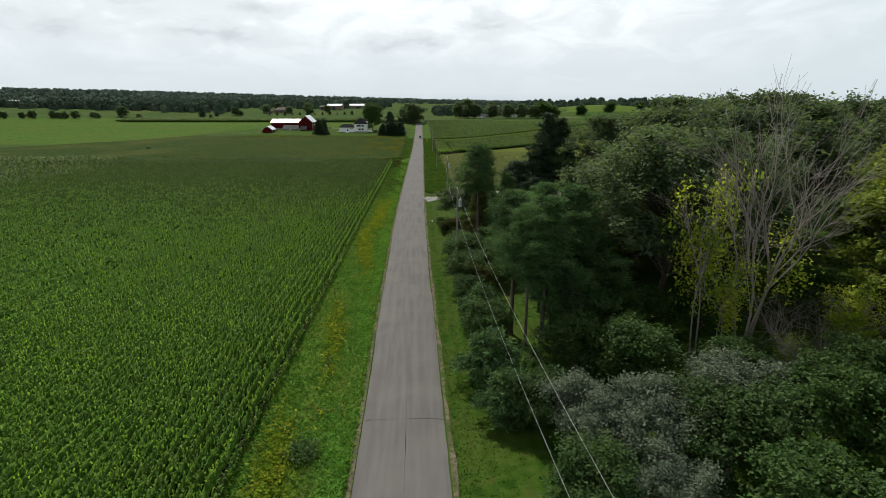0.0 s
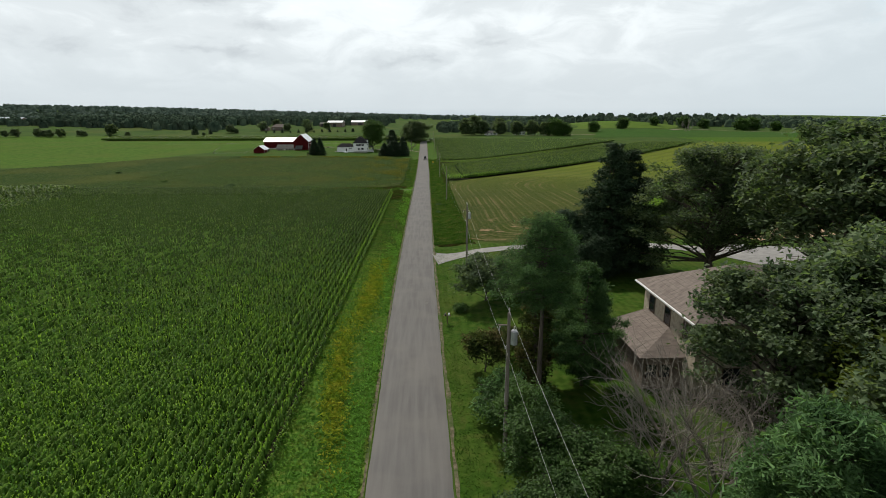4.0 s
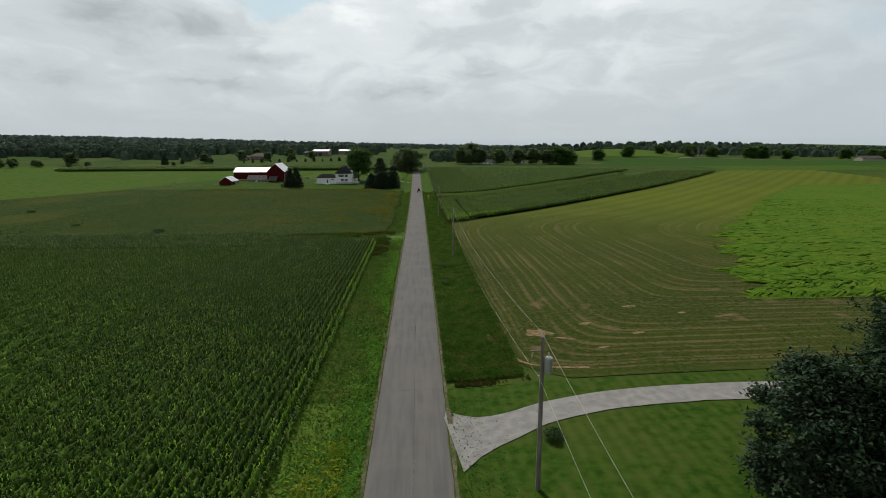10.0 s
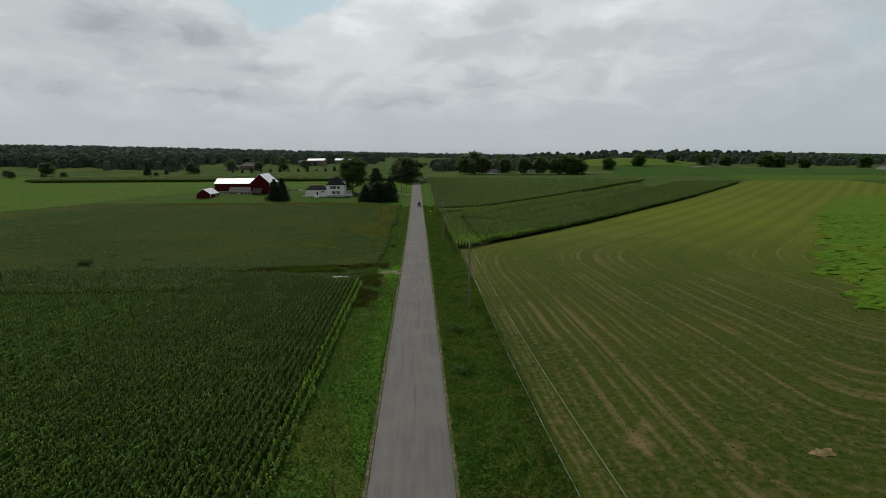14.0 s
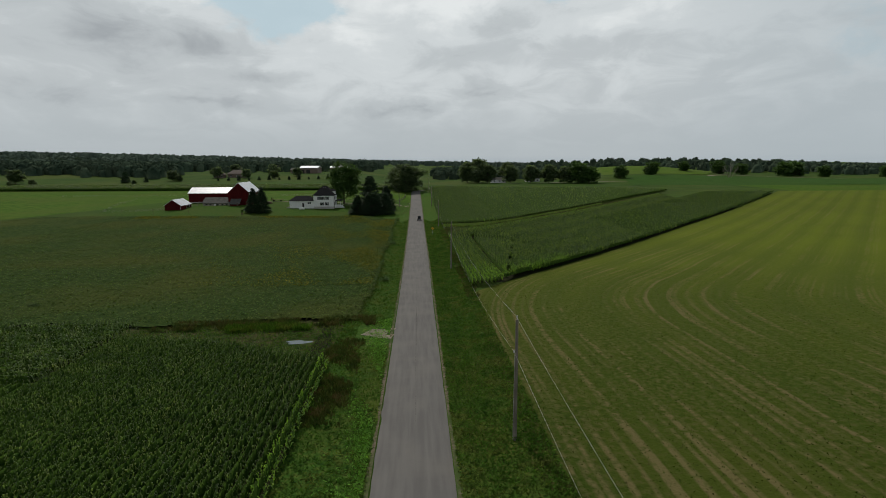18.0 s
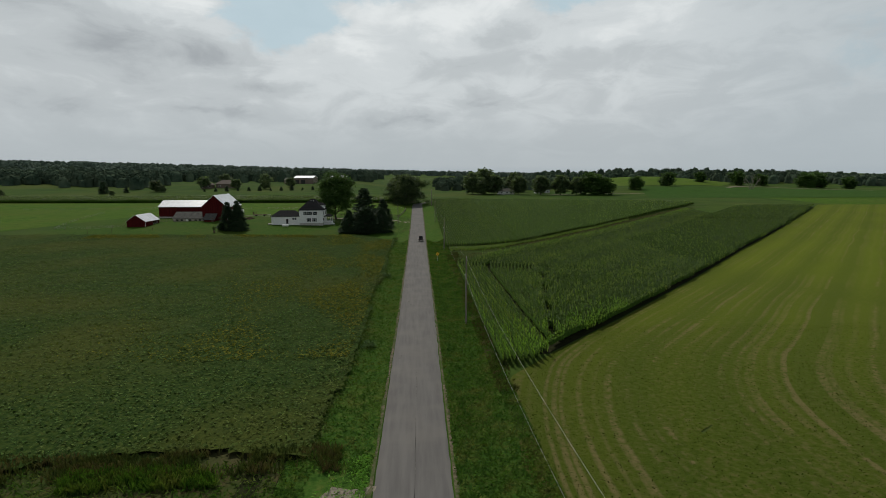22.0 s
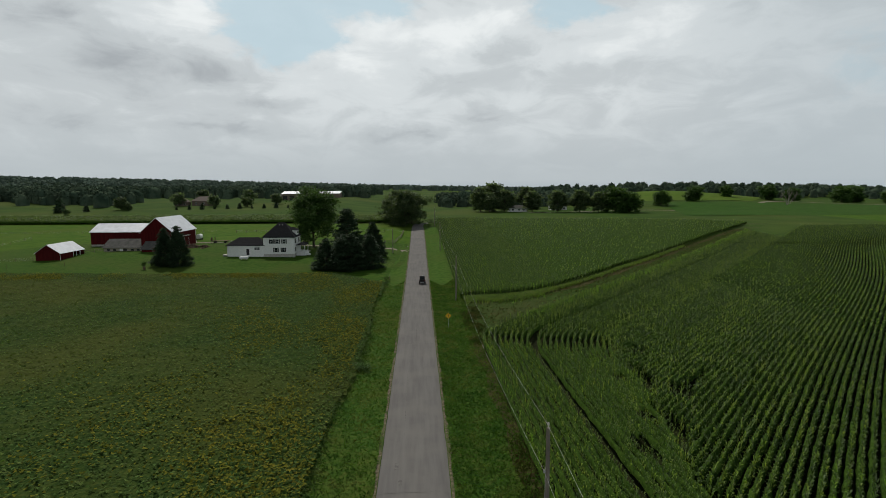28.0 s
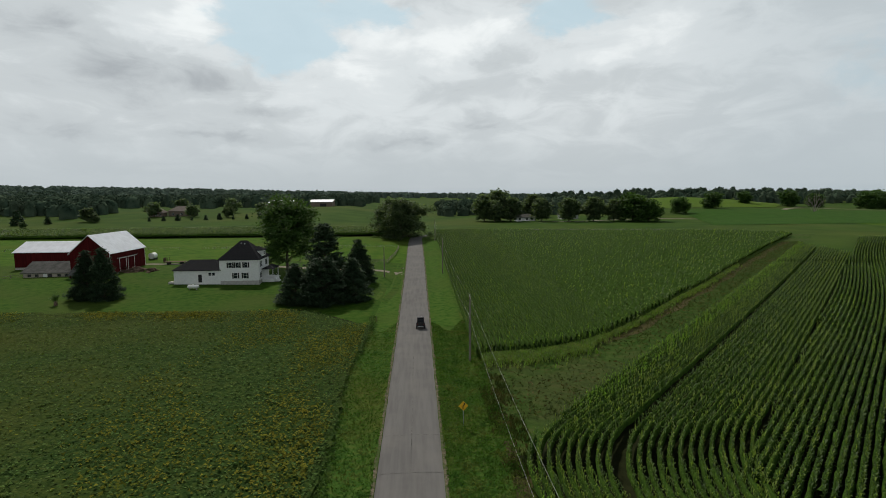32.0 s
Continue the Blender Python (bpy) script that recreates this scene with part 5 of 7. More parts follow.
def pine(seed, h, r, base, n=7000, droop=0.12, irregular=0.35, needle=0.26, slim=0.22, power=0.75, boughs=5, tops=1):
    """A conifer with whorled boughs that carry plumes of needles; tops: leaders at the head."""
    g = np.random.default_rng(seed)
    tr = 0.013 * h + 0.06
    bend = 0.02 * h * g.normal()
    segs = [[0, 0, -0.3, bend, 0, h * 0.5, tr, tr * 0.6]]
    lead = [np.zeros(2)] + [np.array([math.cos(q), math.sin(q)]) * 0.16 * r for q in g.uniform(0, 6.28, tops - 1)]
    for q in lead:
        segs.append([bend, 0, h * 0.5, q[0], q[1], h * (0.98 - 0.05 * np.hypot(*q) / r), tr * 0.6, 0.03])
    C = []
    z = base
    while z < h - 0.25:
        f = (z - base) / (h - base)
        L0 = r * (1 - f) ** power * (0.55 + 0.45 * min(1, f * 5 + 0.3)) + 0.22
        nb = int(g.integers(boughs - 1, boughs + 2))
        a0 = g.uniform(0, 2 * np.pi)
        for k in range(nb):
            a = a0 + 2 * np.pi * k / nb + g.normal(0, 0.35)
            L = L0 * (1 + irregular * g.normal() * 0.7)
            if L < 0.2 or (irregular > 0.3 and g.random() < 0.10):
                continue
            o = lead[int(g.integers(0, len(lead)))] if f > 0.6 else np.zeros(2)
            tip = np.array([o[0] + math.cos(a) * L, o[1] + math.sin(a) * L, z + L * (0.22 - droop * 2 * (1 - f)) + 0.1 * g.normal()])
            p0 = np.array([o[0], o[1], z])
            segs.append([*p0, *tip, 0.03 + 0.012 * L, 0.012])
            m_ = max(2, int(3.2 * L))
            t = g.uniform(0.3, 1.05, m_)[:, None] ** 0.7
            side = np.array([-math.sin(a), math.cos(a), 0.0])
            c = p0 + (tip - p0) * t + side * g.normal(0, 0.16, (m_, 1)) * L * t + g.normal(size=(m_, 3)) * np.array([0.10, 0.10, 0.08]) * (1 + 0.2 * L)
            C.append(c)
        z += (h - base) / 26 * g.uniform(0.7, 1.3)
    # dead snags below the crown
    for k in range(int(base * 2) if base > 2 else 0):
        a, zz, L = g.uniform(0, 6.28), g.uniform(1.0, base), g.uniform(0.4, 1.3)
        segs.append([0, 0, zz, math.cos(a) * L, math.sin(a) * L, zz + 0.1, 0.03, 0.01])
    C = np.concatenate(C)
    plume = 0.30 * g.uniform(0.7, 1.3, len(C)) * min(1.0, 0.55 + 0.09 * r)
    rep_ = max(1, int(n / len(C)))
    C, plume = np.repeat(C, rep_, 0), np.repeat(plume, rep_)
    C = C + g.normal(size=C.shape) * np.array([1.0, 1.0, 0.55]) * plume[:, None]
    return tubes(segs, 4), leaf_quads(C, needle * 1.15, g, 0.25, slim)


def bare_tree(seed, h, r, levels=4, stems=3, tr=0.28, fork=0.35):
    """Forking bare boughs that taper out to twigs; gives the tubes and the tips."""
    g = np.random.default_rng(seed)
    segs, tips = [], []

    def grow(p, d, L, rad, lv):
        q = p
        for s in range(3):
            d = d + g.normal(0, 0.10, 3)
            d /= np.linalg.norm(d)
            q2 = q + d * L / 3
            segs.append([*q, *q2, rad * (1 - 0.13 * s), rad * (1 - 0.13 * (s + 1))])
            if lv < levels and s > 0 and g.random() < 0.75:
                e = d + g.normal(0, fork * 1.4, 3)
                e /= np.linalg.norm(e)
                grow(q2, e, L * g.uniform(0.45, 0.7), rad * 0.42, lv + 1)
            q = q2
        if lv < levels:
            for k in range(2 + int(g.random() < 0.5)):
                e = d + g.normal(0, fork, 3) + np.array([0, 0, 0.12])
                e /= np.linalg.norm(e)
                grow(q, e, L * g.uniform(0.55, 0.85), rad * 0.55, lv + 1)
        else:
            tips.append(q)

    for k in range(stems):
        a = 2 * np.pi * k / stems + g.uniform(-0.4, 0.4)
        d = np.array([math.cos(a) * r / h * 0.8, math.sin(a) * r / h * 0.8, 1.0])
        grow(np.array([0.25 * math.cos(a), 0.25 * math.sin(a), -0.2]), d / np.linalg.norm(d), h * 0.36, tr * g.uniform(0.75, 1.1), 1)
    return tubes(segs, 5), np.array(tips)


def plant(name, label, cat, wood, crown, leafmat, woodmat=None, group="", crown_name="crown", wood_name="trunk"):
    e = new(name)
    tagged(e, label, cat, group)
    if wood is not None:
        o = new(wood_name, mesh_from(wood_name, *wood, woodmat or M["bark"], smooth=True))
        o.parent = e
    if crown is not None:
        o = new(crown_name, mesh_from(crown_name, *crown, leafmat))
        o.parent = e
    return e


def scatter(proto, spots, rng, first=True):
    """Sets the first spot on the thing itself and copies it to the others; a spot: x, y, scale (and height scale)."""
    for i, s in enumerate(spots):
        x, y, k = s[:3]
        kz = s[3] if len(s) > 3 else k
        m = pose(x, y, gz(x, y) - 0.05, 0, 0, rng.uniform(0, 360)) @ Matrix.Diagonal((k, k, kz, 1))
        if i == 0:
            proto.matrix_basis = m
        else:
            c = copy_thing(proto, Matrix.Identity(4))
            c.matrix_basis = m


rt = np.random.default_rng(77)

# big oaks of the wood by the ranch house
OAK = "broad dark green oak in the roadside wood"
scatter(plant("oak_tree", OAK, "tree", *deciduous(1, 18.5, 9.5, 5.0, 330, 62000, 0.17, clump=0.075), M["oak"], group="oaks of the wood"), [(25.6, 52, 1.0)], rt)
scatter(plant("oak_tree", OAK, "tree", *deciduous(2, 18.0, 9.0, 4.0, 280, 34000, 0.22, clump=0.078), M["oak"], group="oaks of the wood"), [(41, 64, 1.13), (46, 90, 1.22), (66, 62, 1.18), (57, 83, 1.25), (78, 84, 1.2)], rt)
scatter(plant("oak_tree", OAK, "tree", *deciduous(3, 17.0, 8.5, 3.5, 260, 30000, 0.22, clump=0.078), M["oak"], group="oaks of the wood"), [(33, 69, 0.92), (60, 28, 1.0), (72, 100, 1.05), (36, 16, 0.9)], rt)
scatter(plant("ash_tree", "light green round-headed tree in the roadside wood", "tree", *deciduous(14, 14.0, 6.0, 2.0, 170, 17000, 0.20, clump=0.085), M["ash"], group="ashes of the wood"), [(25.5, 62.0, 0.80), (43, 32, 1.15), (54, 50, 1.3), (46, 46, 1.1), (52, 36, 1.1), (60, 46, 1.15), (33, 60, 0.9), (47, 24, 1.0), (70, 48, 1.2)], rt)
scatter(plant("oak_tree", "dark green oak close to the ranch house", "tree", *deciduous(15, 13.4, 5.6, 2.5, 170, 30000, 0.16, clump=0.085), M["oak"], group="oaks of the wood"), [(23.6, 69.2, 1.0), (28.5, 66.5, 1.0), (30.5, 71.5, 1.05)], rt)
scatter(plant("lawn_oak", "spreading open-grown oak on the lawn by the driveway", "tree", *deciduous(4, 18.6, 9.4, 3.4, 330, 62000, 0.18, lobes=0.4, clump=0.075, trunk_r=0.62, low=-0.7), M["oak"]), [(41.5, 111, 1.0)], rt)
# white pines beside the power line
WP = "tall white pine with bare lower trunk in the roadside wood"
scatter(plant("white_pine", WP, "pine tree", *pine(5, 15.0, 4.6, 2.6, 76000, needle=0.19, slim=0.18, power=0.6, irregular=0.4), M["pine"], group="white pines"), [(14.2, 47.0, 0.95), (13.0, 79.3, 0.60, 0.76)], rt)
scatter(plant("white_pine", WP, "pine tree", *pine(6, 14.6, 3.2, 6.6, 38000, needle=0.19, slim=0.18, power=0.55, irregular=0.45), M["pine"], group="white pines"), [(11.0, 44.5, 0.95), (12.4, 52.0, 0.95), (16.2, 54.5, 0.80)], rt)
scatter(plant("white_pine", "white pine with a tuft of crown over a long bare trunk", "pine tree", *pine(7, 18.2, 3.2, 11.0, 62000, needle=0.13, slim=0.17, irregular=0.35, power=0.55, boughs=6), M["pine"], group="white pines"), [(8.2, 75.2, 0.85, 0.91), (8.6, 47.0, 0.78), (9.3, 43.5, 0.74)], rt)
scatter(plant("lawn_pine", "dark full pine with two tops on the lawn", "pine tree", *pine(8, 19.6, 5.6, 0.6, 72000, power=0.8, droop=0.12, irregular=0.3, needle=0.21, slim=0.30, boughs=9, tops=2), M["spruce"], group="lawn pines"), [(27.2, 115.5, 1.0)], rt)
scatter(plant("lawn_pine", "dark pine with a ragged top on the lawn", "pine tree", *pine(9, 18.8, 5.0, 0.8, 54000, power=0.8, droop=0.12, irregular=0.32, needle=0.21, slim=0.30, boughs=8), M["spruce"], group="lawn pines"), [(31.0, 117.5, 1.0)], rt)
scatter(plant("round_pine", "low round-headed dark pine on the lawn", "pine tree", *deciduous(10, 9.0, 4.0, 0.3, 170, 42000, 0.13, clump=0.12, lobes=0.12, low=-0.9), M["spruce"], group="lawn pines"), [(21.8, 117.5, 1.0), (24.0, 110.5, 0.70)], rt)
# small trees on the lawn
scatter(plant("crabapple_tree", "small round dark green tree on the lawn", "tree", *deciduous(12, 6.2, 2.9, 1.2, 80, 16000, 0.15, clump=0.17, trunk_r=0.16), M["oak"], group="lawn trees"), [(11.7, 104.2, 1.0)], rt)
scatter(plant("crabapple_tree", "small leaning dark green tree beside the power pole", "tree", *deciduous(13, 6.2, 3.1, 0.7, 80, 16000, 0.15, lobes=0.45, clump=0.17, trunk_r=0.16), M["oak"], group="lawn trees"), [(7.2, 103.6, 1.0)], rt)

# the dying tree with yellow leaves
_w, _tips = bare_tree(26, 19.0, 2.2, 5, 4, 0.15, 0.24)
_g = np.random.default_rng(5)
_sel = _tips[_g.choice(len(_tips), 5, replace=False)] * np.array([1, 1, 0.6])
_C = np.repeat(_sel, 170, 0) + _g.normal(0, 1, (len(_sel) * 170, 3)) * np.array([0.7, 0.7, 1.0])
scatter(plant("dying_tree", "pale dying tree with bare boughs and yellow leaves", "tree", _w, leaf_quads(_C, 0.14, _g, 0.3, 0.7), M["yellowleaf"], M["deadwood"]), [(27.0, 39.6, 1.08, 1.06)], rt)
_w, _tips = bare_tree(22, 7.5, 5.5, 4, 7, 0.07, 0.5)
scatter(plant("bare_shrub", "grey leafless shrub among the trees", "shrub", _w, None, None, M["deadwood"], wood_name="stem"), [(14.0, 66, 1.25), (16.0, 63, 1.3), (18.2, 66, 1.35), (20.0, 63.5, 1.25), (16.8, 69.5, 1.3), (21.5, 67, 1.2), (29, 33, 0.9), (33, 44, 0.8), (31, 38, 0.8), (35, 40, 0.9)], rt)

_w, _tips = bare_tree(23, 15.0, 7.0, 4, 2, 0.3, 0.45)
scatter(plant("bare_tree", "tall bare-crowned tree beyond the fields", "tree", _w, None, None, M["deadwood"]), [(334, 716, 1.0, 1.3), (342, 724, 0.85, 1.15)], rt)

# slender trees with yellowing leaves beside the dying one
_g = np.random.default_rng(8)
_w, _tips = bare_tree(24, 15.0, 1.6, 3, 2, 0.13, 0.3)
_c = _tips[np.argsort(_tips[:, 2])][::2]
_c = np.concatenate([_c, _c * np.array([0.7, 0.7, 0.72]), _c[::2] * np.array([0.8, 0.8, 0.5])])
_C = np.repeat(_c, 48, 0) + _g.normal(0, 1, (len(_c) * 48, 3)) * np.array([0.45, 0.45, 0.6])
scatter(plant("yellowing_tree", "slender tree with yellow-green leaves beside the dying tree", "tree", _w, leaf_quads(_C, 0.17, _g, 0.3, 0.7), M["yellowleaf"], M["deadwood"], group="yellowing trees"), [(23.6, 41.0, 0.85, 1.35), (25.0, 39.5, 0.7, 0.8), (33.5, 37.0, 0.62), (35.5, 38.5, 0.6), (28.0, 35.5, 0.36)], rt)

# shrubs
SIL = "silvery grey-green olive shrub at the wood's edge"
scatter(plant("olive_shrub", SIL, "shrub", *deciduous(31, 5.6, 3.2, 0.4, 110, 20000, 0.088, lobes=0.35, clump=0.13, trunk_r=0.12), M["silver"], group="olive shrubs"), [(10.8, 28.5, 0.85), (14.6, 27.0, 0.9), (20.6, 30.0, 0.95), (12.6, 22.5, 0.7)], rt)
scatter(plant("leafy_shrub", "dark green leafy shrub on the roadside", "shrub", *deciduous(32, 5.0, 2.5, 0.4, 90, 13000, 0.10, lobes=0.35, clump=0.14, trunk_r=0.1), M["maple"], group="roadside shrubs"), [(5.6, 60.5, 0.95), (5.4, 56, 0.7), (6.2, 46, 0.8), (6.4, 72, 0.9), (9.5, 63, 1.0), (12, 38, 1.0), (16, 36, 1.1), (20, 45, 1.0), (17, 55, 1.1), (22, 62, 1.2), (27, 46, 1.0), (31, 31, 1.1), (37, 47, 1.2), (48, 42, 1.2), (6.8, 66.5, 1.0), (8.0, 32, 0.8), (14.5, 84.5, 0.8), (17.8, 25.5, 1.15), (24.5, 27.0, 1.2), (9.0, 22.5, 0.9), (18.5, 19.5, 1.1), (28, 21, 1.2), (23, 34, 0.9)], rt)
scatter(plant("red_leaved_shrub", "brownish green juniper by the road", "shrub", *deciduous(33, 4.6, 1.9, 0.3, 40, 4500, 0.13, clump=0.22, trunk_r=0.1), M["weed"], group="roadside shrubs"), [(4.9, 83.5, 0.95), (8.2, 86.0, 0.7), (7.0, 57.5, 0.9)], rt)
scatter(plant("young_pine", "young bright green pine by the road", "pine tree", *pine(34, 5.0, 2.6, 0.4, 7000, droop=0.02), M["pine"], group="young pines"), [(5.4, 75.5, 0.85), (6.0, 50.0, 0.9), (5.6, 38.5, 0.95), (6.2, 33.0, 0.8)], rt)
scatter(plant("arborvitae", "narrow upright dark evergreen by the house", "shrub", *pine(35, 7.5, 1.3, 0.2, 3500, droop=-0.2, irregular=0.15, needle=0.2), M["maple"], group="arborvitae"), [(12.2, 88.5, 1.0), (13.4, 91.0, 0.8), (16.5, 88.5, 0.95), (17.6, 88.8, 0.9)], rt)
scatter(plant("columnar_juniper", "tall columnar juniper with brownish foliage", "shrub", *pine(37, 9.6, 1.5, 0.2, 6000, droop=-0.15, irregular=0.2, needle=0.18, slim=0.4, power=0.4), M["weed"]), [(8.9, 80.2, 1.0)], rt)
scatter(plant("low_bush", "low rounded bush on the lawn", "shrub", *deciduous(36, 1.6, 1.2, 0.1, 30, 1800, 0.12, clump=0.25, trunk_r=0.05), M["maple"], group="low bushes"), [(18.0, 93.5, 1.3), (7.6, 92.6, 0.6), (8.4, 126.5, 0.55), (3.6, 100.5, 0.7), (7.4, 90.3, 0.7)], rt)

# farmstead trees
scatter(plant("spruce_tree", "dense dark spruce by the farm buildings", "spruce tree", *pine(41, 11.0, 3.4, 0.3, 16000, droop=0.16, irregular=0.12, needle=0.24, slim=0.3, power=0.9), M["spruce"], group="farm spruces"), [(-77.2, 410.5, 1.2, 1.02), (-73.0, 409.6, 1.15, 1.08), (-28.4, 404.5, 1.3, 0.82), (-15.9, 406.5, 1.35, 0.90), (-16.6, 427.0, 1.35, 1.05)], rt)
scatter(plant("spruce_tree", "broad dark spruce beside the farm lawn", "spruce tree", *pine(42, 10.2, 4.6, 0.3, 18000, droop=0.12, irregular=0.12, needle=0.26, slim=0.35, power=0.6), M["spruce"], group="farm spruces"), [(-22.0, 403.5, 1.3, 1.05)], rt)
scatter(plant("spruce_tree", "tall dark conifer behind the other spruces", "spruce tree", *pine(43, 17.0, 4.4, 0.5, 18000, droop=0.10, irregular=0.18, needle=0.3, slim=0.35, power=0.6), M["spruce"], group="farm spruces"), [(-23.5, 416.0, 1.25, 1.0)], rt)
scatter(plant("maple_tree", "tall full green maple behind the farmhouse", "tree", *deciduous(44, 21.5, 7.2, 3.2, 130, 20000, 0.34, clump=0.17, trunk_r=0.45, low=-0.7), M["maple"]), [(-40.0, 446, 1.0)], rt)
scatter(plant("shade_tree", "large dark shade tree at the bend of the road", "tree", *deciduous(45, 18.0, 8.0, 1.6, 90, 15000, 0.42, lobes=0.5, clump=0.16, low=-0.8), M["oak"], group="trees at the bend"), [(-8.5, 530, 1.0), (-5.0, 541, 0.95), (-14.0, 543, 0.85)], rt)
# trees round the houses beyond the corn
FT = "round dark green yard tree beyond the corn"
scatter(plant("yard_tree", FT, "tree", *deciduous(46, 13.0, 5.2, 0.7, 70, 5500, 0.55, clump=0.2, low=-0.85), M["oak"], group="yard trees"),
        [(47, 660, 1.4), (57, 663, 1.62), (65, 655, 1.25), (53, 651, 1.1), (86, 652, 1.18), (104, 646.5, 1.2), (120, 642.5, 1.22), (133.5, 640, 1.1), (92, 705, 1.35)], rt)
scatter(plant("yard_tree", FT, "tree", *deciduous(47, 12.0, 6.0, 0.5, 70, 5500, 0.55, lobes=0.35, clump=0.2, low=-0.85), M["maple"], group="yard trees"),
        [(145, 637, 1.5), (155, 634, 1.15), (207, 695, 1.0), (262, 745, 1.15), (330, 805, 0.95), (366, 790, 1.25), (400, 800, 1.1), (455, 800, 1.4), (480, 815, 1.5), (500, 790, 1.1), (590, 800, 1.2), (620, 790, 1.1), (645, 800, 1.0), (560, 690, 1.0), (575, 684, 1.2)], rt)
scatter(plant("orchard_conifer", "small dark conifer in a field row", "spruce tree", *pine(48, 5.0, 1.8, 0.1, 500, irregular=0.15, needle=0.45, slim=0.5), M["spruce"], group="conifer row"),
        [(-176 + 8.5 * i, 640 + 1.5 * i, 0.5 + 0.2 * ((i * 7) % 3)) for i in range(12)] + [(-246, 622, 1.9), (-232, 628, 1.0)], rt)
scatter(plant("field_tree", "dark tree standing in the fields", "tree", *deciduous(49, 9.0, 4.0, 0.4, 50, 2600, 0.55, clump=0.2, low=-0.85), M["oak"], group="field trees"),
        [(-215, 640, 0.95), (-207, 634, 0.6), (-188, 672, 1.1), (-160, 668, 0.9), (-133, 664, 0.8), (-118, 690, 0.9), (-180, 700, 1.2), (-145, 705, 1.2), (-300, 590, 0.55), (-318, 592, 0.4), (-345, 594, 0.6), (-230, 604, 0.4), (-353, 600, 0.7), (-410, 590, 0.9), (-422, 592, 0.7), (-436, 585, 0.8), (-375, 588, 0.8), (-384, 592, 0.7), (-365, 590, 0.9), (-392, 596, 0.9), (-330, 615, 1.2), (-470, 620, 1.1), (-500, 600, 1.0)], rt)

# far woods


def woods(name, label, places, rng, mat_, leaves, size):
    """Far tree crowns, each a lumpy dome down to the ground; places: x, y, crown radius, height."""
    P = np.array(places)
    n, na, nr = len(P), 7, 4
    a = np.arange(na) * 2 * np.pi / na
    prof = np.array([(0.95, 0.0), (0.95, 0.35), (0.82, 0.66), (0.52, 0.87)])
    Z = ground(P[:, 0], P[:, 1])
    ring = np.zeros((n, nr, na, 3))
    for k, (q, h) in enumerate(prof):
        wob = rng.uniform(0.8, 1.15, (n, na))
        tw = rng.uniform(0, 1, (n, 1))
        ring[:, k, :, 0] = P[:, 0:1] + P[:, 2:3] * q * wob * np.cos(a + tw)
        ring[:, k, :, 1] = P[:, 1:2] + P[:, 2:3] * q * wob * np.sin(a + tw)
        ring[:, k, :, 2] = Z[:, None] - 0.5 + P[:, 3:4] * (h + rng.normal(0, 0.05, (n, na)))
    top = np.stack([P[:, 0], P[:, 1], Z + P[:, 3] * 0.93], 1)[:, None, :]
    V = np.concatenate([ring.reshape(n, nr * na, 3), top], 1)
    q = []
    for k in range(nr - 1):
        for i in range(na):
            j = (i + 1) % na
            q += [(k * na + i, k * na + j, (k + 1) * na + j), (k * na + i, (k + 1) * na + j, (k + 1) * na + i)]
    for i in range(na):
        q.append(((nr - 1) * na + i, (nr - 1) * na + (i + 1) % na, nr * na))
    F = (np.array(q)[None] + (np.arange(n) * (nr * na + 1))[:, None, None]).reshape(-1, 3)
    d = rng.normal(size=(n, leaves, 3))
    d /= np.linalg.norm(d, axis=2)[:, :, None]
    d[:, :, 2] = np.abs(d[:, :, 2])
    C = np.stack([P[:, 0], P[:, 1], Z + P[:, 3] * 0.45], 1)[:, None, :] + d * np.stack([P[:, 2], P[:, 2], P[:, 3] * 0.55], 1)[:, None, :] * rng.uniform(0.78, 1.02, (n, leaves, 1))
    V, F = join((V.reshape(-1, 3), F), leaf_quads(C.reshape(-1, 3), size, rng, 0.3, 0.8))
    return tagged(new(name, mesh_from(name, V, F, mat_)), label, "woods", kind="stuff")


rw = np.random.default_rng(9)
spots = []
for i in range(4600):
    az = rw.uniform(-0.86, 0.86)
    rr_ = rw.uniform(1250, 2600) if az < -0.1 else rw.uniform(1500, 2900)
    x, y = rr_ * math.sin(az), rr_ * math.cos(az)
    spots.append((x, y, rw.uniform(5, 9), rw.uniform(10, 14)))
woods("far_woods", "wooded ridge along the horizon, tinted with haze", spots, rw, M["ridge"], 16, 2.0)
spots = []
for i in range(1500):
    x = rw.uniform(-1000, -60)
    y = 860 + 130 * math.sin(x * 0.006) + rw.uniform(0, 330) + 0.1 * abs(x)
    spots.append((x, y, rw.uniform(4, 7.0), rw.uniform(8, 13)))
for i in range(260):
    x = rw.uniform(-700, -240)
    y = 640 - 0.30 * (x + 240) + rw.normal(0, 14) + 60
    spots.append((x, y, rw.uniform(3.5, 6.5), rw.uniform(7, 13)))
for i in range(330):
    x = rw.uniform(210, 900)
    y = 1010 + rw.uniform(0, 200) - 0.05 * x
    spots.append((x, y, rw.uniform(5, 8), rw.uniform(10, 16)))
for i in range(240):
    x = rw.uniform(560, 1400)
    y = 900 + rw.uniform(0, 260)
    spots.append((x, y, rw.uniform(5, 8), rw.uniform(10, 15)))
for i in range(160):
    x = rw.uniform(20, 190)
    y = 740 + rw.uniform(0, 240)
    spots.append((x, y, rw.uniform(4, 7), rw.uniform(9, 14)))
woods("near_woods", "belts of dark trees between the fields", spots, rw, M["farwood"], 75, 0.85)

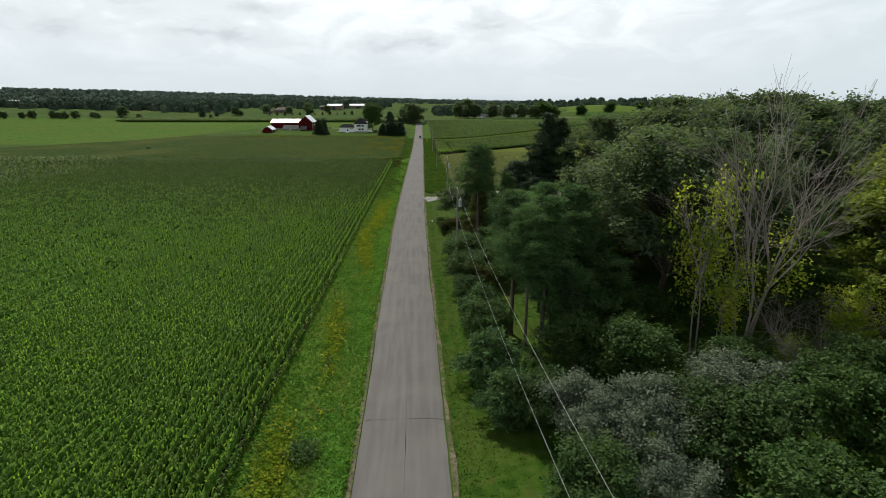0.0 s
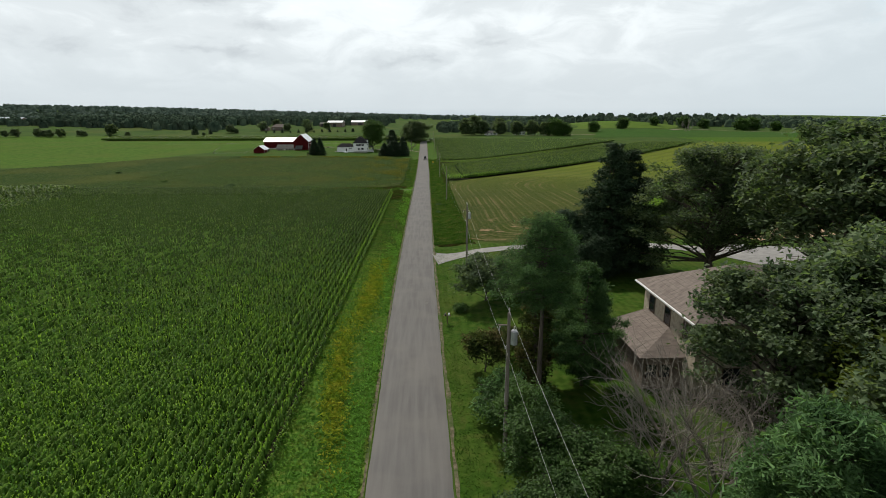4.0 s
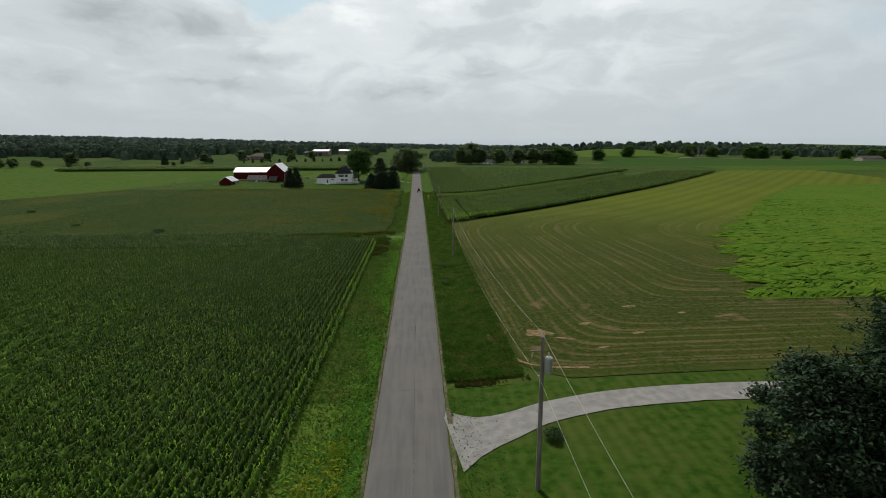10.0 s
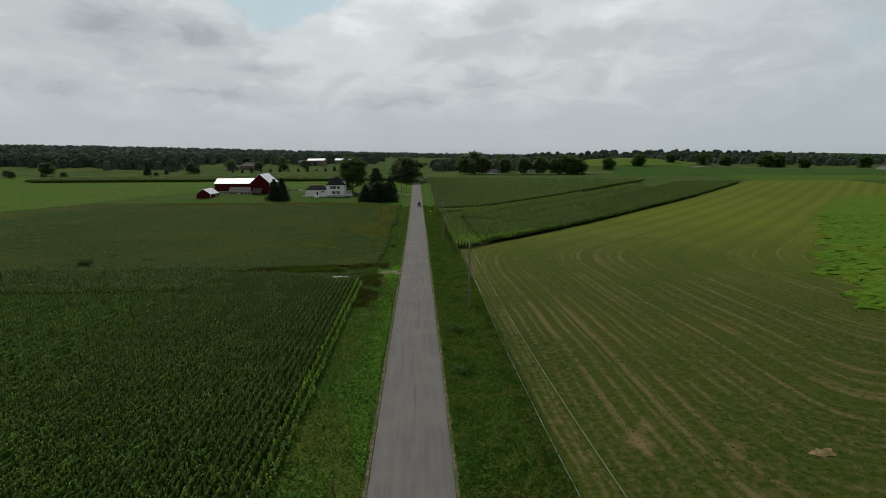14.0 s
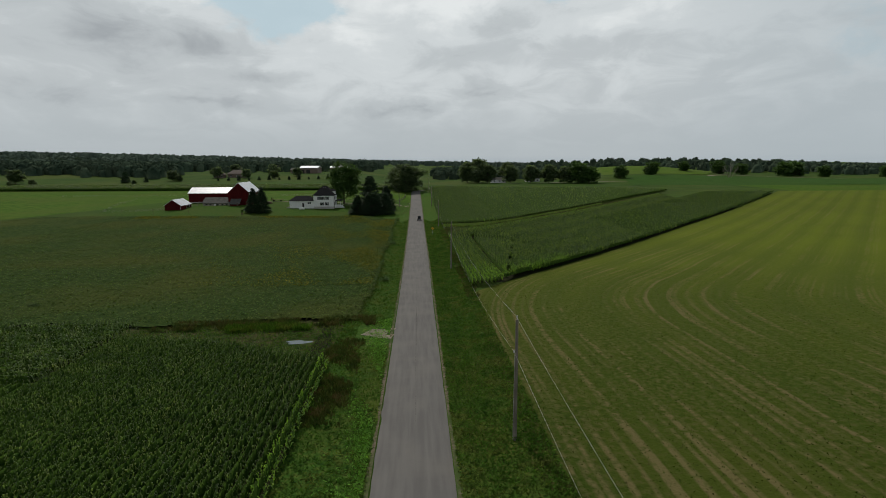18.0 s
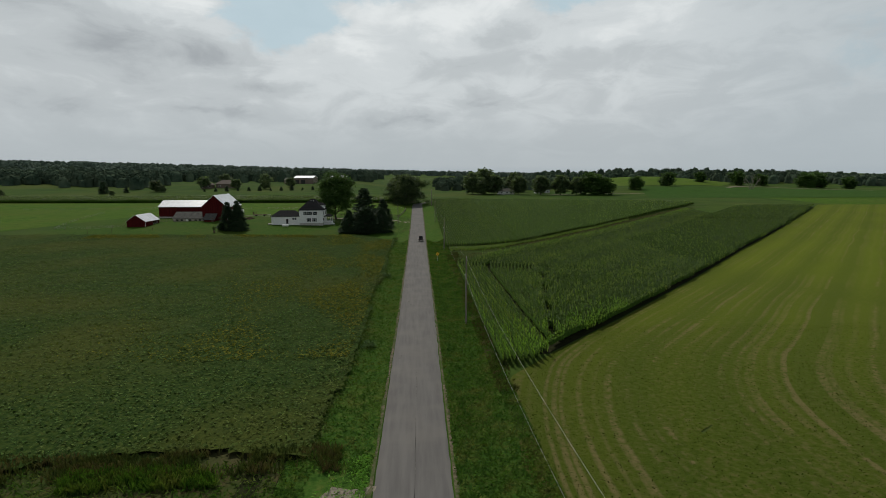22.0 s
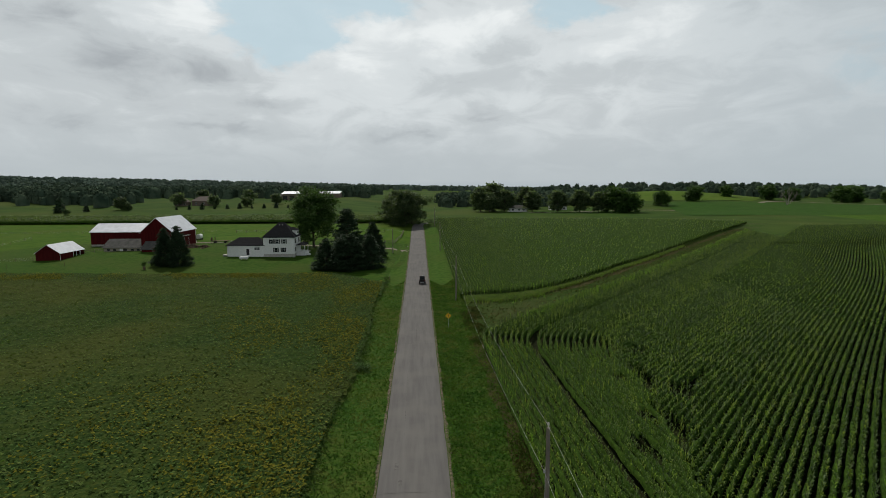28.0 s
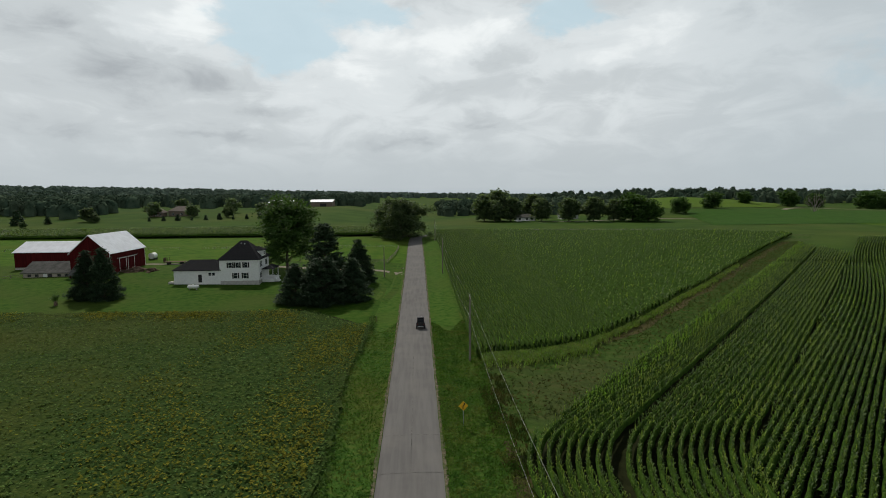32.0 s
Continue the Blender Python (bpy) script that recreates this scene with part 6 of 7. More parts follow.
# ---- driveways, aprons, water ----
tagged(ribbon("driveway", [(ROAD_R - 0.5, 128.2), (4, 128.6), (9, 130.8), (16, 132.4), (28, 132.6), (40, 131.5), (48, 128), (54, 121), (57, 112), (60, 100)],
              lambda s: 3.2 + 6.5 * np.exp(-s * 38) + 2.2 * step(0.45, 0.7, s), M["drive"], 0.09, ragged=0.04), "pale grey asphalt driveway that curves to the ranch house", "driveway", kind="structure")
tagged(ribbon("driveway_pad", [(50, 128), (60, 124), (74, 120)], 11, M["drive"], 0.105), "paved parking area by the ranch house", "driveway", kind="structure")
tagged(ribbon("dirt_yard", [(62, 138), (74, 141), (92, 144)], 9, M["dirt"], 0.12, ragged=0.3), "bare tan dirt yard", "dirt yard", kind="structure")
tagged(ribbon("gravel_apron", [(ROAD_L + 0.3, 231.0), (-6.3, 231.3), (-7.6, 232.4), (-9.6, 233.2)], lambda s: 5.2 - 3.4 * s, M["gravel"], 0.07, ragged=0.4), "pale gravel field entrance", "gravel", kind="structure")
tagged(ribbon("farm_drive", [(ROAD_L + 0.3, 443), (-8, 444.5), (-30, 448), (-48, 452), (-70, 456), (-90, 458)], lambda s: 2.6 + 3.0 * np.exp(-s * 40), M["gravel"], 0.10, ragged=0.12), "pale gravel farm drive", "driveway", kind="structure")
tagged(ribbon("field_track", [(200, 640), (180, 655), (150, 655), (110, 645), (80, 640)], 3.0, M["gravel"], 0.08), "gravel yard drive", "driveway", kind="structure")
tagged(ribbon("hill_track", [(300, 700), (345, 770), (420, 780), (520, 720), (640, 690)], 5.0, M["gravel"], 0.1), "pale side road below the hill", "road", kind="structure")


def pond(name, x, y, a, b, z, label):
    g = np.random.default_rng(3)
    t = np.linspace(0, 2 * np.pi, 40, endpoint=False)
    r = 1 + 0.18 * np.sin(3 * t + 1) + 0.10 * np.sin(5 * t)
    V = np.stack([x + a * r * np.cos(t), y + b * r * np.sin(t), np.full_like(t, z)], 1)
    V = np.concatenate([V, [[x, y, z]]])
    F = np.array([[i, (i + 1) % 40, 40] for i in range(40)])
    return tagged(new(name, mesh_from(name, V, F, M["water"])), label, "water", kind="structure")


pond("puddle", -17.3, 229.4, 1.7, 0.75, gz(-17.3, 229.4) + 0.10, "small puddle of standing water in the field corner")

# cracks and patches on the road
rc = np.random.default_rng(12)


def road_mark(name, x0, x1, y0, y1, material, label):
    n = 14
    u = np.linspace(0, 1, n)
    V = []
    for k in range(n):
        y = y0 + (y1 - y0) * u[k]
        sh = float(road_centre(y)) - ROAD_X
        xa, xb = x0 + rc.normal(0, 0.03), x1 + rc.normal(0, 0.03)
        for xx in np.linspace(xa, xb, 9):
            uu = (xx - ROAD_X) / ROAD_W
            V.append((xx + sh, y, float(road_height(y)) + 0.02 + 0.06 * (1 - (2 * uu) ** 2) + 0.012))
    i = np.arange(n - 1)[:, None] * 9 + np.arange(8)[None]
    F = np.stack([i, i + 1, i + 10, i + 9], -1).reshape(-1, 4)
    return tagged(new(name, mesh_from(name, np.array(V), F, material)), label, "road mark", kind="structure")


for y, w in ((339.0, 0.10), (331.5, 0.07), (33.5, 0.06), (136.5, 0.06), (186.0, 0.05), (290.0, 0.05), (410.0, 0.06)):
    road_mark("road_joint", ROAD_L + 0.25, ROAD_R - 0.25, y, y + w, M["crack"], "dark sealed joint across the road")
for x, y0, y1 in ((-1.7, 20, 66), (-1.6, 120, 175), (-1.75, 205, 262), (-2.9, 300, 318), (-1.8, 325, 372)):
    road_mark("road_seam", x - 0.018, x + 0.018, y0, y1, M["crack"], "dark lengthwise seam in the asphalt")
for x, y, a, b in ((-4.0, 44.0, 0.12, 1.6), (-3.4, 293.5, 0.16, 1.2), (-3.0, 291.0, 0.13, 0.9), (-0.2, 103, 0.2, 1.6), (-3.9, 262, 0.2, 1.2)):
    road_mark("road_patch", x - a, x + a, y, y + b, M["crack"], "dark tar patch in the asphalt")

# ---- power line ----


def utility_pole(x, y, h, transformer, arm=True):
    e = empty("utility_pole", x, y, gz(x, y), 0)
    tagged(e, "weathered wooden utility pole carrying two wires" + (" and a grey transformer" if transformer else ""), "utility pole", "power line poles")
    part("pole", cyl(bmesh.new(), (0, 0, -0.6), (0, 0, h), 0.17, 0.11, 12), M["wood"], e)
    part("pole_top_insulator", cyl(cyl(bmesh.new(), (0, 0, h), (0, 0, h + 0.18), 0.03, 0.03, 8), (0, 0, h + 0.16), (0, 0, h + 0.32), 0.07, 0.05, 10), M["concrete"], e, "pale porcelain insulator")
    part("neutral_bracket", cyl(boxes((-0.22, -0.1, -0.03, 0.03, h - 2.65, h - 2.58)), (-0.2, 0, h - 2.7), (-0.2, 0, h - 2.53), 0.05, 0.05, 8), M["steel"], e)
    part("ground_wire", cyl(bmesh.new(), (-0.165, 0, 0), (-0.125, 0, h - 2.4), 0.012, 0.012, 5), M["wire"], e)
    if transformer:
        can = cyl(bmesh.new(), (0.36, -0.12, h - 2.3), (0.36, -0.12, h - 1.35), 0.24, 0.24, 16)
        can = part("transformer", can, M["steel"], e, "grey cylindrical transformer can")
        part("lid", cyl(bmesh.new(), (0.36, -0.12, h - 1.347), (0.36, -0.12, h - 1.25), 0.25, 0.16, 16), M["steel"], can)
        part("bushing", cyl(bmesh.new(), (0.36, -0.12, h - 1.25), (0.36, -0.12, h - 0.98), 0.05, 0.03, 8), M["concrete"], can)
        part("fuse_arm", boxes((-0.75, 0.1, -0.04, 0.04, h - 0.95, h - 0.87)), M["wood"], e)
        part("fuse_cutout", cyl(bmesh.new(), (-0.68, 0, h - 1.35), (-0.60, 0, h - 0.90), 0.04, 0.04, 8), M["concrete"], e)
    return h


POLES = [(6.3, 3, 10.2, False), (4.9, 70.8, 10.9, True), (6.0, 121.0, 10.5, True), (6.0, 201.2, 10.1, False), (6.05, 278.6, 10.6, False), (6.8, 363, 9.8, False), (6.5, 441, 10.2, False), (7.0, 520, 10.0, False)]
for p in POLES:
    utility_pole(*p)
utility_pole(-10.4, 436, 8.5, False)


def cable(name, a, b, sag, r, label):
    a, b = np.array(a), np.array(b)
    t = np.linspace(0, 1, 13)
    P = a[None] * (1 - t)[:, None] + b[None] * t[:, None]
    P[:, 2] -= sag * 4 * t * (1 - t)
    segs = [[*P[i], *P[i + 1], r, r] for i in range(12)]
    return tagged(new(name, mesh_from(name, *tubes(segs, 4), M["wire"])), label, "wire")


for (x0, y0, h0, _), (x1, y1, h1, _) in zip(POLES, POLES[1:]):
    z0, z1 = gz(x0, y0), gz(x1, y1)
    cable("power_wire", (x0 - 0.1, y0, z0 + h0 + 0.3), (x1 - 0.1, y1, z1 + h1 + 0.3), 0.019 * (y1 - y0), 0.0065, "thin bare power wire strung between the poles")
    cable("neutral_wire", (x0 - 0.2, y0, z0 + h0 - 2.6), (x1 - 0.2, y1, z1 + h1 - 2.6), 0.022 * (y1 - y0), 0.0065, "thin bare neutral wire strung below the power wire")

# ---- roadside things ----


def mailbox(x, y):
    e = empty("mailbox", x, y, gz(x, y), 0)
    tagged(e, "two black mailboxes on a wooden post", "mailbox", "mailboxes")
    part("post", boxes((-0.05, 0.05, -0.05, 0.05, -0.3, 1.05)), M["brownwood"], e)
    part("shelf", boxes((-0.45, 0.45, -0.12, 0.12, 1.051, 1.09)), M["brownwood"], e)
    for s, m in ((-0.22, M["black"]), (0.22, M["steel"])):
        bm = boxes((s - 0.10, s + 0.10, -0.26, 0.26, 1.091, 1.22))
        cyl(bm, (s, -0.258, 1.22), (s, 0.258, 1.22), 0.098, 0.098, 14)
        b = part("box", bm, m, e)
        part("flag", boxes((s + 0.102, s + 0.115, 0.0, 0.05, 1.2, 1.42)), M["lampred"], b, "small red flag")
    return e


mailbox(1.75, 96.4)
mailbox(-5.6, 446.0)


def warning_sign(x, y):
    e = empty("road_sign", x, y, gz(x, y), 0)
    tagged(e, "yellow diamond curve warning sign on a steel post", "road sign")
    part("post", boxes((-0.03, 0.03, -0.03, 0.03, -0.4, 2.9)), M["steel"], e)
    r = 0.54
    pl = part("plate", poly(bmesh.new(), [(r, -0.04, 2.35), (0, -0.04, 2.35 + r), (-r, -0.04, 2.35), (0, -0.04, 2.35 - r)], (0, 0.006, 0)), M["sign"], e, "yellow diamond plate")
    bm = bmesh.new()
    for q in ([(-0.09, 2.02), (0.01, 2.02), (0.01, 2.30), (-0.09, 2.34)], [(-0.09, 2.34), (0.01, 2.30), (0.15, 2.44), (0.07, 2.50)], [(0.07, 2.48), (0.16, 2.44), (0.16, 2.58), (0.07, 2.58)], [(0.01, 2.58), (0.22, 2.58), (0.115, 2.74)]):
        poly(bm, [(x_, -0.046, z_) for x_, z_ in q], (0, -0.003, 0))
    part("curve_arrow", bm, M["black"], pl, "black bent arrow")
    return e


warning_sign(3.9, 341.5)


def marker_post(x, y, h=1.1):
    e = empty("marker_post", x, y, gz(x, y), 0)
    tagged(e, "short dark marker post in the grass", "post", "marker posts")
    part("stake", boxes((-0.04, 0.04, -0.03, 0.03, -0.3, h), bevel=0.008), M["brownwood"], e)
    part("cap", boxes((-0.05, 0.05, -0.04, 0.04, h + 0.002, h + 0.09), bevel=0.01), M["black"], e)


for x, y in ((-9.0, 388), (-8.3, 42.0), (-7.6, 158.0), (4.8, 184.5), (-10.5, 60), (1.9, 446.5)):
    marker_post(x, y)


def weeds(name, x0, x1, y0, y1, n, h, material, label, seed):
    g = np.random.default_rng(seed)
    X, Y = g.uniform(x0, x1, n), g.uniform(y0, y1, n)
    dens = np.sin(X * 0.9 + 2 * np.sin(Y * 0.35)) + np.sin(Y * 0.7 + X * 0.3) + g.normal(0, 0.5, n)
    k = dens > -0.5
    return tufts(name, X[k], Y[k], h, 0.10, material, label, g)


weeds("tall_weeds", -40, -8, 236.0, 239.8, 2600, 0.7, M["weed"], "dark tall weeds along the field ditch", 51)
weeds("tall_weeds", -29, -17, 234.6, 237.2, 800, 0.8, M["grass"], "green reeds in the field ditch", 52)
weeds("tall_weeds", -13.0, -8.5, 205, 229, 2200, 0.5, M["weed"], "brown weeds at the corn field corner", 53)
weeds("tall_weeds", 7.0, 9.2, 250, 300, 1300, 0.45, M["weed"], "brown weeds between verge and corn", 54)
weeds("tall_weeds", 1.8, 9.0, 136.9, 138.2, 900, 0.22, M["weed"], "brown weeds on the ditch bank", 55)
weeds("tall_weeds", 6.8, 10.5, 330, 356, 1500, 0.4, M["weed"], "rank weeds beside the corn", 56)
gp = np.random.default_rng(57)
_y = gp.uniform(164, 300, 12000)
_x = REG_W(_y) + gp.random(12000) * (REG_E(_y) - REG_W(_y))
sward("green_regrowth", _x, _y, 0.4, 0.25, M["grass"], "rank green regrowth in the hay field", gp)
for x, y, k in ((-77.3, 246.5, 1.0), (-110, 262, 0.7), (-150, 300, 0.8), (-66, 251, 0.5), (3.2, 192, 0.5), (2.6, 178, 0.45), (-8.0, 30.0, 0.6), (-8.4, 268, 0.55), (-9.1, 320, 0.6)):
    b = plant("field_bush", "small dark wild bush in the field edge", "shrub", None, deciduous(60 + int(x) % 5, 1.7, 1.6, 0.1, 24, 1100, 0.14, clump=0.3)[1], M["maple"], group="field bushes", crown_name="foliage")
    b.matrix_basis = pose(x, y, gz(x, y) - 0.1) @ Matrix.Diagonal((k, k, k, 1))

# ---- utility vehicle on the road ----


def utv(x, y):
    z = float(road_height(y)) + 0.08
    e = empty("utility_vehicle", x, y, z, 0)
    tagged(e, "small black utility vehicle with roof and cargo bed on the road", "vehicle")
    bm = boxes((-0.66, 0.66, -1.25, 1.35, 0.42, 0.72), bevel=0.05)
    body = part("body", bm, M["black"], e)
    part("hood", poly(bmesh.new(), [(-0.6, 0.75, 1.02), (0.6, 0.75, 1.02), (0.55, 1.5, 0.78), (-0.55, 1.5, 0.78)], (0, 0, -0.25)), M["black"], e)
    bed = part("cargo_bed", boxes((-0.72, 0.72, -1.45, -0.35, 0.80, 0.84), (-0.72, -0.68, -1.45, -0.35, 0.84, 1.12), (0.68, 0.72, -1.45, -0.35, 0.84, 1.12), (-0.68, 0.68, -0.39, -0.35, 0.84, 1.12)), M["black"], e, "black open cargo bed")
    part("tailgate", boxes((-0.70, 0.70, -1.50, -1.455, 0.80, 1.12), bevel=0.01), M["black"], bed)
    for s in (-1, 1):
        part("tail_lamp", boxes((s * 0.60 - 0.06, s * 0.60 + 0.06, -1.53, -1.502, 0.92, 1.02)), M["lampred"], bed, "red tail lamp")
    part("roof", boxes((-0.68, 0.68, -0.42, 0.72, 1.90, 1.97), bevel=0.03), M["black"], e, "flat black roof")
    part("roof_edge", boxes((-0.55, 0.55, 0.722, 0.80, 1.91, 1.955)), M["white_metal"], e, "pale front edge of the roof")
    for sx in (-1, 1):
        for ya, yb in ((-0.36, -0.40), (0.95, 0.60)):
            part("roll_bar", cyl(bmesh.new(), (sx * 0.62, ya, 0.7), (sx * 0.6, yb, 1.91), 0.035, 0.035, 8), M["black"], e)
    part("seat", boxes((-0.58, 0.58, -0.25, 0.25, 0.721, 0.92), (-0.58, 0.58, -0.33, -0.24, 0.92, 1.4), bevel=0.03), M["rubber"], e)
    part("windscreen", poly(bmesh.new(), [(-0.58, 0.93, 1.0), (0.58, 0.93, 1.0), (0.56, 0.62, 1.88), (-0.56, 0.62, 1.88)], (0, 0.012, 0.004)), M["glass"], e)
    part("rear_panel", boxes((-0.55, 0.55, -0.405, -0.385, 1.13, 1.72)), M["glass"], e, "dark rear window panel")
    for sx in (-1, 1):
        for yy in (-0.95, 1.0):
            w = cyl(bmesh.new(), (sx * 0.60, yy, 0.33), (sx * 0.86, yy, 0.33), 0.33, 0.33, 20)
            bmesh.ops.bevel(w, geom=[ed for ed in w.edges if len(ed.link_faces) == 2 and ed.calc_face_angle(0) > 1.0], offset=0.05, segments=2, affect="EDGES")
            wh = part("wheel", w, M["rubber"], e)
            part("rim", cyl(bmesh.new(), (sx * 0.80, yy, 0.33), (sx * 0.872, yy, 0.33), 0.18, 0.16, 14), M["steel"], wh)
    part("rear_bumper", boxes((-0.5, 0.5, -1.58, -1.505, 0.50, 0.62), bevel=0.015), M["steel"], e)
    return e


utv(-0.45, 383.0)

# ---- buildings ----


def gable_roof(bm, x0, x1, y0, y1, z0, z1, axis="y", over=0.35, thick=0.14):
    """Two slabs; axis: the way the ridge runs."""
    if axis == "y":
        xm = (x0 + x1) / 2
        k = (z1 - z0) / (xm - x0)
        for s, xe in ((-1, x0 - over), (1, x1 + over)):
            ze = z0 - k * over
            poly(bm, [(xe, y0 - over, ze), (xe, y1 + over, ze), (xm, y1 + over, z1), (xm, y0 - over, z1)], (0, 0, thick))
    else:
        ym = (y0 + y1) / 2
        k = (z1 - z0) / (ym - y0)
        for s, ye in ((-1, y0 - over), (1, y1 + over)):
            ze = z0 - k * over
            poly(bm, [(x0 - over, ye, ze), (x1 + over, ye, ze), (x1 + over, ym, z1), (x0 - over, ym, z1)], (0, 0, thick))
    return bm


def gable_walls(bm, x0, x1, y0, y1, z0, z1, zr, axis="y", t=0.2):
    """Four walls with thickness, two of them gabled."""
    if axis == "y":
        xm = (x0 + x1) / 2
        for ya in (y0, y1 - t):
            poly(bm, [(x0, ya, z0), (x1, ya, z0), (x1, ya, z1), (xm, ya, zr), (x0, ya, z1)], (0, t, 0))
        for xa in (x0, x1 - t):
            poly(bm, [(xa, y0 + t, z0), (xa, y1 - t, z0), (xa, y1 - t, z1), (xa, y0 + t, z1)], (t, 0, 0))
    else:
        ym = (y0 + y1) / 2
        for xa in (x0, x1 - t):
            poly(bm, [(xa, y0, z0), (xa, y1, z0), (xa, y1, z1), (xa, ym, zr), (xa, y0, z1)], (t, 0, 0))
        for ya in (y0, y1 - t):
            poly(bm, [(x0 + t, ya, z0), (x1 - t, ya, z0), (x1 - t, ya, z1), (x0 + t, ya, z1)], (0, t, 0))
    return bm


def hip_roof(bm, x0, x1, y0, y1, z0, zr, ridge, over=0.4, axis="x"):
    """Four slopes up to a ridge of that length along x or y."""
    xm, ym = (x0 + x1) / 2, (y0 + y1) / 2
    x0, x1, y0, y1 = x0 - over, x1 + over, y0 - over, y1 + over
    a, b = ((xm - ridge / 2, ym, zr), (xm + ridge / 2, ym, zr)) if axis == "x" else ((xm, ym - ridge / 2, zr), (xm, ym + ridge / 2, zr))
    lo = [(x0, y0, z0), (x1, y0, z0), (x1, y1, z0), (x0, y1, z0)]
    V = [bm.verts.new(p) for p in lo + [(p[0], p[1], p[2] + 0.12) for p in lo] + [a, b]]
    if axis == "x":
        fs = [(4, 5, 9, 8), (5, 6, 9), (6, 7, 8, 9), (7, 4, 8)]
    else:
        fs = [(4, 5, 8), (5, 6, 9, 8), (6, 7, 9), (7, 4, 8, 9)]
    for f in fs + [(3, 2, 1, 0), (0, 1, 5, 4), (1, 2, 6, 5), (2, 3, 7, 6), (3, 0, 4, 7)]:
        bm.faces.new([V[i] for i in f])
    return bm


def window(parent, x, z, w, h, y, out=-1, axis="x", frame_mat=None, shutters=None, mullion=True):
    """A window on a wall whose outer face lies at y (axis x) or at x=y (axis y); out: which way is outside."""
    fm = frame_mat or M["white"]

    def bx(a0, a1, d0, d1, z0, z1):
        d0, d1 = sorted((y + out * d0, y + out * d1))
        return (a0, a1, d0, d1, z0, z1) if axis == "x" else (d0, d1, a0, a1, z0, z1)

    e = part("window", boxes(bx(x - w / 2, x + w / 2, 0.004, 0.03, z, z + h)), M["glass"], parent, "dark glazed window")
    f = 0.07
    part("window_frame", boxes(bx(x - w / 2 - f, x - w / 2, 0.004, 0.06, z - f, z + h + f), bx(x + w / 2, x + w / 2 + f, 0.004, 0.06, z - f, z + h + f), bx(x - w / 2, x + w / 2, 0.004, 0.06, z + h, z + h + f), bx(x - w / 2, x + w / 2, 0.004, 0.08, z - f, z), *([bx(x - w / 2, x + w / 2, 0.031, 0.05, z + h / 2 - 0.02, z + h / 2 + 0.02)] if mullion else [])), fm, e)
    if shutters:
        for s in (-1, 1):
            xc = x + s * (w / 2 + f + 0.20)
            part("shutter", boxes(bx(xc - 0.18, xc + 0.18, 0.004, 0.05, z - 0.03, z + h + 0.03)), shutters, e, "black shutter")
    return e


def roof_ribs(parent, x0, x1, y0, y1, z0, z1, side, step_, axis="y", over=0.35, material=None):
    """Standing seams of a metal roof slope, each a part; side: -1 or 1 of the ridge."""
    m = material or M["white_metal"]
    if axis == "y":
        xm = (x0 + x1) / 2
        xe = x0 - over if side < 0 else x1 + over
        ze = z0 - (z1 - z0) / (xm - x0) * over
        ys = np.arange(y0 - over + 0.3, y1 + over, step_)
        for yy in ys:
            bm = poly(bmesh.new(), [(xe, yy - 0.02, ze + 0.142), (xe, yy + 0.02, ze + 0.142), (xm, yy + 0.02, z1 + 0.142), (xm, yy - 0.02, z1 + 0.142)], (0, 0, 0.03))
            part("seam", bm, m, parent)
    else:
        ym = (y0 + y1) / 2
        ye = y0 - over if side < 0 else y1 + over
        ze = z0 - (z1 - z0) / (ym - y0) * over
        for xx in np.arange(x0 - over + 0.3, x1 + over, step_):
            bm = poly(bmesh.new(), [(xx - 0.02, ye, ze + 0.142), (xx + 0.02, ye, ze + 0.142), (xx + 0.02, ym, z1 + 0.142), (xx - 0.02, ym, z1 + 0.142)], (0, 0, 0.03))
            part("seam", bm, m, parent)


def main_barn():
    x0, x1, y0, y1 = -97.6, -86.8, 437, 456
    z = gz(-92, 446) - 0.3
    e = new("barn")
    tagged(e, "tall red gabled barn with a white metal roof", "barn")
    part("wall", gable_walls(bmesh.new(), x0, x1, y0, y1, z - 0.8, 4.6, 9.5), M["red"], e, "dark red board wall")
    r = part("roof", gable_roof(bmesh.new(), x0, x1, y0, y1, 4.6, 9.5, "y", 0.4), M["white_metal"], e, "white sheet metal roof")
    roof_ribs(r, x0, x1, y0, y1, 4.6, 9.5, 1, 1.2)
    roof_ribs(r, x0, x1, y0, y1, 4.6, 9.5, -1, 1.2)
    for yy in (441.5, 446.0):
        d = part("sliding_door", boxes((x1 + 0.004, x1 + 0.08, yy, yy + 3.6, z + 0.3, z + 4.4)), M["red"], e, "red sliding barn door")
        part("door_trim", boxes((x1 + 0.082, x1 + 0.11, yy, yy + 0.14, z + 0.3, z + 4.4), (x1 + 0.082, x1 + 0.11, yy + 3.46, yy + 3.6, z + 0.3, z + 4.4), (x1 + 0.082, x1 + 0.11, yy + 0.14, yy + 3.46, z + 4.26, z + 4.4)), M["white"], d, "white door trim")
    part("corner_trim", boxes((x1 + 0.003, x1 + 0.05, y0 - 0.05, y0 + 0.15, z, 4.3)), M["white"], e)
    part("corner_trim", boxes((x1 + 0.003, x1 + 0.05, y1 - 0.15, y1 + 0.05, z, 4.3)), M["white"], e)
    part("door_track", boxes((x1 + 0.003, x1 + 0.14, 440.5, 451.5, z + 4.42, z + 4.55)), M["steel"], e)
    return e


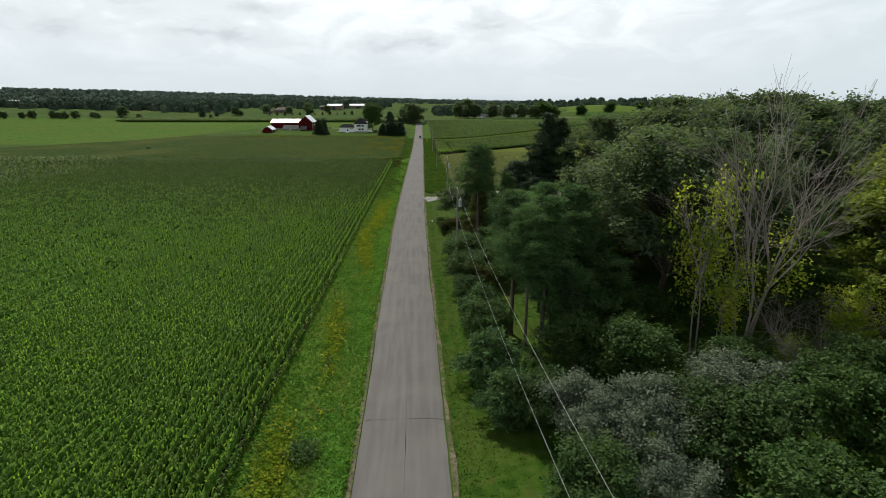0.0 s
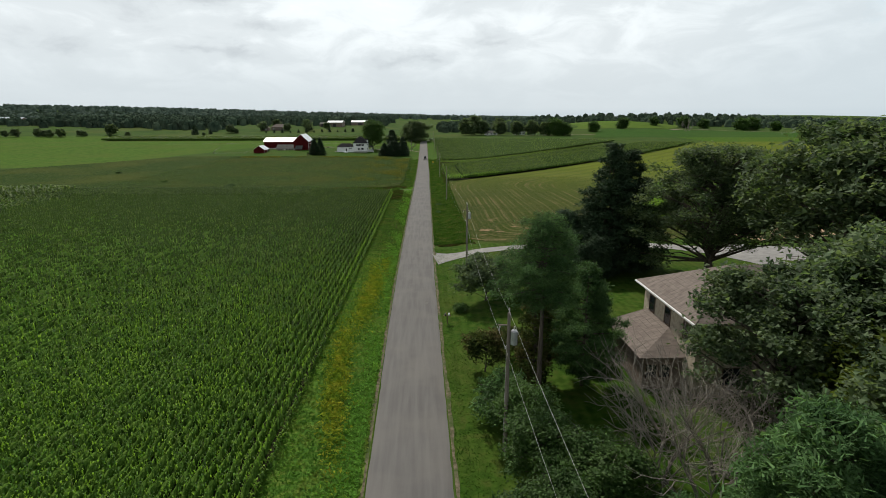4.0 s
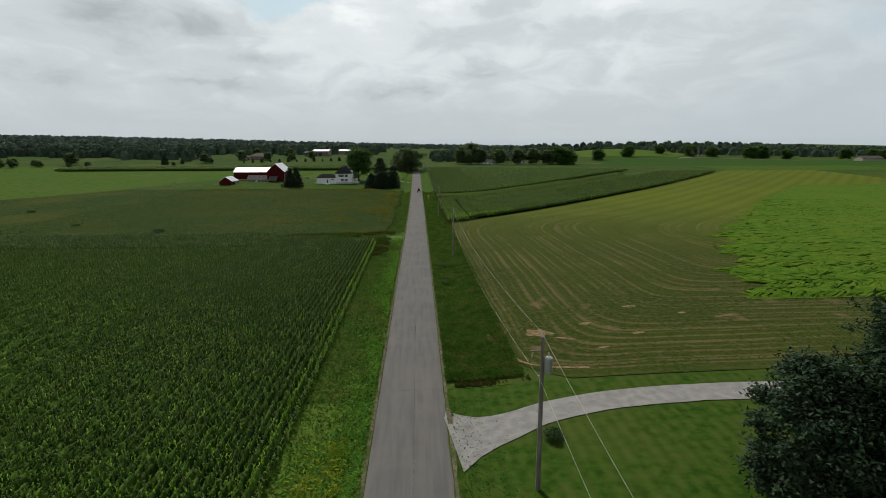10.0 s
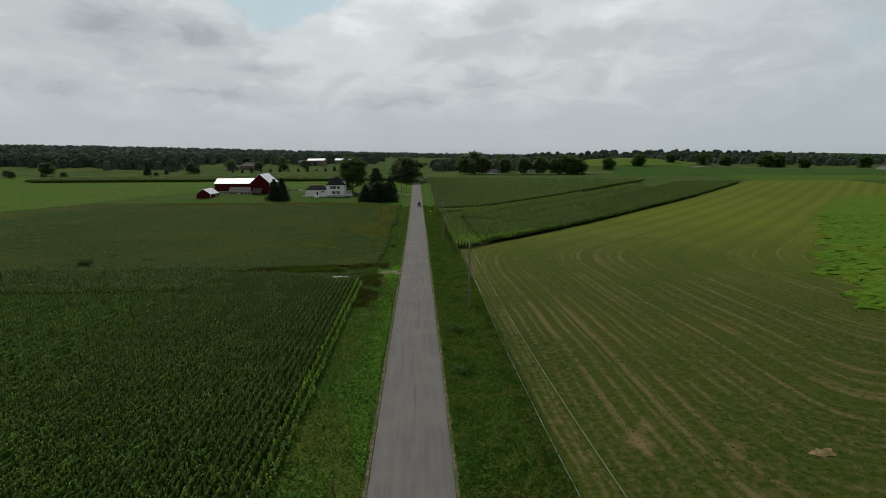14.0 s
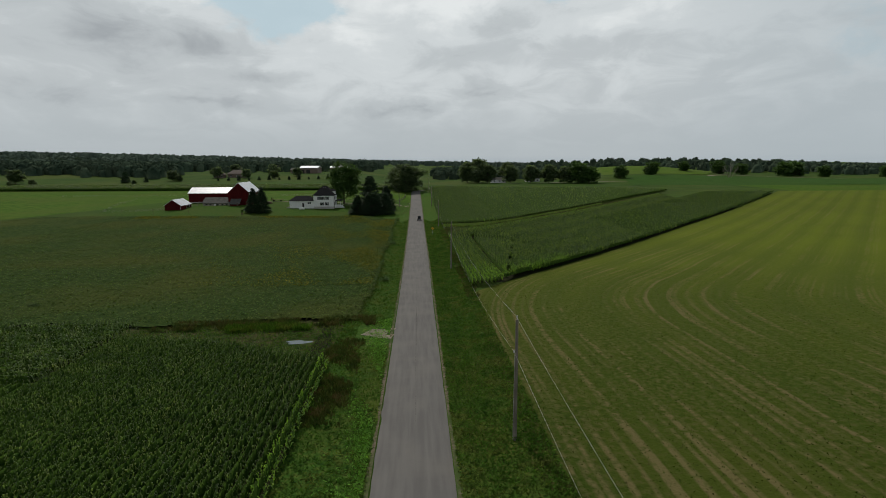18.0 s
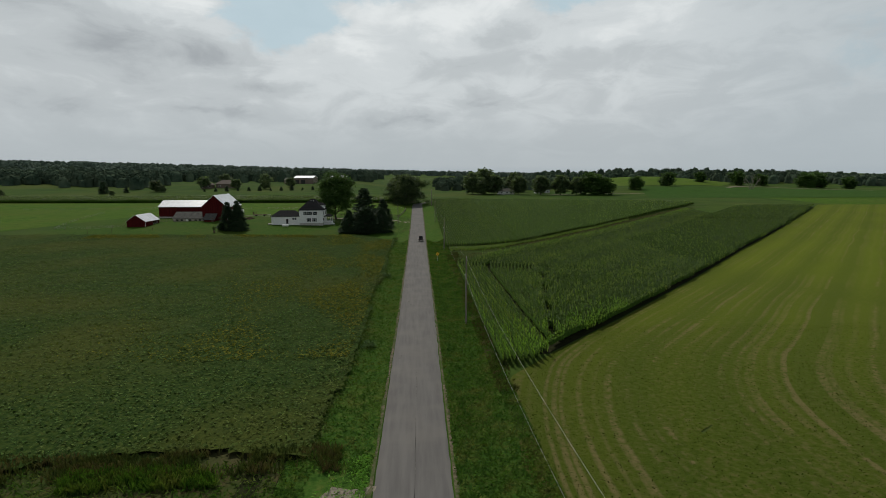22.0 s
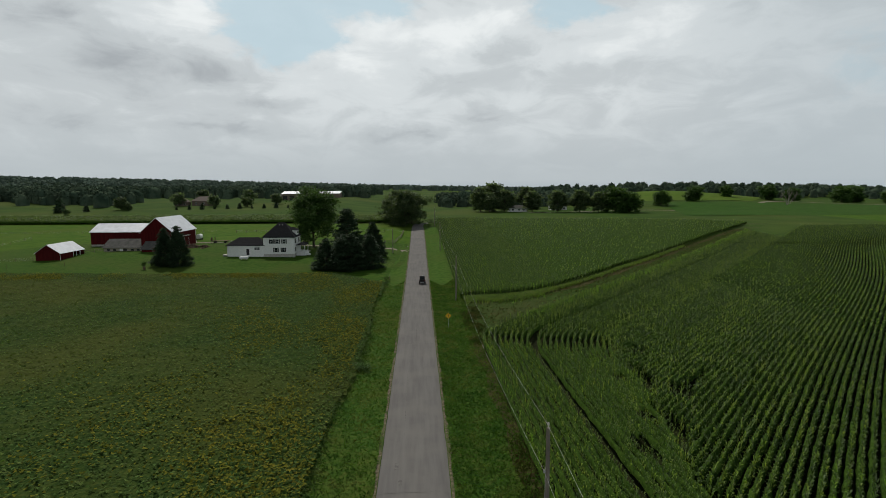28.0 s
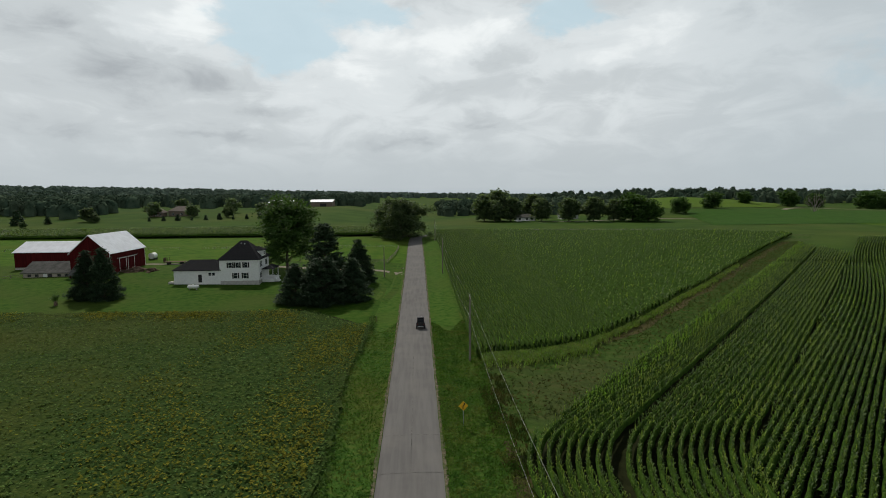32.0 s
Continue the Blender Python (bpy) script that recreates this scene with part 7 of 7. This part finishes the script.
def barn_wing():
    x0, x1, y0, y1 = -123.6, -97.8, 452, 464
    z = gz(-110, 456) - 0.4
    e = new("barn_wing")
    tagged(e, "long low red barn wing with a white metal roof", "barn")
    part("foundation", boxes((x0, x1, y0 + 0.05, y1 - 0.05, z - 0.8, z + 0.9)), M["concrete"], e, "pale concrete base wall")
    part("wall", gable_walls(bmesh.new(), x0, x1, y0 - 0.05, y1 + 0.05, z + 0.904, 3.6, 6.3, "x"), M["red"], e)
    r = part("roof", gable_roof(bmesh.new(), x0, x1, y0, y1, 3.6, 6.3, "x", 0.4), M["white_metal"], e, "white sheet metal roof")
    roof_ribs(r, x0, x1, y0, y1, 3.6, 6.3, -1, 1.2, "x", 0.4)
    return e


def low_shed():
    x0, x1, y0, y1 = -110.2, -96.0, 436.5, 446
    z = gz(-103, 440)
    e = new("cattle_shed")
    tagged(e, "low grey block shed with a weathered grey roof", "shed")
    part("wall", gable_walls(bmesh.new(), x0, x1, y0, y1, z - 0.9, -0.5, 1.7, "x"), M["tan"], e, "grey-tan block wall")
    r = part("roof", gable_roof(bmesh.new(), x0, x1, y0, y1, -0.5, 1.9, "x", 0.5), M["gray_roof"], e, "weathered grey metal roof")
    roof_ribs(r, x0, x1, y0, y1, -0.5, 1.9, -1, 0.9, "x", 0.5, M["gray_roof"])
    part("door", boxes((-104.8, -103.7, y0 - 0.06, y0 - 0.004, z - 0.3, -0.9)), M["white"], e, "white plank door")
    part("doorway", boxes((-103.6, -102.4, y0 - 0.03, y0 - 0.004, z - 0.3, -1.0)), M["black"], e, "dark open doorway")
    for xx in (-108.5, -106.5, -100.5, -98.5):
        window(e, xx, -1.7, 0.9, 0.6, y0, -1, "x", M["wood"])
    return e


def milk_house():
    x0, x1, y0, y1 = -95.8, -91.2, 433.4, 436.9
    z = gz(-93, 435)
    e = new("milk_house")
    tagged(e, "small red annex with a brown-grey roof against the barn", "shed")
    part("wall", boxes((x0, x1, y0, y1, z - 0.9, -0.9)), M["red"], e)
    part("roof", poly(bmesh.new(), [(x0 - 0.3, y0 - 0.4, -1.1), (x1 + 0.3, y0 - 0.4, -1.1), (x1 + 0.3, y1, 1.4), (x0 - 0.3, y1, 1.4)], (0, 0, 0.12)), M["gray_roof"], e, "brown-grey lean-to roof")
    part("door", boxes((-92.4, -91.5, y0 - 0.05, y0 - 0.004, z - 0.1, z + 1.5)), M["brownwood"], e)
    return e


def red_shed():
    x0, x1, y0, y1 = -122.2, -114.7, 421, 433
    z = gz(-118, 427)
    e = new("red_shed")
    tagged(e, "small red open-sided shed with a pale metal roof", "shed")
    part("wall", poly(poly(poly(bmesh.new(), [(x0, y0, z - 0.5), (x1, y0, z - 0.5), (x1, y0, -0.5), ((x0 + x1) / 2, y0, 2.1), (x0, y0, -0.5)], (0, 0.15, 0)), [(x0, y1 - 0.15, z - 0.5), (x1, y1 - 0.15, z - 0.5), (x1, y1 - 0.15, -0.5), ((x0 + x1) / 2, y1 - 0.15, 2.1), (x0, y1 - 0.15, -0.5)], (0, 0.15, 0)), [(x0, y0 + 0.15, z - 0.5), (x0, y1 - 0.15, z - 0.5), (x0, y1 - 0.15, -0.5), (x0, y0 + 0.15, -0.5)], (0.15, 0, 0)), M["red"], e)
    part("side_wall", boxes((x1 - 0.15, x1, y0 + 0.15, y0 + 6.4, z - 0.5, -0.55)), M["red"], e)
    for yy in (y0 + 6.5, y0 + 8.2, y0 + 10.0):
        part("post", boxes((x1 - 0.15, x1, yy, yy + 0.15, z - 0.5, -0.55)), M["white"], e, "white post")
    part("corner_trim", boxes((x1 - 0.02, x1 + 0.03, y0 - 0.03, y0 + 0.12, z - 0.3, -0.5)), M["white"], e)
    r = part("roof", gable_roof(bmesh.new(), x0, x1, y0, y1, -0.5, 2.1, "y", 0.35, 0.1), M["white_metal"], e, "pale dull metal roof")
    roof_ribs(r, x0, x1, y0, y1, -0.5, 2.1, 1, 1.0)
    return e


def farmhouse():
    x0, x1, y0, y1 = -52.0, -42.1, 424, 433.5
    z = -2.1
    e = new("farmhouse")
    tagged(e, "white two-storey farmhouse with a dark hipped roof and garage", "house")
    part("foundation", boxes((x0 + 0.05, x1 - 0.05, y0 + 0.05, y1 - 0.05, z - 1.0, z + 0.3)), M["concrete"], e)
    part("wall", boxes((x0, x1, y0, y1, z + 0.304, 3.6)), M["white"], e, "white clapboard wall")
    for k in range(19):
        part("clapboard", boxes((x0 - 0.02, x1 + 0.02, y0 - 0.018, y0 - 0.003, z + 0.34 + k * 0.28, z + 0.60 + k * 0.28)), M["white"], e)
    r = part("roof", hip_roof(bmesh.new(), x0, x1, y0, y1, 3.6, 8.3, 1.8), M["dark_shingle"], e, "dark shingle hipped roof")
    for s in (-0.5, 0.5):
        part("vent_pipe", cyl(bmesh.new(), (-47.0 + s, 427.8, 7.0), (-47.0 + s, 427.8, 7.75), 0.07, 0.07, 8), M["white"], r, "pale roof vent")
    dm = part("dormer", gable_walls(bmesh.new(), -43.6, -41.9, 427.6, 430.0, 4.2, 5.7, 5.7, "x", 0.12), M["white"], e, "white roof dormer")
    part("dormer_roof", hip_roof(bmesh.new(), -45.0, -41.9, 427.6, 430.0, 5.7, 6.7, 1.0, 0.3), M["dark_shingle"], dm)
    window(dm, 428.8, 4.65, 1.3, 0.8, -41.9, 1, "y")
    window(e, -49.3, 1.65, 0.85, 1.35, y0 - 0.02, -1, "x", None, M["black"])
    window(e, -47.5, 1.65, 0.85, 1.35, y0 - 0.02, -1, "x", None, M["black"])
    window(e, -45.3, 1.65, 0.85, 1.35, y0 - 0.02, -1, "x", None, M["black"])
    window(e, -48.0, -1.15, 0.85, 1.4, y0 - 0.02, -1, "x", None, M["black"])
    window(e, -45.6, -1.15, 0.85, 1.4, y0 - 0.02, -1, "x", None, M["black"])
    window(e, 426.2, 1.65, 0.9, 1.4, x1, 1, "y", None, M["black"])
    window(e, 431.0, 1.65, 0.9, 1.4, x1, 1, "y", None, M["black"])
    window(e, 425.8, -1.15, 0.8, 1.4, x1, 1, "y", None, M["black"])
    # porch on the east side
    pf = part("porch_floor", boxes((x1 + 0.004, x1 + 3.0, 426.8, 432.5, z - 0.6, z + 0.45)), M["white"], e, "white porch floor")
    part("porch_roof", hip_roof(bmesh.new(), x1 + 0.3, x1 + 2.8, 426.8, 432.5, 0.75, 1.7, 3.0, 0.35, "y"), M["dark_shingle"], pf, "dark shingle porch roof")
    for yy in (427.0, 432.2):
        part("porch_post", boxes((x1 + 2.7, x1 + 2.85, yy, yy + 0.15, z + 0.454, 0.75)), M["white"], pf)
    part("porch_rail", boxes((x1 + 0.2, x1 + 2.7, 426.85, 426.93, z + 1.25, z + 1.35), (x1 + 0.2, x1 + 2.7, 426.85, 426.93, z + 0.6, z + 0.68)), M["white"], pf)
    for i in range(12):
        part("baluster", boxes((x1 + 0.3 + i * 0.2, x1 + 0.36 + i * 0.2, 426.86, 426.92, z + 0.684, z + 1.246)), M["white"], pf)
    for i in range(4):
        part("step", boxes((x1 + 3.004 + i * 0.32, x1 + 3.32 + i * 0.32, 427.5, 429.3, z - 0.6, z + 0.3 - i * 0.18)), M["white"], pf)
    for s in (427.45, 429.32):
        part("stair_rail", poly(bmesh.new(), [(x1 + 3.0, s, z + 1.3), (x1 + 4.3, s, z + 0.6), (x1 + 4.3, s, z + 0.5), (x1 + 3.0, s, z + 1.2)], (0, 0.06, 0)), M["white"], pf)
    # the garage
    gx0, gx1, gy0, gy1 = -63.8, -52.02, 424.2, 432.5
    ga = part("garage", boxes((gx0, gx1, gy0, gy1, z - 0.8, 1.0)), M["white"], e, "white single-storey garage")
    part("garage_roof", hip_roof(bmesh.new(), gx0, gx1, gy0, gy1, 1.0, 3.4, 6.5), M["dark_shingle"], ga, "dark shingle garage roof")
    part("garage_door", boxes((-57.6, -56.7, gy0 - 0.06, gy0 - 0.004, z, z + 2.05)), M["black"], ga, "dark side door")
    for xx in (-54.6, -53.7):
        window(ga, xx, -0.35, 0.75, 0.75, gy0, -1, "x")
    part("doorstep", boxes((-65.4, -63.85, 424.5, 426.5, z - 0.5, z + 0.12)), M["concrete"], ga)
    return e


main_barn()
barn_wing()
low_shed()
milk_house()
red_shed()
farmhouse()


def propane_tank(x, y):
    z = gz(x, y)
    e = empty("propane_tank", x, y, z, 0)
    tagged(e, "white propane tank on the farm lawn", "propane tank")
    bm = cyl(bmesh.new(), (-1.05, 0, 0.75), (1.05, 0, 0.75), 0.46, 0.46, 20)
    for s in (-1, 1):
        for k in range(4):
            a0, a1 = k * math.pi / 8, (k + 1) * math.pi / 8
            cyl(bm, (s * (1.05 + 0.36 * math.sin(a0)), 0, 0.75), (s * (1.05 + 0.36 * math.sin(a1)), 0, 0.75), 0.46 * math.cos(a0), max(0.01, 0.46 * math.cos(a1)), 20)
    part("tank", bm, M["white"], e)
    part("valve_dome", cyl(bmesh.new(), (0, 0, 1.18), (0, 0, 1.40), 0.18, 0.15, 14), M["white"], e)
    for s in (-0.8, 0.8):
        part("leg", boxes((s - 0.08, s + 0.08, -0.35, 0.35, -0.1, 0.38)), M["concrete"], e)


propane_tank(-56.7, 418.7)


def stock_trailer(x, y):
    z = gz(x, y)
    e = empty("flatbed_trailer", x, y, z, 8)
    tagged(e, "brown flatbed farm trailer on the gravel drive", "trailer")
    part("deck", boxes((-3.2, 3.2, -1.1, 1.1, 0.78, 0.92)), M["brownwood"], e)
    for xx in (-3.0, -2.0):
        part("stake", boxes((xx, xx + 0.1, -1.05, -0.95, 0.922, 2.3)), M["brownwood"], e)
        part("stake", boxes((xx, xx + 0.1, 0.95, 1.05, 0.922, 2.3)), M["brownwood"], e)
    part("headboard", boxes((-3.2, -3.12, -1.1, 1.1, 0.922, 2.2)), M["brownwood"], e)
    for xx in (-1.9, 1.9):
        for s in (-1, 1):
            part("wheel", cyl(bmesh.new(), (xx, s * 0.85, 0.4), (xx, s * 1.08, 0.4), 0.4, 0.4, 16), M["rubber"], e)
    part("drawbar", boxes((3.202, 5.0, -0.08, 0.08, 0.62, 0.75)), M["steel"], e)


stock_trailer(-78.0, 457.0)


def round_tank(x, y):
    z = gz(x, y)
    e = empty("water_tank", x, y, z, 0)
    tagged(e, "pale round water tank wagon beside the barn", "tank")
    bm = cyl(bmesh.new(), (0, -1.2, 1.5), (0, 1.2, 1.5), 1.0, 1.0, 20)
    part("tank", bm, M["white"], e)
    part("frame", boxes((-0.7, 0.7, -1.3, 1.3, 0.38, 0.5)), M["black"], e)
    for s in (-1, 1):
        for yy in (-0.8, 0.8):
            part("wheel", cyl(bmesh.new(), (s * 0.75, yy, 0.38), (s * 0.98, yy, 0.38), 0.38, 0.38, 14), M["rubber"], e)


round_tank(-91.0, 469.5)


def log_pile(x, y):
    g = np.random.default_rng(4)
    e = empty("wood_pile", x, y, gz(x, y), 0)
    tagged(e, "heap of brown cut logs by the barn", "wood pile")
    for i in range(70):
        u, v = g.uniform(-5, 5), g.normal(0, 1.1)
        h = max(0.1, 1.5 - abs(v) * 0.7) * (1 - (u / 6) ** 2) * g.uniform(0.1, 1.0)
        a = g.uniform(0, 6.28)
        r = g.uniform(0.13, 0.27)
        L = g.uniform(0.5, 1.2)
        part("log", cyl(bmesh.new(), (u - L * math.cos(a), v - L * math.sin(a), h), (u + L * math.cos(a), v + L * math.sin(a), h + g.normal(0, 0.15)), r, r * 0.9, 8), M["brownwood"], e)


log_pile(-82.5, 443.0)


def fence(name, pts, step_, h, rails, label, wire=True, group="farm fences"):
    """Posts with rails between them along a broken line; rails: heights."""
    e = new(name)
    tagged(e, label, "fence", group)
    P = []
    for a, b in zip(pts, pts[1:]):
        n = max(1, int(math.hypot(b[0] - a[0], b[1] - a[1]) / step_))
        P += [(a[0] + (b[0] - a[0]) * i / n, a[1] + (b[1] - a[1]) * i / n) for i in range(n)]
    P.append(pts[-1])
    for x, y in P:
        bm = cyl(bmesh.new(), (x, y, gz(x, y) - 0.4), (x, y, gz(x, y) + h), 0.075, 0.065, 7)
        part("post", bm, M["wood"], e)
    for (xa, ya), (xb, yb) in zip(P, P[1:]):
        for k in rails:
            r = 0.012 if wire else 0.05
            part("wire" if wire else "rail", cyl(bmesh.new(), (xa, ya, gz(xa, ya) + k), (xb, yb, gz(xb, yb) + k), r, r, 4), M["steel"] if wire else M["wood"], e)


fence("paddock_fence", [(-150, 419), (-136, 417), (-123, 421)], 4, 1.25, (0.4, 0.8, 1.15), "weathered wire paddock fence with wooden posts")
fence("paddock_fence", [(-114.5, 433), (-110.4, 437)], 2.5, 1.25, (0.5, 1.0), "weathered board fence between the sheds", False)
fence("paddock_fence", [(-150, 419), (-160, 450), (-165, 480)], 5, 1.2, (0.5, 1.0), "weathered wire paddock fence with wooden posts")
fence("rail_fence", [(-60, 462), (-36, 461), (-11, 460), (-9.0, 480), (-8.4, 500)], 3.2, 1.3, (0.45, 0.85, 1.2), "grey wooden rail fence along the farm drive", False)
fence("pasture_fence", [(-86, 499), (-40, 499), (-8.4, 500)], 4.5, 1.2, (0.4, 0.8, 1.1), "wire fence across the pasture")
fence("pasture_fence", [(-220, 500), (-150, 500), (-95, 499)], 6, 1.2, (0.5, 1.0), "far wire fence across the pasture")
fence("white_fence", [(58, 118), (66, 113), (74, 108)], 1.5, 1.3, (0.3, 0.7, 1.1), "white rail fence by the parking area", False)


def stump(x, y):
    e = empty("planter_stump", x, y, gz(x, y), 0)
    tagged(e, "dark stump with a small leafy plant on the farm lawn", "stump")
    part("stump", cyl(bmesh.new(), (0, 0, -0.2), (0, 0, 0.95), 0.38, 0.33, 12), M["brownwood"], e)
    g = np.random.default_rng(6)
    part_m = mesh_from("foliage", *leaf_quads(np.array([0, 0, 1.7]) + g.normal(0, 0.35, (260, 3)), 0.18, g, 0.3), M["maple"])
    o = new("foliage", part_m)
    o.parent = e


stump(-80.5, 404.5)
for x, y in ((-107, 411), (-121, 407.5), (-128, 404)):
    marker_post(x, y, 1.3)


def ranch_house():
    x0, x1, y0, y1 = 20.3, 36.0, 76.2, 86.8
    z = gz(24, 82)
    ze = 6.7
    e = new("ranch_house")
    e.matrix_world = pose(1.0, 0, 0)
    tagged(e, "large pale stone house with a brown shingle hipped roof", "house")
    part("wall", boxes((x0, x1, y0, y1, z - 0.8, ze - 0.15)), M["stone"], e, "pale stone wall")
    bm = hip_roof(bmesh.new(), x0, x1, y0, y1, ze - 0.1, 9.9, 5.0, 0.7)
    r = part("roof", bm, M["brown_shingle"], e, "brown shingle hipped roof")
    part("gutter", boxes((x0 - 0.84, x0 - 0.704, y0 - 0.7, y1 + 0.7, ze - 0.12, ze + 0.02)), M["white"], e, "white eaves gutter")
    for k in range(15):
        f0 = k / 15
        # courses of shingles on the west slope
        xa, xb = x0 - 0.7 + f0 * 6.0, x0 - 0.7 + (f0 + 1 / 15) * 6.0
        zf = ze + 0.02 + f0 * 3.2
        zb = ze + 0.02 + (f0 + 1 / 15) * 3.2
        wa, wb = (y1 - y0 + 1.4) / 2 * (1 - f0), (y1 - y0 + 1.4) / 2 * (1 - f0 - 1 / 15)
        ym = (y0 + y1) / 2
        part("shingle_course", poly(bmesh.new(), [(xa, ym - wa, zf + 0.02), (xa, ym + wa, zf + 0.02), (xb, ym + wb + 0.02, zb + 0.005), (xb, ym - wb - 0.02, zb + 0.005)], (0, 0, 0.02)), M["brown_shingle"], r)
    for yy in (78.0, 81.6, 84.9):
        w = window(e, yy, 4.3, 1.1, 1.5, x0, -1, "y", M["brownwood"])
    for xx in (23.5, 27.5, 31.5):
        window(e, xx, 4.3, 1.2, 1.4, y0, -1, "x", M["brownwood"])
        window(e, xx, 1.0, 1.4, 1.5, y0, -1, "x", M["brownwood"])
    for yy in (79.8, 83.2):
        part("eave_lamp", cyl(bmesh.new(), (x0 - 0.35, yy, 6.2), (x0 - 0.35, yy, 6.5), 0.12, 0.08, 8), M["black"], e, "dark floodlight under the eaves")
    # the low wing
    wx0, wy0, wy1 = 16.3, 77.6, 86.2
    wg = part("wing", boxes((wx0 + 0.6, x0 - 0.004, wy0 + 0.5, wy1 - 0.4, z - 0.8, 2.7)), M["brownwall"], e, "dark single-storey wing")
    bm = bmesh.new()
    A, B, C_, D, E_, F_ = (wx0, wy0, 2.75), (x0 - 0.005, wy0, 2.75), (x0 - 0.005, wy0 + 3.4, 4.1), (x0 - 0.005, wy1 - 0.3, 4.1), (wx0, wy1, 2.75), (x0 - 0.005, wy1, 2.75)
    poly(bm, [A, B, C_], (0, 0, 0.12))
    poly(bm, [A, C_, D, E_], (0, 0, 0.12))
    poly(bm, [E_, D, F_], (0, 0, 0.12))
    wr = part("wing_roof", bm, M["brown_shingle"], wg, "low tan shingle roof of the wing")
    for k in range(1, 8):
        f = k / 8
        part("shingle_course", poly(bmesh.new(), [(wx0 + 4.0 * f, wy0 + 3.4 * f, 2.875 + 1.35 * f), (wx0 + 4.0 * f, wy1 - 0.3 * f, 2.875 + 1.35 * f), (wx0 + 4.0 * f + 0.06, wy1 - 0.3 * f, 2.895 + 1.35 * f), (wx0 + 4.0 * f + 0.06, wy0 + 3.4 * f, 2.895 + 1.35 * f)], (0, 0, 0.02)), M["brown_shingle"], wr)
    for xx in (17.6, 18.8):
        window(wg, xx, 0.8, 0.9, 1.2, wy0 + 0.5, -1, "x", M["brownwood"])
    return e


ranch_house()


def far_barn(x0, x1, y0, y1, zb, ze, zr, label, wall, roof, axis="x", doors=()):
    e = new("machine_shed")
    tagged(e, label, "shed", "far sheds")
    part("wall", gable_walls(bmesh.new(), x0, x1, y0, y1, zb - 2.5, ze, zr, axis), wall, e)
    r = part("roof", gable_roof(bmesh.new(), x0, x1, y0, y1, ze, zr, axis, 0.5, 0.2), roof, e, "white metal roof")
    for a, b in doors:
        part("door", boxes((x0 + a, x0 + b, y0 - 0.08, y0 - 0.01, zb - 0.5, zb + 3.6)), M["black"], e, "dark open doorway")
    return e


far_barn(-126, -107, 740, 764, 9.0, 14.4, 16.5, "grey-brown machine shed with a white metal roof", M["brownwall"], M["white_metal"], "x", ((1, 5), (7, 11)))
far_barn(-136.3, -126.2, 742, 760, 8.8, 12.4, 14.4, "brown lean-to shed beside the machine shed", M["brownwall"], M["gray_roof"], "x", ((2, 6),))
far_barn(-104, -82.4, 800, 824, 9.0, 14.0, 16.2, "second grey-brown machine shed with a white metal roof", M["brownwall"], M["white_metal"], "x", ((10, 16),))
far_barn(-640, -600, 860, 880, float(ground(-620, 870)), float(ground(-620, 870)) + 5, float(ground(-620, 870)) + 9, "far long brown barn with a pale roof", M["brownwall"], M["white_metal"], "x")
far_barn(-596, -578, 862, 882, float(ground(-590, 870)), float(ground(-590, 870)) + 4, float(ground(-590, 870)) + 7, "far small brown barn with a pale roof", M["brownwall"], M["white_metal"], "x")
far_barn(540, 566, 712, 726, float(ground(550, 720)), float(ground(550, 720)) + 3.5, float(ground(550, 720)) + 6, "far low grey farm building", M["tan"], M["gray_roof"], "x")


def far_house(x, y, w, d, h, hr, label, wall, roof):
    z = float(ground(x, y))
    e = new("far_house")
    tagged(e, label, "house", "far houses")
    part("wall", boxes((x - w / 2, x + w / 2, y - d / 2, y + d / 2, z - 1.5, z + h)), wall, e)
    part("roof", hip_roof(bmesh.new(), x - w / 2, x + w / 2, y - d / 2, y + d / 2, z + h, z + hr, w * 0.5, 0.6), roof, e)
    for k in (-0.3, 0.05, 0.32):
        window(e, x + w * k, z + 0.9, 1.5, 1.2, y - d / 2, -1, "x")


far_house(-172, 682, 17, 10, 3.4, 7.0, "brown ranch house among yard trees", M["brownwall"], M["brown_shingle"])
far_house(-187, 676, 9, 8, 2.8, 6.0, "brown attached wing of the far ranch house", M["brownwall"], M["brown_shingle"])
far_house(76, 660, 14, 8, 2.6, 5.0, "low pale yard house with a grey roof", M["white"], M["gray_roof"])
far_house(112, 676, 13, 9, 3.0, 5.5, "pale house behind the yard trees", M["white"], M["gray_roof"])
